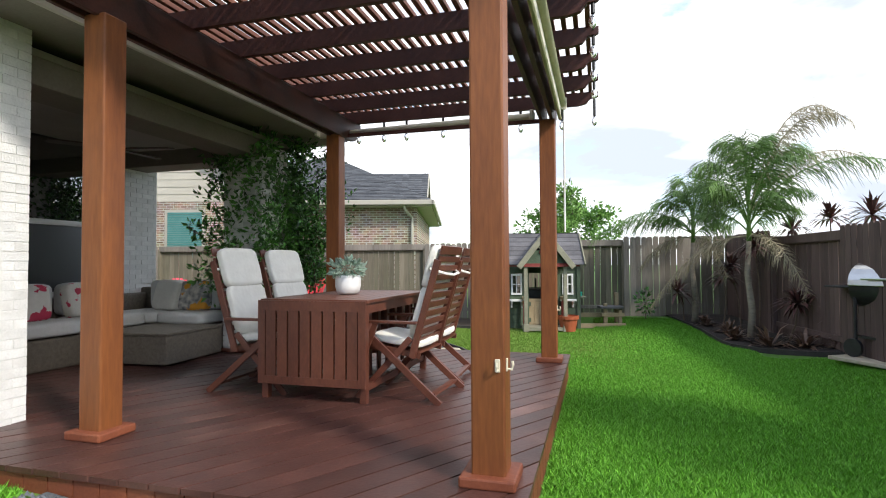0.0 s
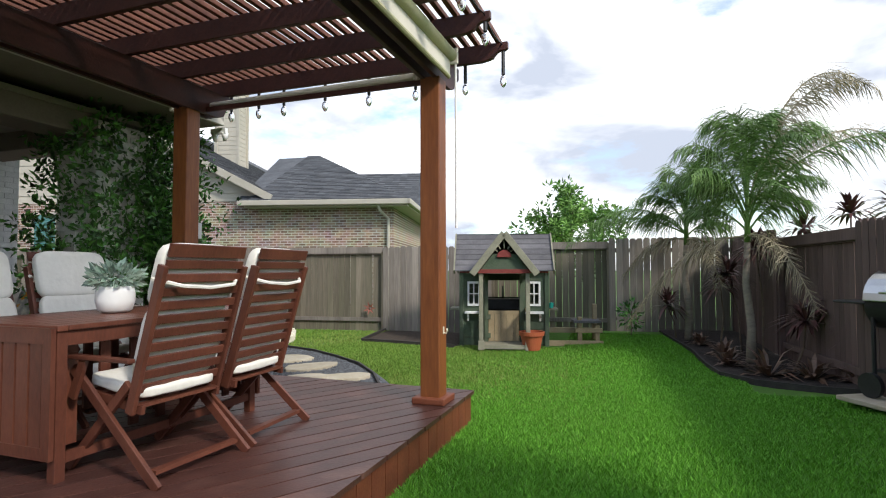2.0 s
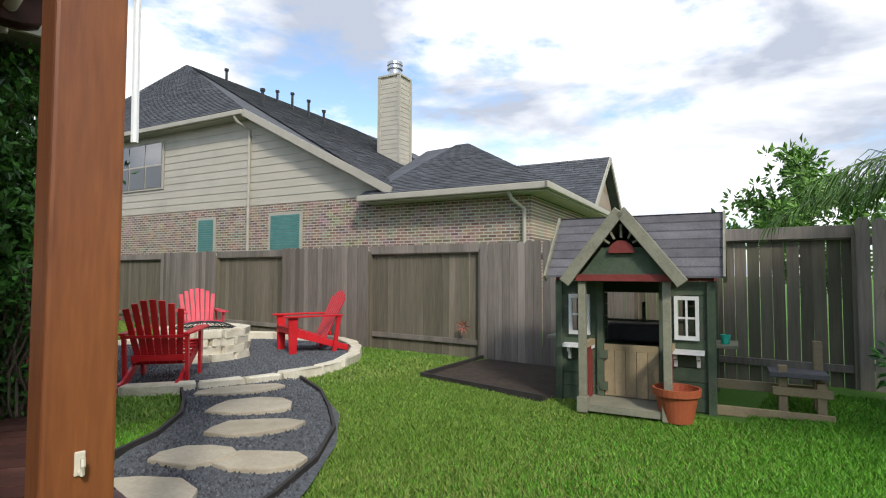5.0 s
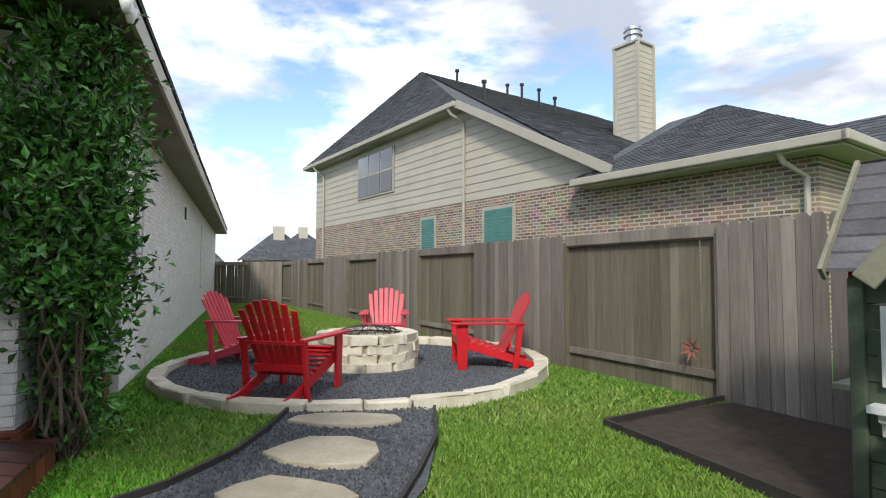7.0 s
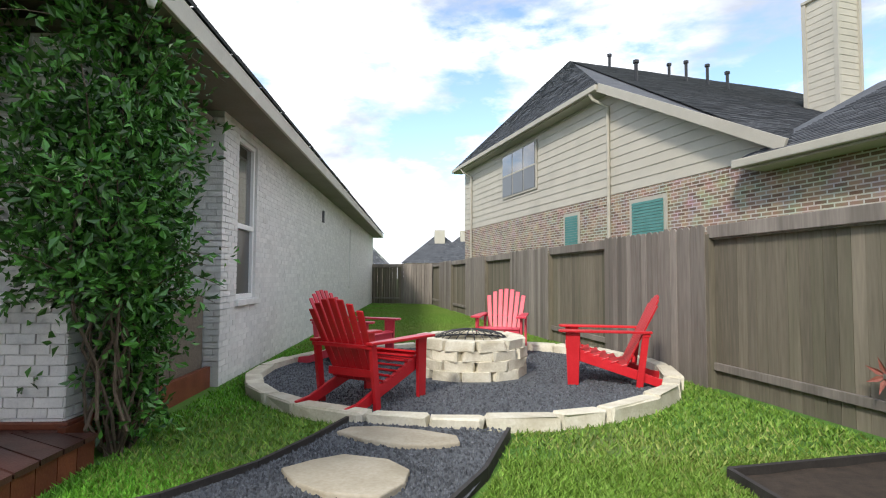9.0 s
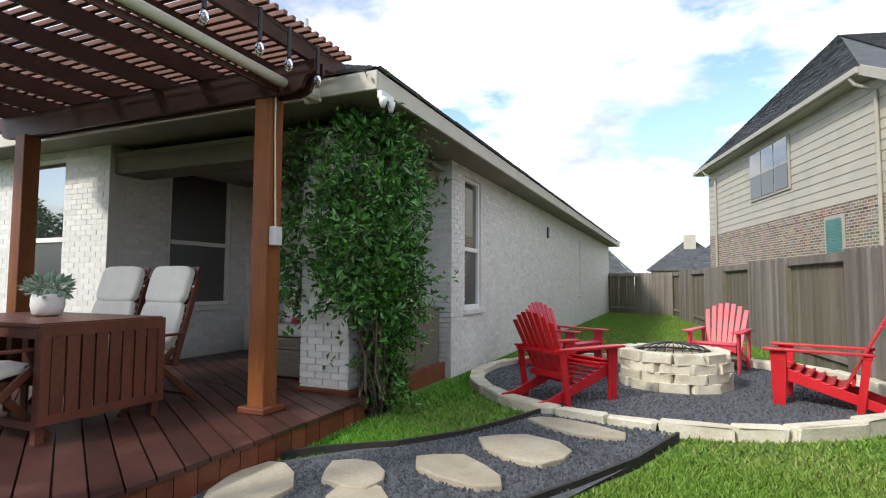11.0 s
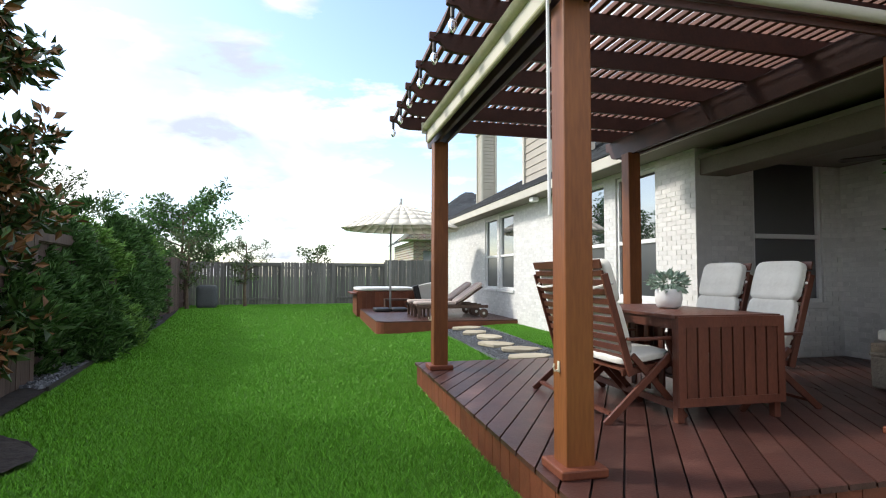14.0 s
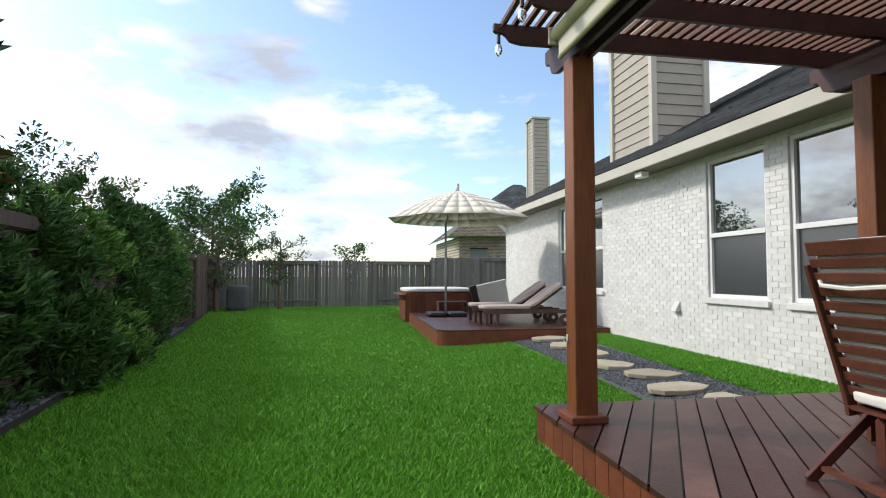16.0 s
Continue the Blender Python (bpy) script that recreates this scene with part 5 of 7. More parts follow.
M_stripe = material("striped_mauve_cushion", (0.30, 0.20, 0.18), (0.62, 0.55, 0.50), 0.9, 14, 0.1, 5, (0.05, 1, 0.05))
M_dwood = material("dark_lounger_wood", (0.06, 0.035, 0.026), (0.12, 0.07, 0.05), 0.5, 6, 0.1, 50)
for y in (-5.0, -6.1):
    lo = thing("sun_lounger", "dark wooden sun lounger with striped mauve cushion", "sun lounger", at(-3.05, y, SZ), group="sun loungers")
    for s_ in (-1, 1):
        part("side_rail", Build().box(-1.0, s_ * 0.33 - 0.018, 0.27, 1.05, s_ * 0.33 + 0.018, 0.36), M_dwood, lo, bevel=0.006)
        part("leg", Build().box(0.93, s_ * 0.30 - 0.03, 0, 1.0, s_ * 0.30 + 0.03, 0.36), M_dwood, lo)
        part("leg", Build().box(0.68, s_ * 0.30 - 0.03, 0, 0.74, s_ * 0.30 + 0.03, 0.3), M_dwood, lo)
        wh = part("wheel", Build().tube([(-0.86, s_ * 0.37 - 0.02, 0.13), (-0.86, s_ * 0.37 + 0.02, 0.13)], 0.13, n=20), M_dwood, lo)
        part("hub", Build().tube([(-0.86, s_ * 0.37 - 0.03, 0.13), (-0.86, s_ * 0.37 + 0.03, 0.13)], 0.04, n=10), M_steel, wh)
    for i in range(14):
        x = -0.1 + i * 0.08
        part("slat", Build().box(x, -0.31, 0.33, x + 0.065, 0.31, 0.35), M_dwood, lo)
    part("backrest", Build().bar((-0.12, 0, 0.36), (-0.85, 0, 0.86), 0.62, 0.03), M_dwood, lo)
    part("mattress", Build().pad(-0.12, -0.31, 0.36, 1.05, 0.31, 0.46, tuft=0.1), M_stripe, lo, "mauve striped cushion", smooth=True)
    part("back_mattress", Build().pad(0, -0.31, 0, 0.95, 0.31, 0.1, tuft=0.1, m=Matrix.Translation((-0.12, 0, 0.38)) @ Matrix.Rotation(math.pi, 4, "Z") @ Matrix.Rotation(radians(-35), 4, "Y")), M_stripe, lo, smooth=True)
stp = thing("spa_step", "dark wooden step in front of the hot tub", "step", at(-2.1, -8.95, SZ))
part("tread", Build().box(-0.45, -0.2, 0.3, 0.45, 0.2, 0.36), M_dwood, stp, bevel=0.01)
for s_ in (-1, 1):
    part("side", Build().box(s_ * 0.42 - 0.02, -0.2, 0, s_ * 0.42 + 0.02, 0.2, 0.3), M_dwood, stp)
M_alu = material("grey_painted_aluminium", (0.36, 0.36, 0.36), (0.42, 0.42, 0.42), 0.4, 5, 0, 40)
um = thing("cantilever_umbrella", "open cream cantilever umbrella with grey pole", "umbrella", at(-1.72, -7.9, SZ))
part("base", Build().pad(-0.55, -0.42, 0, -0.01, 0.42, 0.12).pad(0.01, -0.42, 0, 0.55, 0.42, 0.12), M_black, um, "dark grey weighted base", smooth=True)
part("pole", Build().tube([(0, 0, 0.1), (0, 0, 2.62)], 0.035, n=12), M_alu, um, smooth=True)
part("arm", Build().tube([(0, 0, 2.5), (-0.1, 0.1, 3.1), (-0.3, 0.3, 3.62)], 0.028), M_alu, um)
hub = Vector((-0.3, 0.3, 3.4))
cn = Build()
NR = 8
RIM, TOPZ = 2.02, 3.5
ringp = [Vector((hub.x + RIM * math.cos(k_ * math.tau / NR + 0.2), hub.y + RIM * math.sin(k_ * math.tau / NR + 0.2), 2.68)) for k_ in range(NR)]
apex = Vector((hub.x, hub.y, TOPZ))
for k_ in range(NR):
    p, q = ringp[k_], ringp[(k_ + 1) % NR]
    N = 6
    rows_ = []
    for r_ in range(N + 1):
        t = r_ / N
        bulge = 0.10 * math.sin(t * math.pi)
        a_, b_ = apex.lerp(p, t) + Vector((0, 0, bulge)), apex.lerp(q, t) + Vector((0, 0, bulge))
        rows_.append([a_.lerp(b_, u_ / 4) - Vector((0, 0, 0.015 * t * math.sin(u_ / 4 * math.pi))) for u_ in range(5)])
    for r_ in range(N):
        for u_ in range(4):
            cn.add([rows_[r_][u_], rows_[r_ + 1][u_], rows_[r_ + 1][u_ + 1], rows_[r_][u_ + 1]], [(0, 1, 2, 3)])
    part("rib", Build().tube([apex - Vector((0, 0, 0.05)), apex.lerp(p, 0.5) + Vector((0, 0, 0.05)), p - Vector((0, 0, 0.02))], 0.007, n=6), M_canvas, um)
    part("strut", Build().tube([apex - Vector((0, 0, 0.42)), apex.lerp(p, 0.42) + Vector((0, 0, 0.03))], 0.009, n=6), M_alu, um)
can = part("canopy", cn, M_canvas, um, "cream canvas canopy", smooth=True)
sol = can.modifiers.new("cloth", "SOLIDIFY")
sol.thickness = 0.004
part("hub", Build().tube([hub - Vector((0, 0, 0.36)), hub + Vector((0, 0, 0.3))], 0.035), M_alu, um)

# ---- own chimneys and distant parts of the house ----
def boxed_chimney(name, label, x0, y0, x1, y1, z0, z1, mat):
    c = thing(name, label, "chimney", at(0, 0, 0))
    part("core", Build().box(x0 + 0.02, y0 + 0.02, z0, x1 - 0.02, y1 - 0.02, z1), mat, c)
    n_ = int((z1 - z0) / 0.22)
    for i in range(n_):
        z = z0 + i * 0.22
        part("lap_board", Build().add([(x0 - 0.012, y0 - 0.012, z), (x1 + 0.012, y0 - 0.012, z), (x1 + 0.012, y1 + 0.012, z), (x0 - 0.012, y1 + 0.012, z), (x0 + 0.012, y0 + 0.012, z + 0.218), (x1 - 0.012, y0 + 0.012, z + 0.218), (x1 - 0.012, y1 - 0.012, z + 0.218), (x0 + 0.012, y1 - 0.012, z + 0.218)],
                               [(3, 2, 1, 0), (4, 5, 6, 7), (0, 1, 5, 4), (1, 2, 6, 5), (2, 3, 7, 6), (3, 0, 4, 7)]), mat, c)
    for cx_ in (x0, x1):
        for cy_ in (y0, y1):
            part("corner_trim", Build().box(cx_ - 0.06, cy_ - 0.06, z0, cx_ + 0.06, cy_ + 0.06, z1), M_trim, c)
    part("cap", Build().box(x0 - 0.12, y0 - 0.12, z1, x1 + 0.12, y1 + 0.12, z1 + 0.12), M_trim, c, bevel=0.02)
    return c


M_greige = material("greige_lap_siding", (0.36, 0.325, 0.275), (0.42, 0.38, 0.32), 0.7, 2, 0.05, 40)
boxed_chimney("chimney_stack", "greige lap-sided chimney box on the roof", -6.35, -4.6, -5.15, -2.9, 3.7, 7.2, M_greige)
boxed_chimney("far_chimney_stack", "slim greige chimney on a neighbouring roof", -10.2, -23.0, -9.3, -22.0, 4.0, 10.4, M_greige)
fh = thing("far_house", "dark-roofed brick house beyond the south fence", "house", at(-9.2, -24, 0))
part("wall", Build().box(-5, -6, 0, 4.2, 2, 3.6), M_nbrick, fh)
roof_plane(fh, [(4.7, -6.5, 3.6), (4.7, 2.5, 3.6), (0, -1.5, 7.2), (0, -2.5, 7.2)])
roof_plane(fh, [(4.7, 2.5, 3.6), (-5.5, 2.5, 3.6), (-0.5, -1.5, 7.2), (0, -1.5, 7.2)])
part("gable", Build().prism([(1.6, 3.6), (5.0, 3.6), (3.3, 5.0)], 2.4, Matrix.Translation((0, 0.6, 0))), M_nbrick, fh)
part("gable_trim", Build().bar((1.5, 3.0, 3.6), (3.3, 3.0, 5.15), 0.1, 0.2).bar((5.1, 3.0, 3.6), (3.3, 3.0, 5.15), 0.1, 0.2), M_trim, fh)
part("window", Build().box(2.6, 1.98, 1.6, 3.6, 2.03, 3.0), M_pane, fh)
for hx, hy, hz, sz in ((-47, 4.5, 4.4, 3), (-55, 11.5, 5.4, 4), (-68, 15, 6.4, 5)):
    h_ = thing("distant_house", "distant dark-roofed house beyond the side yard", "house", at(hx, hy, 0), group="distant houses")
    part("wall", Build().box(-sz, -sz * 0.8, 0, sz, sz * 0.8, hz * 0.5), M_nbrick, h_)
    roof_plane(h_, [(sz + 0.5, -sz * 0.9, hz * 0.5), (sz + 0.5, sz * 0.9, hz * 0.5), (1, 0.5, hz), (1, -0.5, hz)])
    roof_plane(h_, [(sz + 0.5, sz * 0.9, hz * 0.5), (-sz, sz * 0.9, hz * 0.5), (-1, 0.5, hz), (1, 0.5, hz)])
    roof_plane(h_, [(-sz, -sz * 0.9, hz * 0.5), (sz + 0.5, -sz * 0.9, hz * 0.5), (1, -0.5, hz), (-1, -0.5, hz)])
    part("chimney", Build().box(1, -0.5, hz * 0.7, 2, 0.5, hz * 1.1), M_siding, h_)

# ---- porch ceiling fan and downlight ----
M_fanw = material("dark_fan_wood", (0.045, 0.03, 0.022), (0.08, 0.055, 0.04), 0.5, 5, 0.1, 40)
fan = thing("ceiling_fan", "dark brown five-blade ceiling fan under the porch", "ceiling fan", at(-5.95, 5.2, EAVE - 0.22))
part("rod", Build().tube([(0, 0, 0.0), (0, 0, -0.22)], 0.015), M_black, fan)
part("motor", Build().lathe([(0.05, -0.2), (0.11, -0.24), (0.12, -0.31), (0.06, -0.36)], 18), M_fanw, fan, smooth=True)
for k_ in range(5):
    part("blade", Build().slab([(0.1, -0.03), (0.2, -0.06), (0.66, -0.075), (0.7, 0.0), (0.66, 0.075), (0.2, 0.06), (0.1, 0.03)], -0.29, -0.275, Matrix.Rotation(k_ * math.tau / 5 + 0.3, 4, "Z") @ Matrix.Rotation(0.1, 4, "X")), M_fanw, fan)
dl = thing("recessed_light", "round recessed ceiling light, switched off", "ceiling light", at(-5.3, 4.3, EAVE - 0.221))
part("ring", Build().lathe([(0.1, 0), (0.1, -0.012), (0.075, -0.012), (0.07, 0)], 20), M_white, dl)

# ---- playhouse ----
M_pgreen = material("worn_green_paint", (0.055, 0.083, 0.05), (0.095, 0.13, 0.08), 0.8, 6, 0.25, 50, vary=0.1, stain=(0.10, 0.11, 0.08), stain_at=(0.5, 0.75))
M_pred = material("worn_dark_red_paint", (0.17, 0.03, 0.025), (0.25, 0.05, 0.04), 0.75, 6, 0.2, 50)
M_ptan = material("bare_tan_boards", (0.27, 0.21, 0.12), (0.38, 0.30, 0.18), 0.85, 5, 0.3, 45, vary=0.12)
M_pgrey = material("weathered_sage_trim", (0.20, 0.195, 0.14), (0.30, 0.29, 0.21), 0.85, 6, 0.3, 50)
M_pslate = material("grey_purple_roof_boards", (0.085, 0.082, 0.088), (0.15, 0.145, 0.15), 0.85, 5, 0.3, 50, vary=0.2)
M_terra = material("terracotta_plastic", (0.36, 0.085, 0.035), (0.44, 0.12, 0.05), 0.6, 5, 0.1, 50)
PGZ = 0.06
ph = thing("playhouse", "small weathered green wooden playhouse with gabled grey roof", "playhouse", at(-1.5, 12.15, PGZ, 14.5))
W2, D2, EH = 0.80, 1.0, 1.38
# front wall at y=0, body runs back to y=D2
def wall_boards(parent, x0, x1, z0, z1, y, holes=()):
    n_ = int((z1 - z0) / 0.145)
    h_ = (z1 - z0) / n_
    for i in range(n_):
        z = z0 + i * h_
        runs = [(x0, x1)]
        for a_, b_, c_, d_ in holes:
            if z + h_ > c_ + 0.02 and z < d_ - 0.02:
                runs = [r for p, q in runs for r in ((p, min(q, a_)), (max(p, b_), q)) if r[1] - r[0] > 0.01]
        for p, q in runs:
            part("wall_board", Build().box(p, y, z + 0.004, q, y + 0.025, z + h_ - 0.004), M_pgreen, parent)


wall_boards(ph, -W2, W2, 0.02, EH, 0.0, [(-0.32, 0.34, 0.0, 1.36), (0.47, 0.68, 0.78, 1.2), (-0.66, -0.45, 0.78, 1.2)])
for i in range(9):
    z = 0.02 + i * 0.15
    for p, q in [(-W2, W2)] if z < 0.6 or z > 1.1 else [(-W2, -0.45), (0.45, W2)]:
        part("rear_board", Build().box(p, D2 - 0.03, z, q, D2 - 0.005, z + 0.142), M_pgreen, ph)
for s_ in (-1, 1):
    x = s_ * W2 - (0.025 if s_ > 0 else 0)
    for i in range(9):
        z = 0.02 + i * 0.15
        for p, q in [(0.03, D2 - 0.03)] if z < 0.6 or z > 1.15 else [(0.03, 0.22), (D2 - 0.22, D2 - 0.03)]:
            part("side_board", Build().box(x, p, z, x + 0.025, q, z + 0.142), M_pgreen, ph)
    for y in (0.0, D2):
        part("corner_post", Build().box(s_ * W2 - 0.04, y - 0.04, 0, s_ * W2 + 0.04, y + 0.04, EH), M_pgreen, ph, bevel=0.006)
    part("side_shelf", Build().box(s_ * (W2 + 0.02), 0.25, 0.66, s_ * (W2 + 0.24), 0.75, 0.70), M_pgrey, ph, bevel=0.006)
    # porch post, rail
    part("porch_post", Build().box(s_ * 0.42 - 0.038, -0.5, 0, s_ * 0.42 + 0.038, -0.42, EH), M_pgrey, ph, bevel=0.006)
    part("post_foot", Build().box(s_ * 0.42 - 0.055, -0.52, 0, s_ * 0.42 + 0.055, -0.40, 0.16), M_pgrey, ph, bevel=0.006)
    part("porch_rail", Build().box(s_ * 0.42 - 0.03, -0.42, 0.66, s_ * 0.42 + 0.03, 0.0, 0.72), M_ptan, ph)
    for y in (-0.34, -0.22, -0.1):
        part("baluster", Build().box(s_ * 0.42 - 0.012, y - 0.04, 0.1, s_ * 0.42 + 0.012, y + 0.04, 0.66), M_pred, ph)
    part("door_jamb", Build().box(s_ * 0.33 - 0.035, -0.03, 0.05, s_ * 0.33 + 0.035, 0.05, 1.36), M_pgreen, ph)
    wx = s_ * 0.565
    wf = part("window", Build().box(wx - 0.12, -0.035, 0.76, wx - 0.085, 0.03, 1.22).box(wx + 0.085, -0.035, 0.76, wx + 0.12, 0.03, 1.22).box(wx - 0.085, -0.035, 0.76, wx + 0.085, 0.03, 0.80).box(wx - 0.085, -0.035, 1.18, wx + 0.085, 0.03, 1.22), M_white, ph, "white framed four-light window")
    part("glazing_bar", Build().box(wx - 0.01, -0.03, 0.80, wx + 0.01, 0.02, 1.18).box(wx - 0.085, -0.028, 0.98, wx + 0.085, 0.018, 1.0), M_white, wf)
    sh = part("flower_shelf", Build().box(wx - 0.17, -0.13, 0.62, wx + 0.17, 0.0, 0.66), M_white, ph, "white window shelf")
    for q in (-1, 1):
        part("bracket", Build().prism([(0, 0), (-0.1, 0), (-0.09, -0.05), (-0.04, -0.07), (-0.03, -0.14), (0, -0.15)], 0.035, Matrix.Translation((wx + q * 0.11 + 0.017, 0, 0.62)) @ Matrix.Rotation(math.pi / 2, 4, "Z")), M_white, sh)
part("porch_floor", Build().box(-0.46, -0.5, 0.02, 0.46, 0.0, 0.09), M_pgrey, ph)
part("inner_floor", Build().box(-W2, 0.03, 0.0, W2, D2 - 0.03, 0.05), M_pgrey, ph)
dr = part("door", Build().box(-0.29, -0.015, 0.6, 0.29, 0.02, 0.67), M_ptan, ph, "tan half door")
for i in range(5):
    part("door_board", Build().box(-0.29 + i * 0.116, -0.01, 0.1, -0.29 + i * 0.116 + 0.111, 0.015, 0.6), M_ptan, dr)
for z in (0.2, 0.55):
    part("hinge", Build().box(-0.34, -0.04, z - 0.04, -0.25, -0.02, z + 0.05), M_pgreen, dr)
part("kitchen_box", Build().box(-0.4, D2 - 0.3, 0.62, 0.4, D2 - 0.05, 0.85), M_black, ph, "dark toy kitchen unit", bevel=0.03)
part("rear_window_bar", Build().box(-0.02, D2 - 0.03, 0.62, 0.02, D2, 1.1), M_pgreen, ph)
part("rear_window_bar", Build().box(-0.45, D2 - 0.032, 0.85, 0.45, D2 + 0.002, 0.88), M_pgreen, ph)
part("front_band", Build().box(-W2 - 0.03, -0.045, EH, W2 + 0.03, -0.01, EH + 0.07), M_pred, ph)
part("porch_band", Build().box(-0.47, -0.53, EH, 0.47, -0.46, EH + 0.07), M_pred, ph)
for s_ in (-1, 1):
    part("side_band", Build().box(s_ * (W2 + 0.01) - 0.02, 0, EH, s_ * (W2 + 0.01) + 0.02, D2, EH + 0.07), M_pred, ph)
# main roof, ridge along x
RH, OV = 0.72, 0.12
for s_ in (0, 1):
    for i in range(7):
        f0, f1 = i / 7, (i + 1.12) / 7
        y0 = (-OV + (D2 / 2 + OV) * f0) if s_ == 0 else (D2 + OV - (D2 / 2 + OV) * f0)
        y1 = (-OV + (D2 / 2 + OV) * f1) if s_ == 0 else (D2 + OV - (D2 / 2 + OV) * f1)
        part("roof_board", Build().add([(-W2 - 0.13, y0, EH + 0.04 + RH * f0 + 0.018), (W2 + 0.13, y0, EH + 0.04 + RH * f0 + 0.018), (W2 + 0.13, y1, EH + 0.04 + RH * f1), (-W2 - 0.13, y1, EH + 0.04 + RH * f1),
                                        (-W2 - 0.13, y0, EH + 0.04 + RH * f0 - 0.004), (W2 + 0.13, y0, EH + 0.04 + RH * f0 - 0.004), (W2 + 0.13, y1, EH + 0.03 + RH * f1), (-W2 - 0.13, y1, EH + 0.03 + RH * f1)],
                                       [(0, 1, 2, 3), (4, 5, 1, 0), (7, 6, 5, 4), (1, 5, 6, 2), (0, 3, 7, 4)]), M_pslate, ph)
for s_ in (-1, 1):
    part("gable_end", Build().prism([(-0.0, 0), (D2, 0), (D2 / 2, RH - 0.08)], 0.02, Matrix.Translation((s_ * (W2 - 0.01) + 0.01, 0, EH + 0.05)) @ Matrix.Rotation(math.pi / 2, 4, "Z")), M_pgreen, ph)
    part("barge_board", Build().bar((s_ * (W2 + 0.13), -OV - 0.02, EH + 0.02), (s_ * (W2 + 0.13), D2 / 2, EH + RH + 0.03), 0.025, 0.1).bar((s_ * (W2 + 0.13), D2 + OV, EH + 0.02), (s_ * (W2 + 0.13), D2 / 2, EH + RH + 0.03), 0.025, 0.1), M_pgrey, ph)
# front dormer gable over the porch
GH, GW = 0.68, 0.55
for s_ in (-1, 1):
    for i in range(6):
        f0, f1 = i / 6, (i + 1.12) / 6
        part("roof_board", Build().add([(s_ * GW * (1 - f0), -0.58, EH + 0.03 + GH * f0 + 0.02), (s_ * GW * (1 - f0), 0.45 * f0 + 0.1, EH + 0.03 + GH * f0 + 0.02), (s_ * GW * (1 - f1), 0.45 * f1 + 0.1, EH + 0.03 + GH * f1), (s_ * GW * (1 - f1), -0.58, EH + 0.03 + GH * f1),
                                        (s_ * GW * (1 - f0), -0.58, EH + 0.03 + GH * f0), (s_ * GW * (1 - f0), 0.45 * f0 + 0.1, EH + 0.03 + GH * f0)], [(0, 1, 2, 3), (4, 5, 1, 0), (0, 3, 4)]), M_pslate, ph)
    part("gable_barge", Build().bar((s_ * (GW + 0.03), -0.6, EH - 0.02), (0, -0.6, EH + GH + 0.04), 0.03, 0.12), M_pgrey, ph, bevel=0.008)
part("gable_panel", Build().prism([(-0.42, 0), (0.42, 0), (0.2, 0.28), (-0.2, 0.28)], 0.02, Matrix.Translation((0, -0.5, EH + 0.07))), M_pgreen, ph)
part("sun_disc", Build().prism([(0.13 * math.cos(k_ * math.pi / 10), 0.13 * math.sin(k_ * math.pi / 10)) for k_ in range(11)], 0.03, Matrix.Translation((0, -0.54, EH + 0.29))), M_pred, ph, "dark red half disc")
for a_ in (35, 62, 90, 118, 145):
    part("sun_ray", Build().bar((0.14 * math.cos(radians(a_)), -0.52, EH + 0.31 + 0.14 * math.sin(radians(a_))), (0.27 * math.cos(radians(a_)), -0.52, EH + 0.31 + 0.27 * math.sin(radians(a_))), 0.02, 0.05, (0, 1, 0)), M_pgrey, ph)

tp = thing("terracotta_pot", "empty terracotta plant pot beside the playhouse", "pot", at(-0.93, 11.9, PGZ))
part("pot", Build().lathe([(0.15, 0), (0.2, 0.26), (0.225, 0.26), (0.23, 0.33), (0.205, 0.33), (0.19, 0.25), (0.14, 0.2)], 28), M_terra, tp, smooth=False)
bench = thing("toy_bench", "weathered tan wooden toy bench and planter frame", "bench", at(-0.28, 12.55, PGZ, 14.5))
for nm, bx in (("rail", (-0.45, -0.1, 0.02, 0.55, -0.06, 0.12)), ("rail", (-0.45, 0.3, 0.22, 0.55, 0.34, 0.32)), ("post", (0.1, 0.0, 0.0, 0.18, 0.08, 0.55)), ("post", (0.42, 0.25, 0, 0.5, 0.33, 0.78)), ("post", (0.42, 0.0, 0, 0.5, 0.08, 0.4)),
               ("seat_board", (0.02, -0.05, 0.44, 0.52, 0.3, 0.49)), ("rail", (0.05, -0.02, 0.26, 0.55, 0.02, 0.34))):
    part(nm, Build().box(*bx), M_ptan if nm != "seat_board" else M_pslate, bench, bevel=0.006)
cup = thing("toy_cup", "small turquoise toy cup on the playhouse shelf", "toy", at(-1.5, 12.15, PGZ, 14.5) @ at(0.92, 0.35, 0.702))
M_cup = material("turquoise_plastic", (0.03, 0.45, 0.33), (0.04, 0.5, 0.37), 0.4, 5, 0, 40)
part("cup", Build().lathe([(0.04, 0), (0.05, 0.1), (0.043, 0.1), (0.035, 0.02)], 14), M_cup, cup)
star = thing("metal_fence_flower", "rusty red metal flower hung on the fence", "ornament", at(A0[0] + 2.2 * fx, A0[1] + 2.2 * fy - 0.07, 0.62, 8.5))
M_rust = material("rusty_red_metal", (0.25, 0.07, 0.05), (0.36, 0.14, 0.10), 0.6, 9, 0.1, 60)
for k_ in range(7):
    a_ = k_ * math.tau / 7
    part("petal", Build().add([(0, 0, 0), (0.07 * math.cos(a_ + 0.35), -0.03, 0.07 * math.sin(a_ + 0.35)), (0.16 * math.cos(a_), -0.05, 0.16 * math.sin(a_)), (0.07 * math.cos(a_ - 0.35), -0.03, 0.07 * math.sin(a_ - 0.35)), (0, 0.012, 0)], [(0, 1, 2, 3), (4, 3, 2), (4, 2, 1)]), M_rust, star)
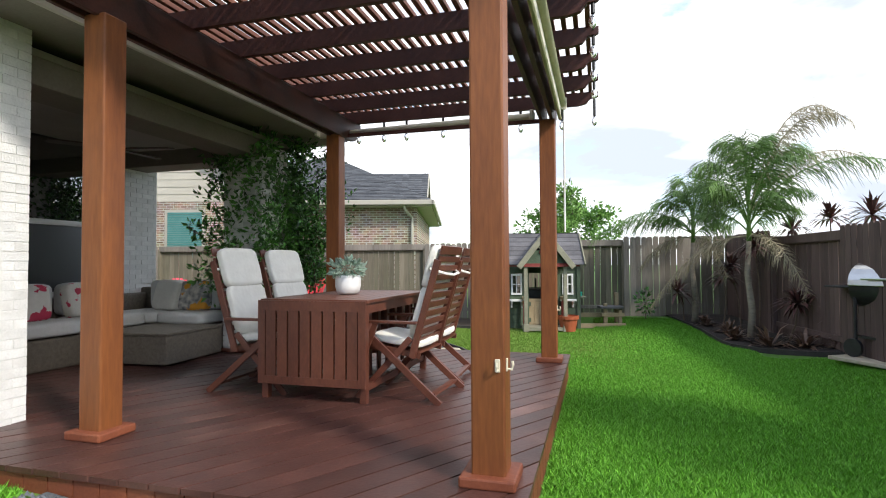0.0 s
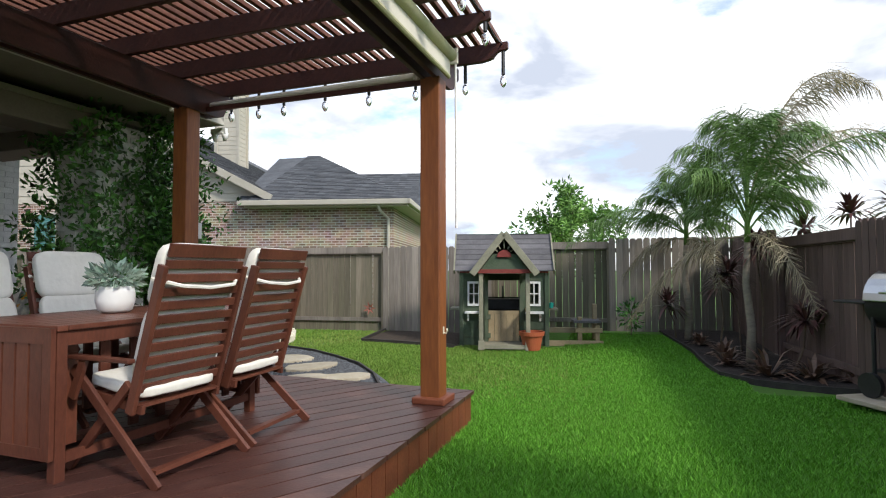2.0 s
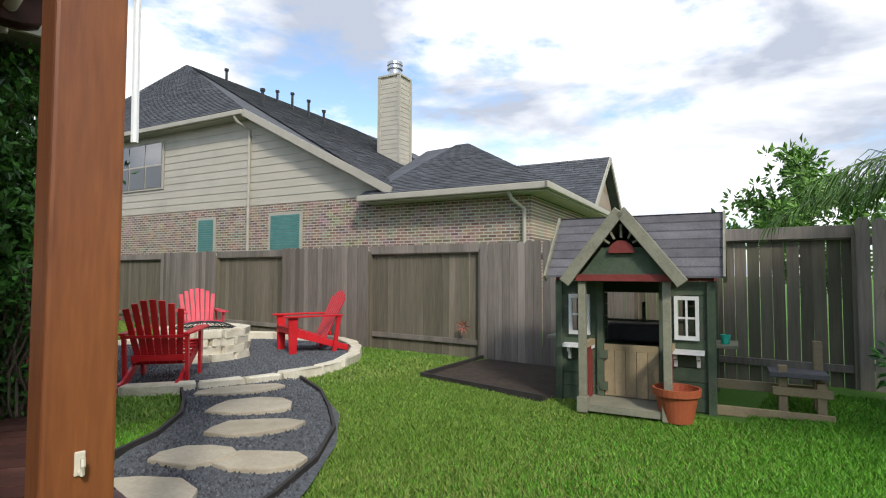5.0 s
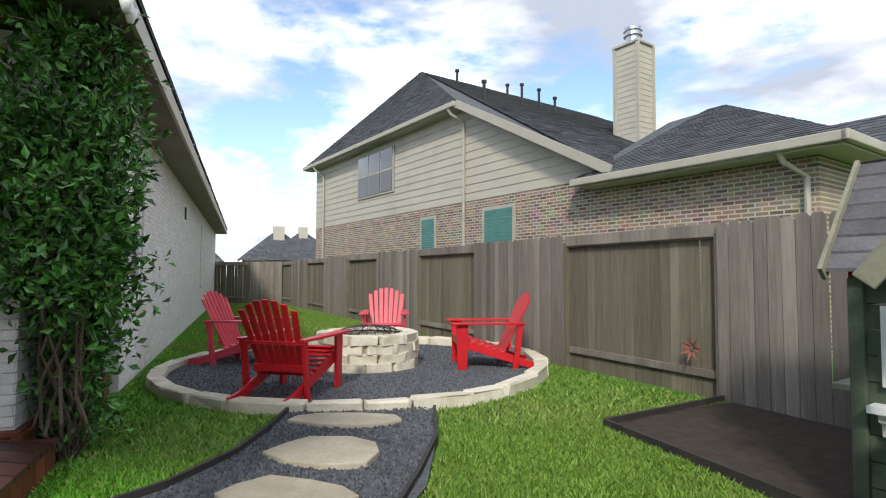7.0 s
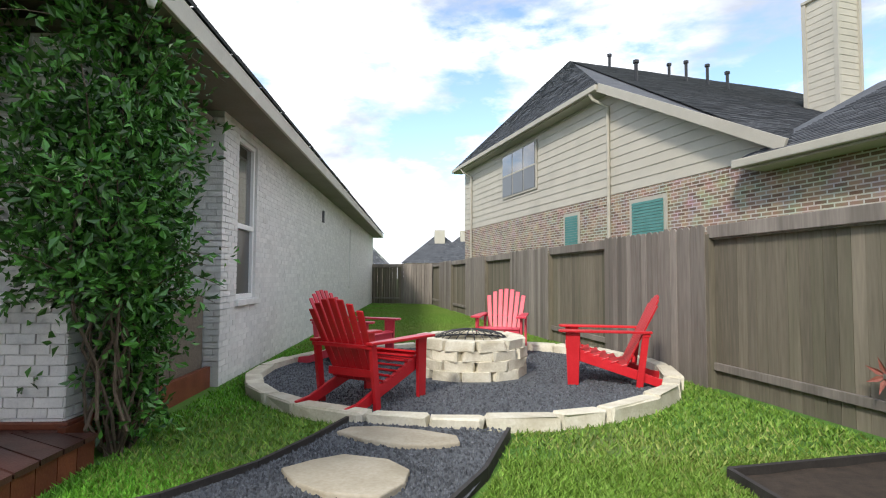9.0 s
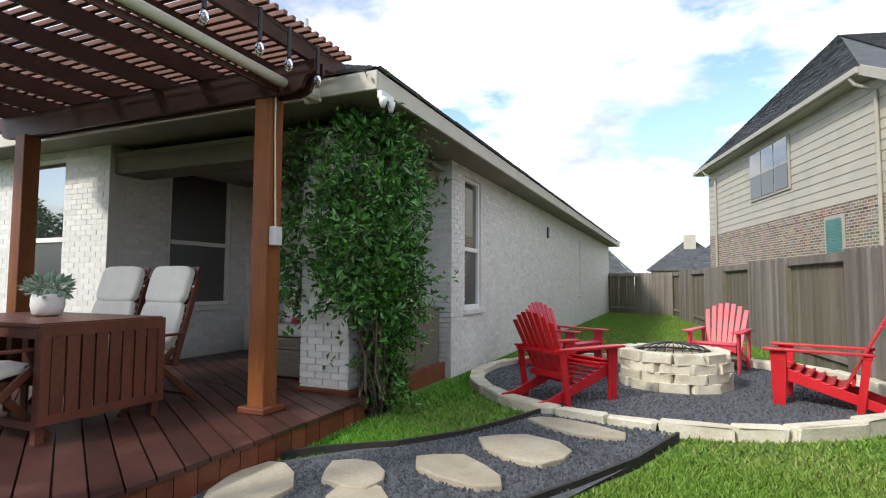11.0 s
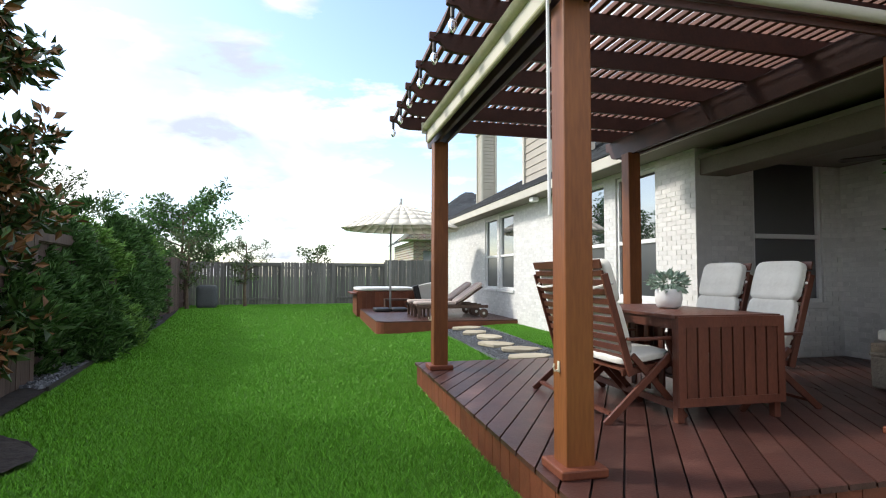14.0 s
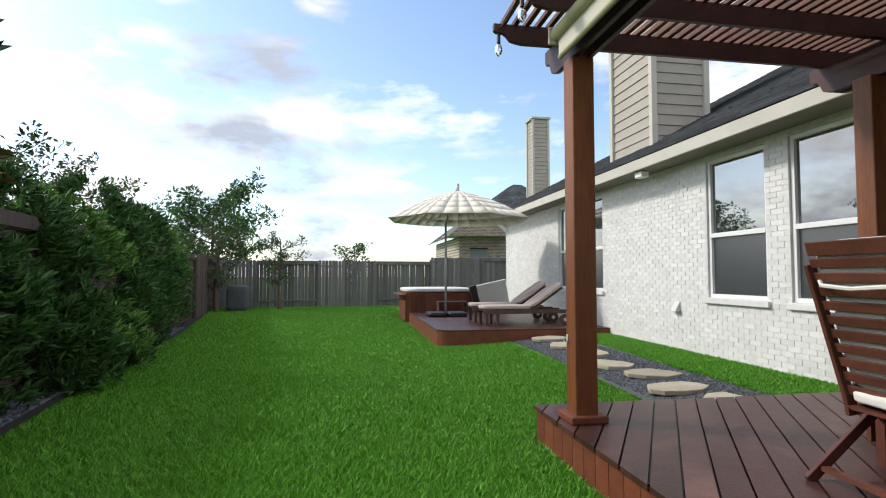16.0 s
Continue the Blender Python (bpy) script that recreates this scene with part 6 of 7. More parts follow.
part("centre", Build().lathe([(0.03, -0.02), (0.03, 0.02)], 10), M_steel, star)

# ---- planting beds ----
bedr = [(1.25, 14.3), (1.35, 13.6), (1.75, 12.2), (1.85, 11.3), (1.95, 10.6), (2.3, 10.15), (2.9, 9.8), (3.6, 9.3), (4.3, 8.9), (4.2, 10.4), (2.9, 14.5)]
def bed(name, label, outline, mat, dz=0.03):
    bm = bmesh.new()
    vs = [bm.verts.new((x * U, y * U, (float(G(x, y)) + dz) * U)) for x, y in outline]
    f = bm.faces.new(vs)
    bmesh.ops.triangulate(bm, faces=[f])
    bmesh.ops.subdivide_edges(bm, edges=bm.edges[:], cuts=5, use_grid_fill=True)
    bmesh.ops.triangulate(bm, faces=bm.faces[:])
    for v in bm.verts:
        v.co.z = (float(G(v.co.x / U, v.co.y / U)) + dz) * U + R.uniform(0, 0.012)
    bmesh.ops.recalc_face_normals(bm, faces=bm.faces[:])
    me = bpy.data.meshes.new(name)
    bm.to_mesh(me)
    bm.free()
    me.materials.append(mat)
    return tagged(new(name, me), label, "bed", kind="structure")


bed("dirt_bed", "bare brown soil bed beside the fence", dbed, M_soil, 0.025)
M_mulch = material("black_mulch", (0.018, 0.014, 0.012), (0.05, 0.04, 0.034), 0.95, 14, 1.0, 80)
bed("mulch_bed", "black mulch planting bed along the fence", bedr, M_mulch, 0.05)
bedl = [(3.95, 5.2), (3.6, 4.2), (3.75, 2.6), (3.95, 0.9), (4.2, -1.0), (4.5, -3.2), (4.6, -5.0), (4.85, -6.9), (5.4, -10.5), (6.2, -14.9), (6.6, -15.5), (6.0, -10), (5.6, -5), (5.0, 1), (4.6, 5.2)]
bed("rock_bed", "planting bed with dark river pebbles along the fence", bedl, M_mulch, 0.04)
bed("mulch_patch", "round mulch patch cut into the lawn", [(3.45 + 0.6 * math.cos(k_ * math.tau / 14), 5.0 + 0.6 * math.sin(k_ * math.tau / 14)) for k_ in range(14)], M_mulch, 0.045)
peb = Build()
pr = random.Random(21)
M_river = material("dark_river_pebble", (0.06, 0.065, 0.075), (0.17, 0.18, 0.20), 0.5, 9, 0.1, 60, vary=0.4, island=True)
edge_l = [Vector(p) for p in ((3.75, 2.6), (3.95, 0.9), (4.2, -1.0), (4.5, -3.2), (4.6, -5.0), (4.85, -6.9))]
for i in range(1500):
    k_ = pr.randrange(5)
    p = edge_l[k_].lerp(edge_l[k_ + 1], pr.random())
    x, y = p.x + 0.05 + pr.random() ** 1.3 * 0.45, p.y
    s_ = pr.uniform(0.03, 0.06)
    zz = float(G(x, y)) + 0.05
    an = pr.uniform(0, 3)
    ca, sa = math.cos(an), math.sin(an)
    pts = [(x + (ca * a_ - sa * b_ * 0.6) * s_, y + (sa * a_ + ca * b_ * 0.6) * s_, zz + c_ * s_) for a_, b_, c_ in ((1, 0, 0), (0.5, 0.85, 0), (-0.5, 0.85, 0), (-1, 0, 0), (-0.5, -0.85, 0), (0.5, -0.85, 0), (0.5, 0.1, 0.55), (-0.3, 0.4, 0.55), (-0.35, -0.3, 0.55))]
    peb.add(pts, [(0, 1, 6), (1, 2, 7, 6), (2, 3, 7), (3, 4, 8, 7), (4, 5, 8), (5, 0, 6, 8), (6, 7, 8)])
tagged(part("river_pebbles", peb, M_river), "dark blue-grey river pebbles edging the bed", "pebbles", kind="stuff")
for nm, pts in (("bed_edging_east", edge_l), ("bed_edging_north", [Vector(p) for p in bedr[1:9]])):
    eb = Build()
    for p, q in zip(pts, pts[1:]):
        eb.bar((p.x, p.y, float(G(p.x, p.y)) + 0.03), (q.x, q.y, float(G(q.x, q.y)) + 0.03), 0.03, 0.1)
    tagged(part(nm, eb, M_edge), "black plastic edging between lawn and bed", "edging", kind="structure")

# ---- palm ----
M_frond = material("palm_leaflet", (0.07, 0.15, 0.03), (0.15, 0.26, 0.06), 0.5, 2, 0, 20, vary=0.4, island=True)
M_dry = material("dry_palm_leaflet", (0.20, 0.17, 0.10), (0.33, 0.28, 0.18), 0.7, 2, 0, 20, vary=0.3, island=True)
M_trunk = material("pale_palm_trunk", (0.19, 0.16, 0.12), (0.30, 0.26, 0.20), 0.9, 8, 0.5, 50, (1, 1, 3))
plr = random.Random(8)


def frond(parent, base, az, rise, length, dry=False, leaflet=0.5):
    """An arching feather leaf with hanging leaflets."""
    d = Vector((math.cos(az), math.sin(az), 0))
    pts = []
    for i in range(13):
        t = i / 12
        pts.append(Vector(base) + d * length * (t * math.cos(rise) + 0.12 * t * t) + Vector((0, 0, length * (math.sin(rise) * t - 0.58 * t ** 2.4 * (1.0 if not dry or rise > 0.6 else 1.5)))))
    st_ = part("frond_stem", Build().tube(pts, 0.018, 0.004, n=5), M_dry if dry else M_frond, parent)
    lf = Build()
    side = Vector((-d.y, d.x, 0))
    for i in range(2, 12):
        for k_ in range(9):
            t = (i + k_ / 9)
            p = pts[i].lerp(pts[min(12, i + 1)], k_ / 9)
            tang = (pts[min(12, i + 1)] - pts[i]).normalized()
            for s_ in (-1, 1):
                L = leaflet * math.sin(min(1, t / 12 + 0.12) * 2.7) * plr.uniform(0.7, 1.2) + 0.08
                o = side * s_ * plr.uniform(0.25, 0.8) + tang * plr.uniform(0.3, 0.8) + Vector((0, 0, plr.uniform(-0.8, 0.2)))
                o.normalize()
                m_ = p + o * L * 0.5
                e_ = m_ + (o + Vector((0, 0, -0.9))).normalized() * L * 0.6
                w = tang * 0.0065
                lf.add([p - w, p + w, m_ + w, m_ - w, e_], [(0, 1, 2, 3), (3, 2, 4)])
    part("leaf_blade", lf, M_dry if dry else M_frond, st_)


def palm(x, y, h, n_, label, length, dries):
    p = thing("palm_tree", label, "palm tree", at(x, y, float(G(x, y))))
    part("trunk", Build().tube([(0, 0, -0.05), (0.03, 0, h * 0.3), (-0.03, 0.04, h * 0.65), (0, 0, h)], 0.075, 0.045, n=12), M_trunk, p, smooth=True)
    part("crownshaft", Build().tube([(0, 0, h - 0.05), (0, 0, h + 0.35), (0.02, 0, h + 0.75)], 0.05, 0.02, n=10), M_frond, p, smooth=True)
    for i in range(n_):
        k_ = i / n_
        frond(p, (0, 0, h + 0.1 + 0.6 * k_), i * 2.4 + plr.uniform(-0.3, 0.3), 0.95 + 0.58 * k_ + plr.uniform(-0.12, 0.1), length * (0.5 + 0.55 * k_) * plr.uniform(0.85, 1.15), leaflet=0.46)
    for i in range(dries):
        frond(p, (0, 0, h + 0.05), i * 2.1 + 0.9, plr.uniform(-0.1, 0.35), length * plr.uniform(0.4, 0.55), True, 0.4)
    return p


palm(2.5, 11.6, 1.95, 21, "feathery green palm with arching fronds in the bed", 3.1, 4)
palm(1.75, 13.1, 1.85, 12, "slimmer palm with drooping fronds by the fence", 2.1, 3)
crown, slim_crown = bpy.data.objects["palm_tree"], bpy.data.objects["palm_tree.001"]
for az_, ri_, le_, dry_ in ((0.1, 1.34, 4.7, True), (-0.25, 1.3, 4.2, True), (0.25, 0.98, 3.7, True), (-0.5, 0.85, 3.2, False), (0.6, 1.2, 3.6, False)):
    frond(crown, (0, 0, 2.4), az_, ri_, le_, dry_, leaflet=0.55)
for az_, ri_, le_ in ((3.0, 0.55, 2.3), (3.4, 0.75, 2.0)):
    frond(slim_crown, (0, 0, 2.0), az_, ri_, le_, leaflet=0.5)

# ---- dracaena and bromeliads in the mulch bed ----
M_drac = material("maroon_strap_leaf", (0.06, 0.024, 0.025), (0.12, 0.05, 0.043), 0.45, 5, 0, 30, vary=0.4, island=True)
M_brom = material("bronze_bromeliad", (0.10, 0.06, 0.04), (0.20, 0.12, 0.08), 0.4, 5, 0, 30, vary=0.4, island=True)


def rosette(b, c, n_, L, w, rise=(0.1, 1.3)):
    for i in range(n_):
        a_ = plr.uniform(0, math.tau)
        e = plr.uniform(*rise)
        d = Vector((math.cos(a_) * math.cos(e), math.sin(a_) * math.cos(e), math.sin(e)))
        s_ = Vector((-math.sin(a_), math.cos(a_), 0)) * w
        l_ = L * plr.uniform(0.7, 1.15)
        p = Vector(c)
        m_ = p + d * l_ * 0.55
        t = p + d * l_ + Vector((0, 0, -l_ * 0.25))
        b.add([p - s_ * 0.5, p + s_ * 0.5, m_ + s_, m_ - s_, t], [(0, 1, 2, 3), (3, 2, 4)])


for x, y, h in ((3.3, 11.9, 2.05), (3.65, 11.2, 2.2), (3.0, 12.3, 1.7), (2.9, 10.9, 0.75), (3.35, 10.7, 0.85), (1.55, 13.2, 0.65), (3.2, 12.7, 1.4), (3.5, 10.5, 0.6), (2.5, 12.3, 1.3), (2.2, 12.5, 1.1), (4.0, 10.3, 2.1), (2.75, 12.0, 1.75)):
    dq = thing("dracaena_plant", "thin-stemmed plant with a maroon strap-leaf head", "plant", at(x, y, float(G(x, y)) + 0.03), group="maroon plants in the bed")
    top = Vector((plr.uniform(-0.2, 0.2), plr.uniform(-0.2, 0.2), h))
    part("stem", Build().tube([(0, 0, -0.03), top * 0.5 + Vector((0.05, 0, 0)), top], 0.018, 0.012, n=6), M_wood, dq)
    rb = Build()
    rosette(rb, top, 64, 0.48, 0.025, (-0.5, 1.4))
    part("leaf_head", rb, M_drac, dq)
for x, y, s_ in ((2.55, 10.6, 0.6), (3.0, 10.35, 0.45), (2.15, 11.3, 0.4), (3.4, 10.0, 0.35), (2.2, 12.0, 0.4), (1.9, 12.7, 0.35)):
    br = thing("bromeliad", "bronze spiky bromeliad in black mulch", "plant", at(x, y, float(G(x, y)) + 0.04), group="bromeliads")
    rb = Build()
    rosette(rb, (0, 0, 0), 40, s_, 0.03, (0.1, 1.35))
    part("leaves", rb, M_brom, br)
sh = thing("young_citrus", "small young green shrub by the fence", "shrub", at(0.75, 13.4, float(G(0.75, 13.4))))
part("stem", Build().tube([(0, 0, -0.02), (0.02, 0, 0.5)], 0.012, 0.006, n=5), M_wood, sh)
sb = Build()
leaves(sb, (0, 0, 0.42), 150, (0.2, 0.2, 0.3), 0.1, plr)
part("foliage", sb, M_leaf, sh)


# ---- trees and bushes along the east bed ----
M_conifer = material("soft_conifer_green", (0.04, 0.105, 0.028), (0.10, 0.20, 0.052), 0.7, 2, 0, 12, vary=0.5, island=True)
M_lime_l = material("light_green_needles", (0.10, 0.22, 0.04), (0.18, 0.32, 0.07), 0.7, 2, 0, 12, vary=0.4, island=True)
M_olive = material("olive_tree_leaf", (0.05, 0.085, 0.03), (0.11, 0.15, 0.055), 0.6, 2, 0, 12, vary=0.5, island=True)
M_magn = material("magnolia_leaf", (0.025, 0.06, 0.018), (0.065, 0.11, 0.03), 0.3, 3, 0, 12, vary=0.5, island=True)
M_magb = material("bronze_leaf_underside", (0.16, 0.075, 0.03), (0.26, 0.13, 0.055), 0.6, 3, 0, 12, vary=0.4, island=True)
br_ = random.Random(33)


def needle_bush(x, y, r, h, mat, label, n_=900):
    t = thing("evergreen_bush", label, "bush", at(x, y, float(G(x, y))), group="evergreen bushes along the fence")
    part("trunk", Build().tube([(0, 0, -0.05), (0.03, 0.02, h * 0.5), (0, 0, h * 0.85)], 0.05, 0.012, n=7), M_wood, t)
    b = Build()
    lobes = [(br_.uniform(0, math.tau), br_.uniform(0.1, 0.95), br_.uniform(0.5, 1.1)) for k_ in range(16)]
    for i in range(n_):
        a_, f, k_ = lobes[br_.randrange(16)]
        a_ += br_.gauss(0, 0.35)
        f = min(0.99, max(0.03, f + br_.gauss(0, 0.09)))
        rad = r * k_ * (1 - f ** 2.6) ** 0.6 * br_.uniform(0.6, 1.05) + 0.04
        c = Vector((math.cos(a_) * rad, math.sin(a_) * rad, 0.05 + f * h))
        d = Vector((math.cos(a_), math.sin(a_), br_.uniform(0.3, 1.4))).normalized()
        for k2 in range(14):
            dd = (d + Vector((br_.gauss(0, 0.6), br_.gauss(0, 0.6), br_.gauss(0, 0.5)))).normalized()
            leaf_at(b, c + Vector((br_.gauss(0, 0.03), br_.gauss(0, 0.03), br_.gauss(0, 0.03))), dd, br_.uniform(0.09, 0.19), br_, 0.2)
    part("foliage", b, mat, t)


def leafy_tree(name, label, x, y, h, spread, base, mat, leaf, n_limb, per, z0=0.0, extra=None, mats2=None):
    t = thing(name, label, "tree", at(x, y, z0))
    part("trunk", Build().tube([(0, 0, -0.1), (0.04, 0.02, h * 0.3), (-0.03, 0.03, h * 0.6), (0, 0, h * 0.9)], 0.02 * h + 0.02, 0.015, n=8), M_wood, t)
    lf, l2 = Build(), Build()
    for i in range(n_limb):
        f = base + (0.95 - base) * (i + br_.random()) / n_limb
        a_ = i * 2.4 + br_.uniform(-0.4, 0.4)
        L = spread * (0.45 + 0.75 * math.sin((f - base) / (1 - base) * 2.6 + 0.35)) * br_.uniform(0.7, 1.1)
        p0 = Vector((0, 0, f * h * 0.92))
        p1 = p0 + Vector((math.cos(a_) * L, math.sin(a_) * L, L * br_.uniform(0.25, 0.7)))
        pm_ = p0.lerp(p1, 0.5) + Vector((0, 0, -0.05 * L))
        part("limb", Build().tube([p0, pm_, p1], 0.006 * h + 0.008, 0.005, n=5), M_wood, t)
        for j in range(per):
            u_ = 0.25 + 0.8 * br_.random()
            c = p0.lerp(p1, u_) + Vector((br_.gauss(0, 0.2), br_.gauss(0, 0.2), br_.gauss(0, 0.17))) * spread * 0.5
            for k2 in range(10):
                d = Vector((br_.gauss(0, 1), br_.gauss(0, 1), br_.gauss(0.2, 0.8))).normalized()
                leaf_at(l2 if mats2 and br_.random() < 0.35 else lf, c + d * leaf * 0.6, d, leaf * br_.uniform(0.7, 1.3), br_, 0.42)
    cr = part("crown", lf, mat, t)
    if mats2:
        part("bronze_leaves", l2, mats2, t, "bronze leaf undersides")
    return t


for x, y, r, h, m_ in ((4.75, 1.6, 0.75, 1.9, M_conifer), (4.7, 0.3, 0.75, 2.15, M_conifer), (4.85, -1.0, 0.8, 2.1, M_lime_l), (4.95, -2.3, 0.75, 2.5, M_conifer), (5.05, -3.5, 0.7, 1.9, M_conifer), (5.15, -4.7, 0.75, 2.35, M_conifer), (5.3, -6.0, 0.7, 2.2, M_lime_l), (4.35, 0.1, 0.5, 0.9, M_conifer), (4.5, -1.6, 0.45, 0.8, M_conifer), (4.45, 2.75, 0.65, 1.75, M_conifer), (5.5, -7.3, 0.7, 1.9, M_conifer)):
    needle_bush(x + 0.1, y, r * 1.3, h * 1.12, m_, "dense dark green evergreen bush in the bed" if m_ is M_conifer else "light green feathery evergreen bush in the bed")
leafy_tree("magnolia_tree", "magnolia with dark glossy and bronze leaves", 4.5, 3.3, 4.8, 0.85, 0.06, M_magn, 0.18, 32, 22, mats2=M_magb)
leafy_tree("garden_tree", "broad green tree beyond the garden fence", 7.8, -3.5, 4.0, 1.6, 0.3, M_olive, 0.13, 15, 26)
leafy_tree("garden_tree", "loose olive tree beyond the garden fence", 8.2, -7.5, 4.2, 1.7, 0.3, M_olive, 0.13, 15, 26)
leafy_tree("garden_tree", "dense dark green tree beyond the fence corner", 6.9, -18.0, 5.2, 2.2, 0.25, M_conifer, 0.2, 18, 36)
leafy_tree("crape_myrtle", "slender crape myrtle before the far fence", 3.6, -14.6, 3.2, 0.8, 0.35, M_olive, 0.1, 12, 14)
leafy_tree("crape_myrtle", "multi-stemmed crape myrtle in the far corner", 5.6, -13.2, 3.3, 0.95, 0.3, M_olive, 0.1, 14, 18)
leafy_tree("far_tree", "rounded light green tree behind the back fence", -1.4, 22.5, 4.0, 1.7, 0.3, M_lime_l, 0.2, 16, 36)
leafy_tree("far_tree", "small distant tree beyond the fence", 0.6, -30, 3.8, 1.2, 0.3, M_olive, 0.2, 10, 10)
util = thing("storage_bin", "small dark blue-grey bin before the far fence", "bin", at(5.0, -13.9, 0.15))
part("body", Build().pad(-0.4, -0.25, 0, 0.4, 0.25, 0.95), M_gravel, util, smooth=True)

# ---- grill ----
gr = thing("charcoal_grill", "black kettle barrel grill with silver lid", "grill", at(3.65, 8.7, float(G(3.65, 8.7)) + 0.04, -60))
part("slab", Build().box(-0.7, -0.5, -0.04, 0.7, 0.5, 0.01), M_flag, gr, "pale concrete slab", bevel=0.01)
part("firebox", Build().tube([(-0.55, 0, 0.98), (0.55, 0, 0.98)], 0.27, n=20), M_black, gr, smooth=True)
part("lid", Build().prism([(0.30 * math.cos(k_ * math.pi / 12), 0.33 * math.sin(k_ * math.pi / 12)) for k_ in range(13)], 1.1, Matrix.Translation((0.55, 0, 1.02)) @ Matrix.Rotation(math.pi / 2, 4, "Z")), M_steel, gr, "silver lid", bevel=0.01)
part("lid_handle", Build().tube([(-0.3, -0.36, 1.12), (0.3, -0.36, 1.12)], 0.016), M_steel, gr)
part("side_shelf", Build().box(-0.95, -0.25, 0.98, -0.56, 0.25, 1.01), M_black, gr, bevel=0.01)
for x in (-0.5, 0.5):
    for y in (-0.22, 0.22):
        part("leg", Build().tube([(x, y, 0.0 if x > 0 else 0.12), (x, y, 0.85)], 0.022), M_black, gr)
for y in (-0.27, 0.27):
    part("wheel", Build().tube([(-0.5, y - 0.025, 0.14), (-0.5, y + 0.025, 0.14)], 0.13, n=18), M_black, gr)
part("lower_shelf", Build().box(-0.5, -0.22, 0.28, 0.5, 0.22, 0.31), M_black, gr)

# ---- string lights on the pergola ----
M_bulb = glassy("clear_bulb_glass", (0.95, 0.95, 0.93), 0.03)
sl_ = thing("string_lights", "black string lights with clear bulbs along the pergola", "string lights", at(0, 0, 0))
wire = [(-0.33, 2.5 + 0.167 * k_, RT - 0.03 - 0.05 * abs(math.sin(k_ * math.pi / 4))) for k_ in range(29)] + [(-0.35 - 0.13 * k_, 7.33, RT - 0.05 - 0.06 * abs(math.sin(k_ * math.pi / 4))) for k_ in range(1, 28)]
part("wire", Build().tube(wire, 0.007, n=5), M_black, sl_)
spots_ = [(-0.33, 2.55 + 0.668 * k_) for k_ in range(8)] + [(-0.75, 7.33), (-1.3, 7.33), (-1.85, 7.33), (-2.4, 7.33), (-2.95, 7.33), (-3.3, 7.33), (-3.7, 7.33)]
for x, y in spots_:
    hang = RT - 0.15 if y > 7 else RT
    sk = part("socket", Build().tube([(x, y, RT - 0.05), (x, y, hang - 0.17)], 0.018, n=8), M_black, sl_)
    part("bulb", Build().lathe([(0.014, -0.17), (0.034, -0.21), (0.036, -0.245), (0.022, -0.28), (0.006, -0.295)], 12, (x, y, hang)), M_bulb, sk, "clear glass bulb", smooth=True)

# ---- small fittings ----
M_cream = material("cream_plastic", (0.66, 0.60, 0.45), (0.72, 0.66, 0.52), 0.5, 5, 0, 40)
for x, y, rz_ in ((POSTS[0][0] + 0.055, POSTS[0][1] - PW, 0), (POSTS[0][0] + PW, POSTS[0][1] - 0.055, 90), (POSTS[1][0] + PW, POSTS[1][1], 90), (POSTS[3][0] - PW, POSTS[3][1], -90)):
    cl = thing("rope_cleat", "small cream plastic cord hook on a post", "hook", at(x, y, 0.96, rz_) @ Matrix.Scale(0.7, 4), group="cord hooks")
    part("plate", Build().box(-0.02, -0.012, -0.05, 0.02, 0, 0.05), M_cream, cl, bevel=0.005)
    part("hook", Build().tube([(0, -0.01, -0.03), (0, -0.045, -0.035), (0, -0.055, 0.0), (0, -0.05, 0.03)], 0.01, n=6), M_cream, cl)
jb = thing("junction_box", "grey weatherproof outlet box with cable on a post", "outlet", at(POSTS[2][0] + 0.02, POSTS[2][1] + PW, 1.95))
part("box", Build().box(-0.055, 0, -0.09, 0.055, 0.07, 0.09), M_grey, jb, bevel=0.012)
part("cable", Build().tube([(0, 0.03, 0.09), (0.0, 0.015, 0.5), (0.02, 0.015, 1.0), (0.03, 0.02, 1.35)], 0.009, n=6), M_cream, jb)
fl = thing("flood_light", "white twin security light under the eave corner", "lamp", at(RX - 0.1, RY + 0.03, EAVE - 0.1))
for s_ in (-1, 1):
    part("lamp_head", Build().lathe([(0.02, 0), (0.035, 0.05), (0.045, 0.1), (0.03, 0.1)], 14, (s_ * 0.08, 0.04, -0.14)), M_white, fl, smooth=True)
part("bracket", Build().box(-0.12, 0, -0.05, 0.12, 0.05, 0.02), M_white, fl)
fl2 = thing("flood_light", "white security light under the long eave", "lamp", at(RX - 0.12, -1.9, EAVE - 0.06))
part("lamp_head", Build().box(-0.1, -0.12, -0.12, 0.06, 0.12, -0.01), M_white, fl2, bevel=0.02)
vt = thing("wall_vent", "small grey vent hood on the white wall", "vent", at(WX + 0.012, -1.5, 0.95))
part("hood", Build().prism([(0, -0.09), (0.1, -0.09), (0.0, 0.09)], 0.16), M_grey, vt, bevel=0.008)
sv = thing("wall_vent", "small dark wall vent on the side wall", "vent", at(-13.9, WY + 0.012, 2.85))
part("plate", Build().box(-0.08, 0, -0.14, 0.08, 0.03, 0.14), M_black, sv)
for x, y, h in ((-7.0, 4.6, 0.7), (-9.5, 4.0, 0.5), (-13, 3.0, 0.5)):
    zz = rz0 + (RY - y) * sl
    vp = thing("roof_vent_pipe", "grey vent pipe rising from the shingles", "vent pipe", at(x, y, zz))
    part("pipe", Build().tube([(0, 0, -0.2), (0, 0, h)], 0.05), M_grey, vp)

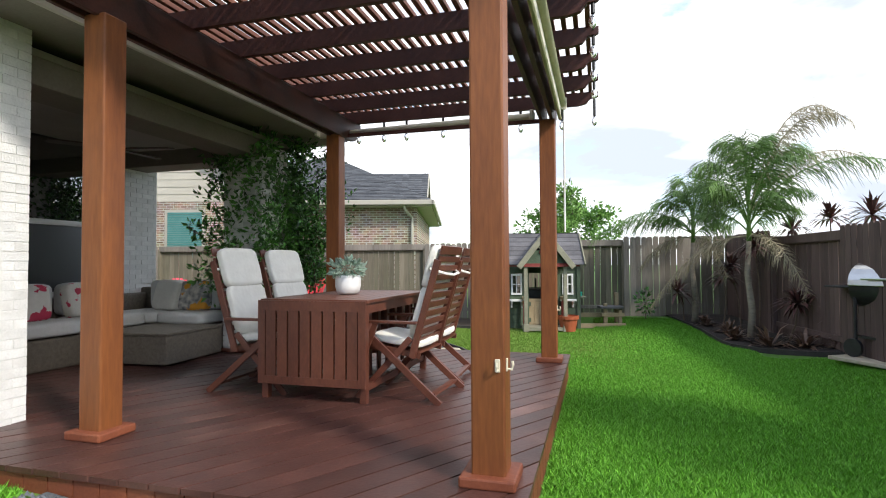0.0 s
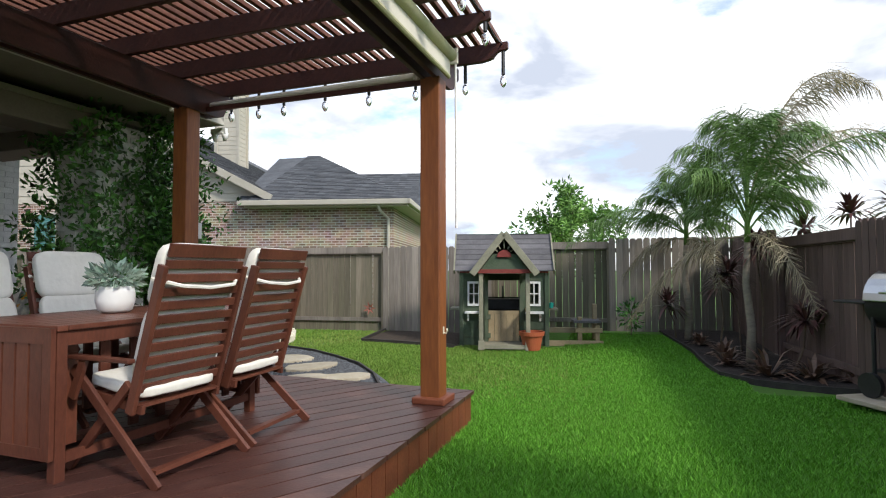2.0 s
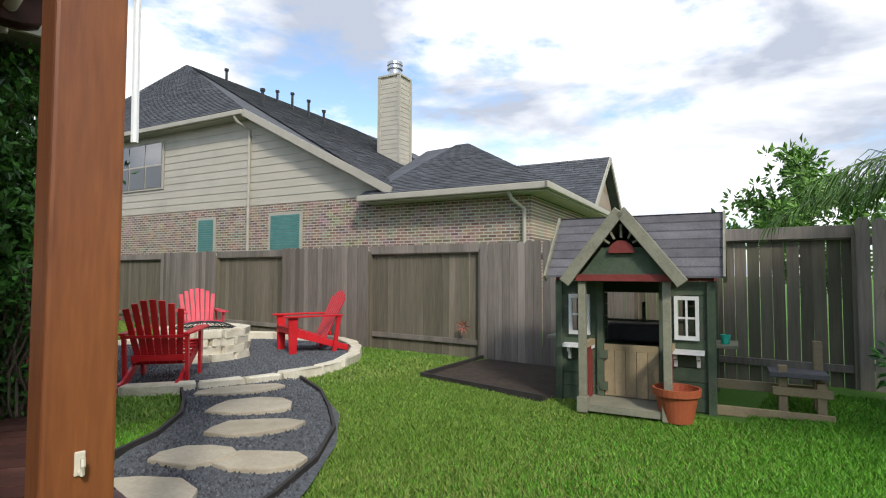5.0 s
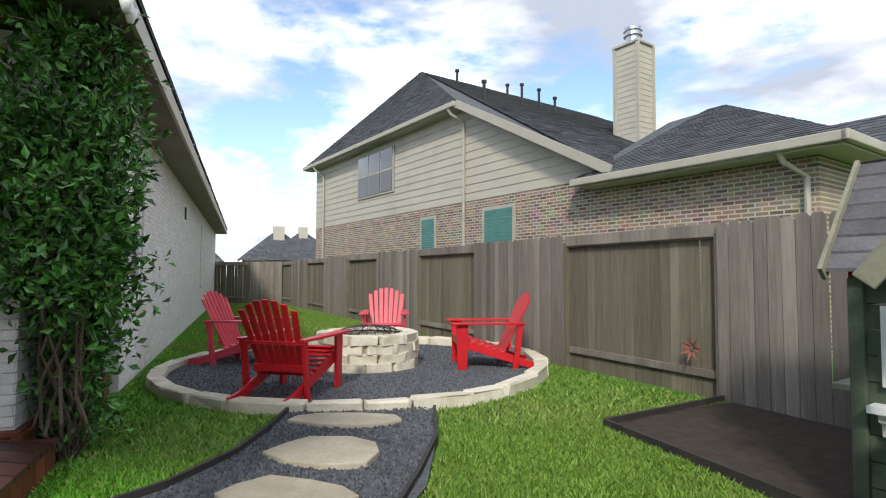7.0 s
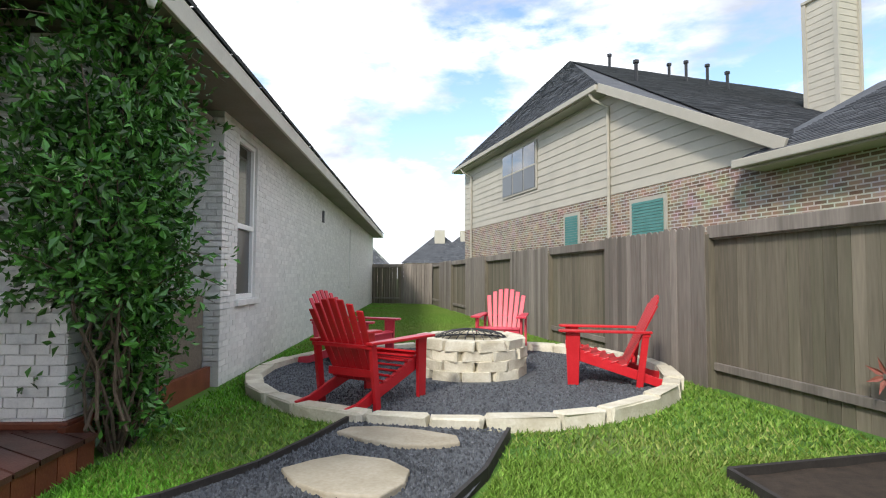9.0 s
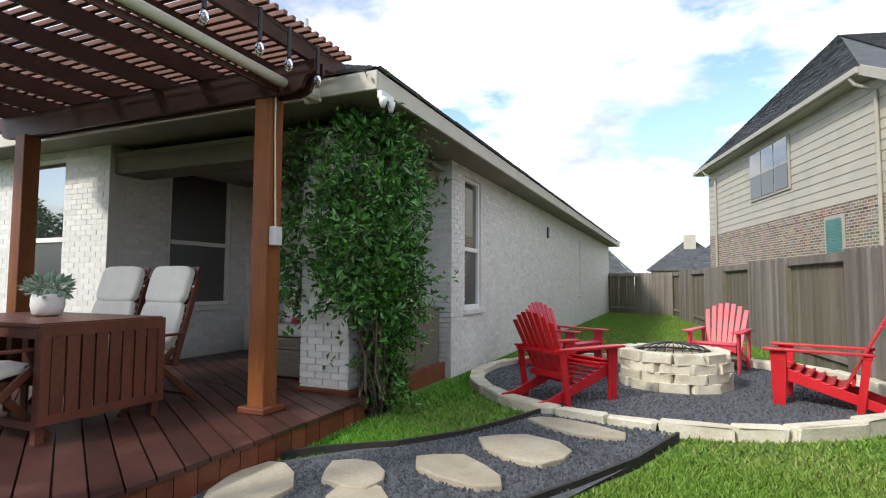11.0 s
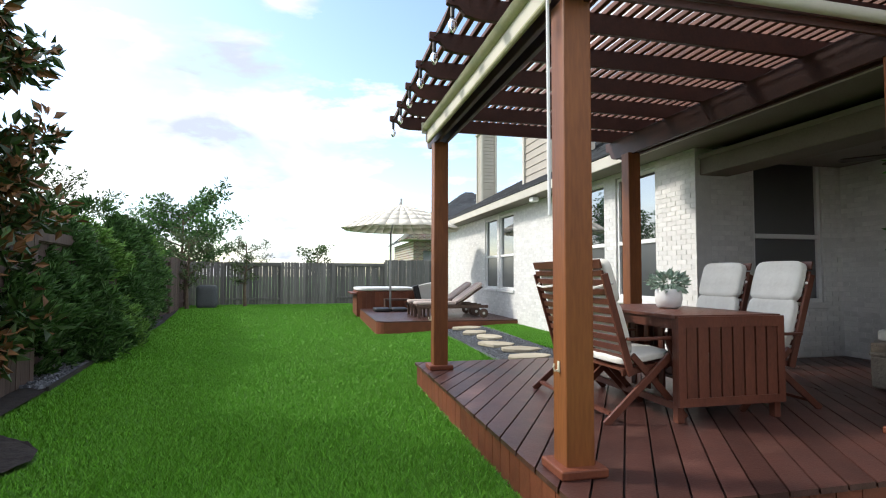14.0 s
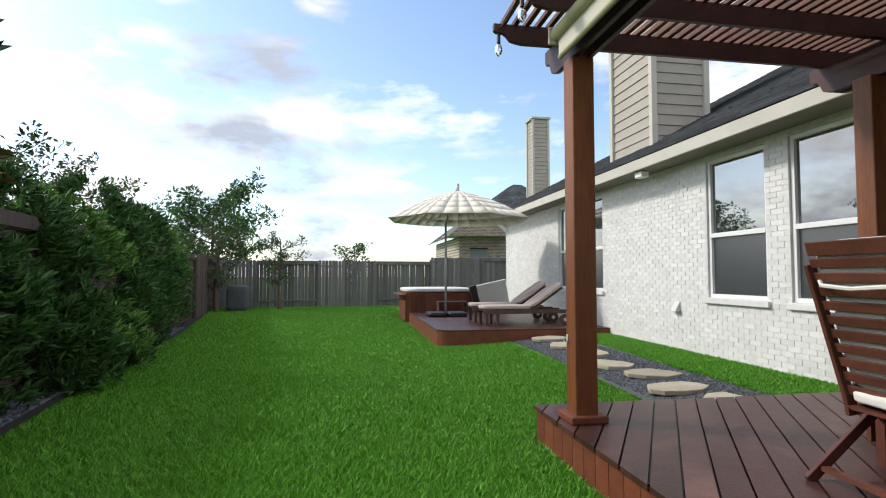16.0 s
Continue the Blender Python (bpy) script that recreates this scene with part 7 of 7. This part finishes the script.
# ---- grass ----
def grass(n_, seed, side, blade):
    r = np.random.default_rng(seed)
    # lawn stretches as boxes with weights
    boxes = [(-0.75, 2.2, 2.3, 9.5, 1.9), (-0.75, -4.0, 4.3, 2.2, 0.8), (-0.9, -16, 6.0, -4.0, 0.35), (-4.6, 7.3, 2.2, 13.6, 1.3), (-27, 7.25, -4.6, 13.4, 0.24), (-4.6, -3.9, -0.75, 2.42, 1.0), (2.2, 2.2, 4.0, 9.5, 1.0), (-4.5, -2.0, 4.0, 2.4, 0.2)]
    ar = np.array([(b[2] - b[0]) * (b[3] - b[1]) * b[4] for b in boxes])
    cnt = (n_ * ar / ar.sum()).astype(int)
    X = np.concatenate([r.uniform(b[0], b[2], c) for b, c in zip(boxes, cnt)])
    Y = np.concatenate([r.uniform(b[1], b[3], c) for b, c in zip(boxes, cnt)])
    keep = np.ones(len(X), bool)
    keep &= ~((X > DX0 - 0.1) & (X < DX1 + 0.02) & (Y > DY0 - 0.02) & (Y < DY1 + 0.03))
    keep &= ~((X < WX + 0.03) & (Y < WY + 0.03))
    keep &= np.hypot(X - PC[0], Y - PC[1]) > PRAD + 0.09
    keep &= ~((X > -3.6) & (X < -2.35) & (Y < 2.5) & (Y > -4))
    keep &= ~((X < SX1 + 0.03) & (Y > SY0) & (Y < SY1 + 0.03))
    keep &= ~((X > -4.45) & (X < -2.33) & (Y > 11.62))
    keep &= ~((X > -2.4) & (X < -0.4) & (Y > 12.15))
    keep &= Y < 13.06 + (X + 7.1) * math.tan(FD) - 0.1
    for p, q in zip(path_mid, path_mid[1:]):
        d = q - p
        t = np.clip(((X - p.x) * d.x + (Y - p.y) * d.y) / d.length_squared, -0.2, 1.2)
        keep &= np.hypot(X - p.x - t * d.x, Y - p.y - t * d.y) > 0.74

    def inside(poly):
        c = np.zeros(len(X), bool)
        for (x0, y0), (x1, y1) in zip(poly, poly[1:] + poly[:1]):
            cond = ((y0 > Y) != (y1 > Y))
            with np.errstate(divide="ignore", invalid="ignore"):
                c ^= cond & (X < (x1 - x0) * (Y - y0) / (y1 - y0 + 1e-12) + x0)
        return c
    keep &= np.hypot(X - 3.45, Y - 5.0) > 0.6
    keep &= ~inside(bedr) & ~inside(bedl)
    keep &= X < 4.9 + (Y < -3) * 2
    sparse = r.uniform(0, 1, len(X)) < ramp01(1.2, -2.6, X) * ramp01(6.2, 9.0, Y + 0.8 * np.sin(X * 2.1))
    keep &= sparse == side
    X, Y = X[keep], Y[keep]
    n_ = len(X)
    Z = G(X, Y)
    near = np.clip(np.hypot(X - 0.5, Y - 6) / 9, 0, 1)
    H = r.uniform(0.022, 0.052, n_)
    Wd = r.uniform(0.003, 0.006, n_) * (1 + 1.6 * near)
    A = r.uniform(0, math.tau, n_)
    lean = r.uniform(0.2, 1.4, n_) * H
    B = r.uniform(0, math.tau, n_)
    co = np.empty((n_, 3, 3), np.float32)
    co[:, 0] = np.stack([X - np.cos(A) * Wd, Y - np.sin(A) * Wd, Z - 0.003], 1)
    co[:, 1] = np.stack([X + np.cos(A) * Wd, Y + np.sin(A) * Wd, Z - 0.003], 1)
    co[:, 2] = np.stack([X + np.cos(B) * lean, Y + np.sin(B) * lean, Z + H], 1)
    me = bpy.data.meshes.new("grass")
    me.vertices.add(n_ * 3)
    me.vertices.foreach_set("co", (co * U).ravel())
    me.loops.add(n_ * 3)
    me.loops.foreach_set("vertex_index", np.arange(n_ * 3, dtype=np.int32))
    me.polygons.add(n_)
    me.polygons.foreach_set("loop_start", np.arange(0, n_ * 3, 3, dtype=np.int32))
    me.materials.append(blade)
    me.update(calc_edges=True)
    tagged(new("grass", me), "yellowish sparse lawn grass round the gravel" if side else "short bright green lawn grass", "grass", kind="stuff")


grass(1500000, 9, False, M_blade)
grass(1500000, 10, True, M_blade_dry)
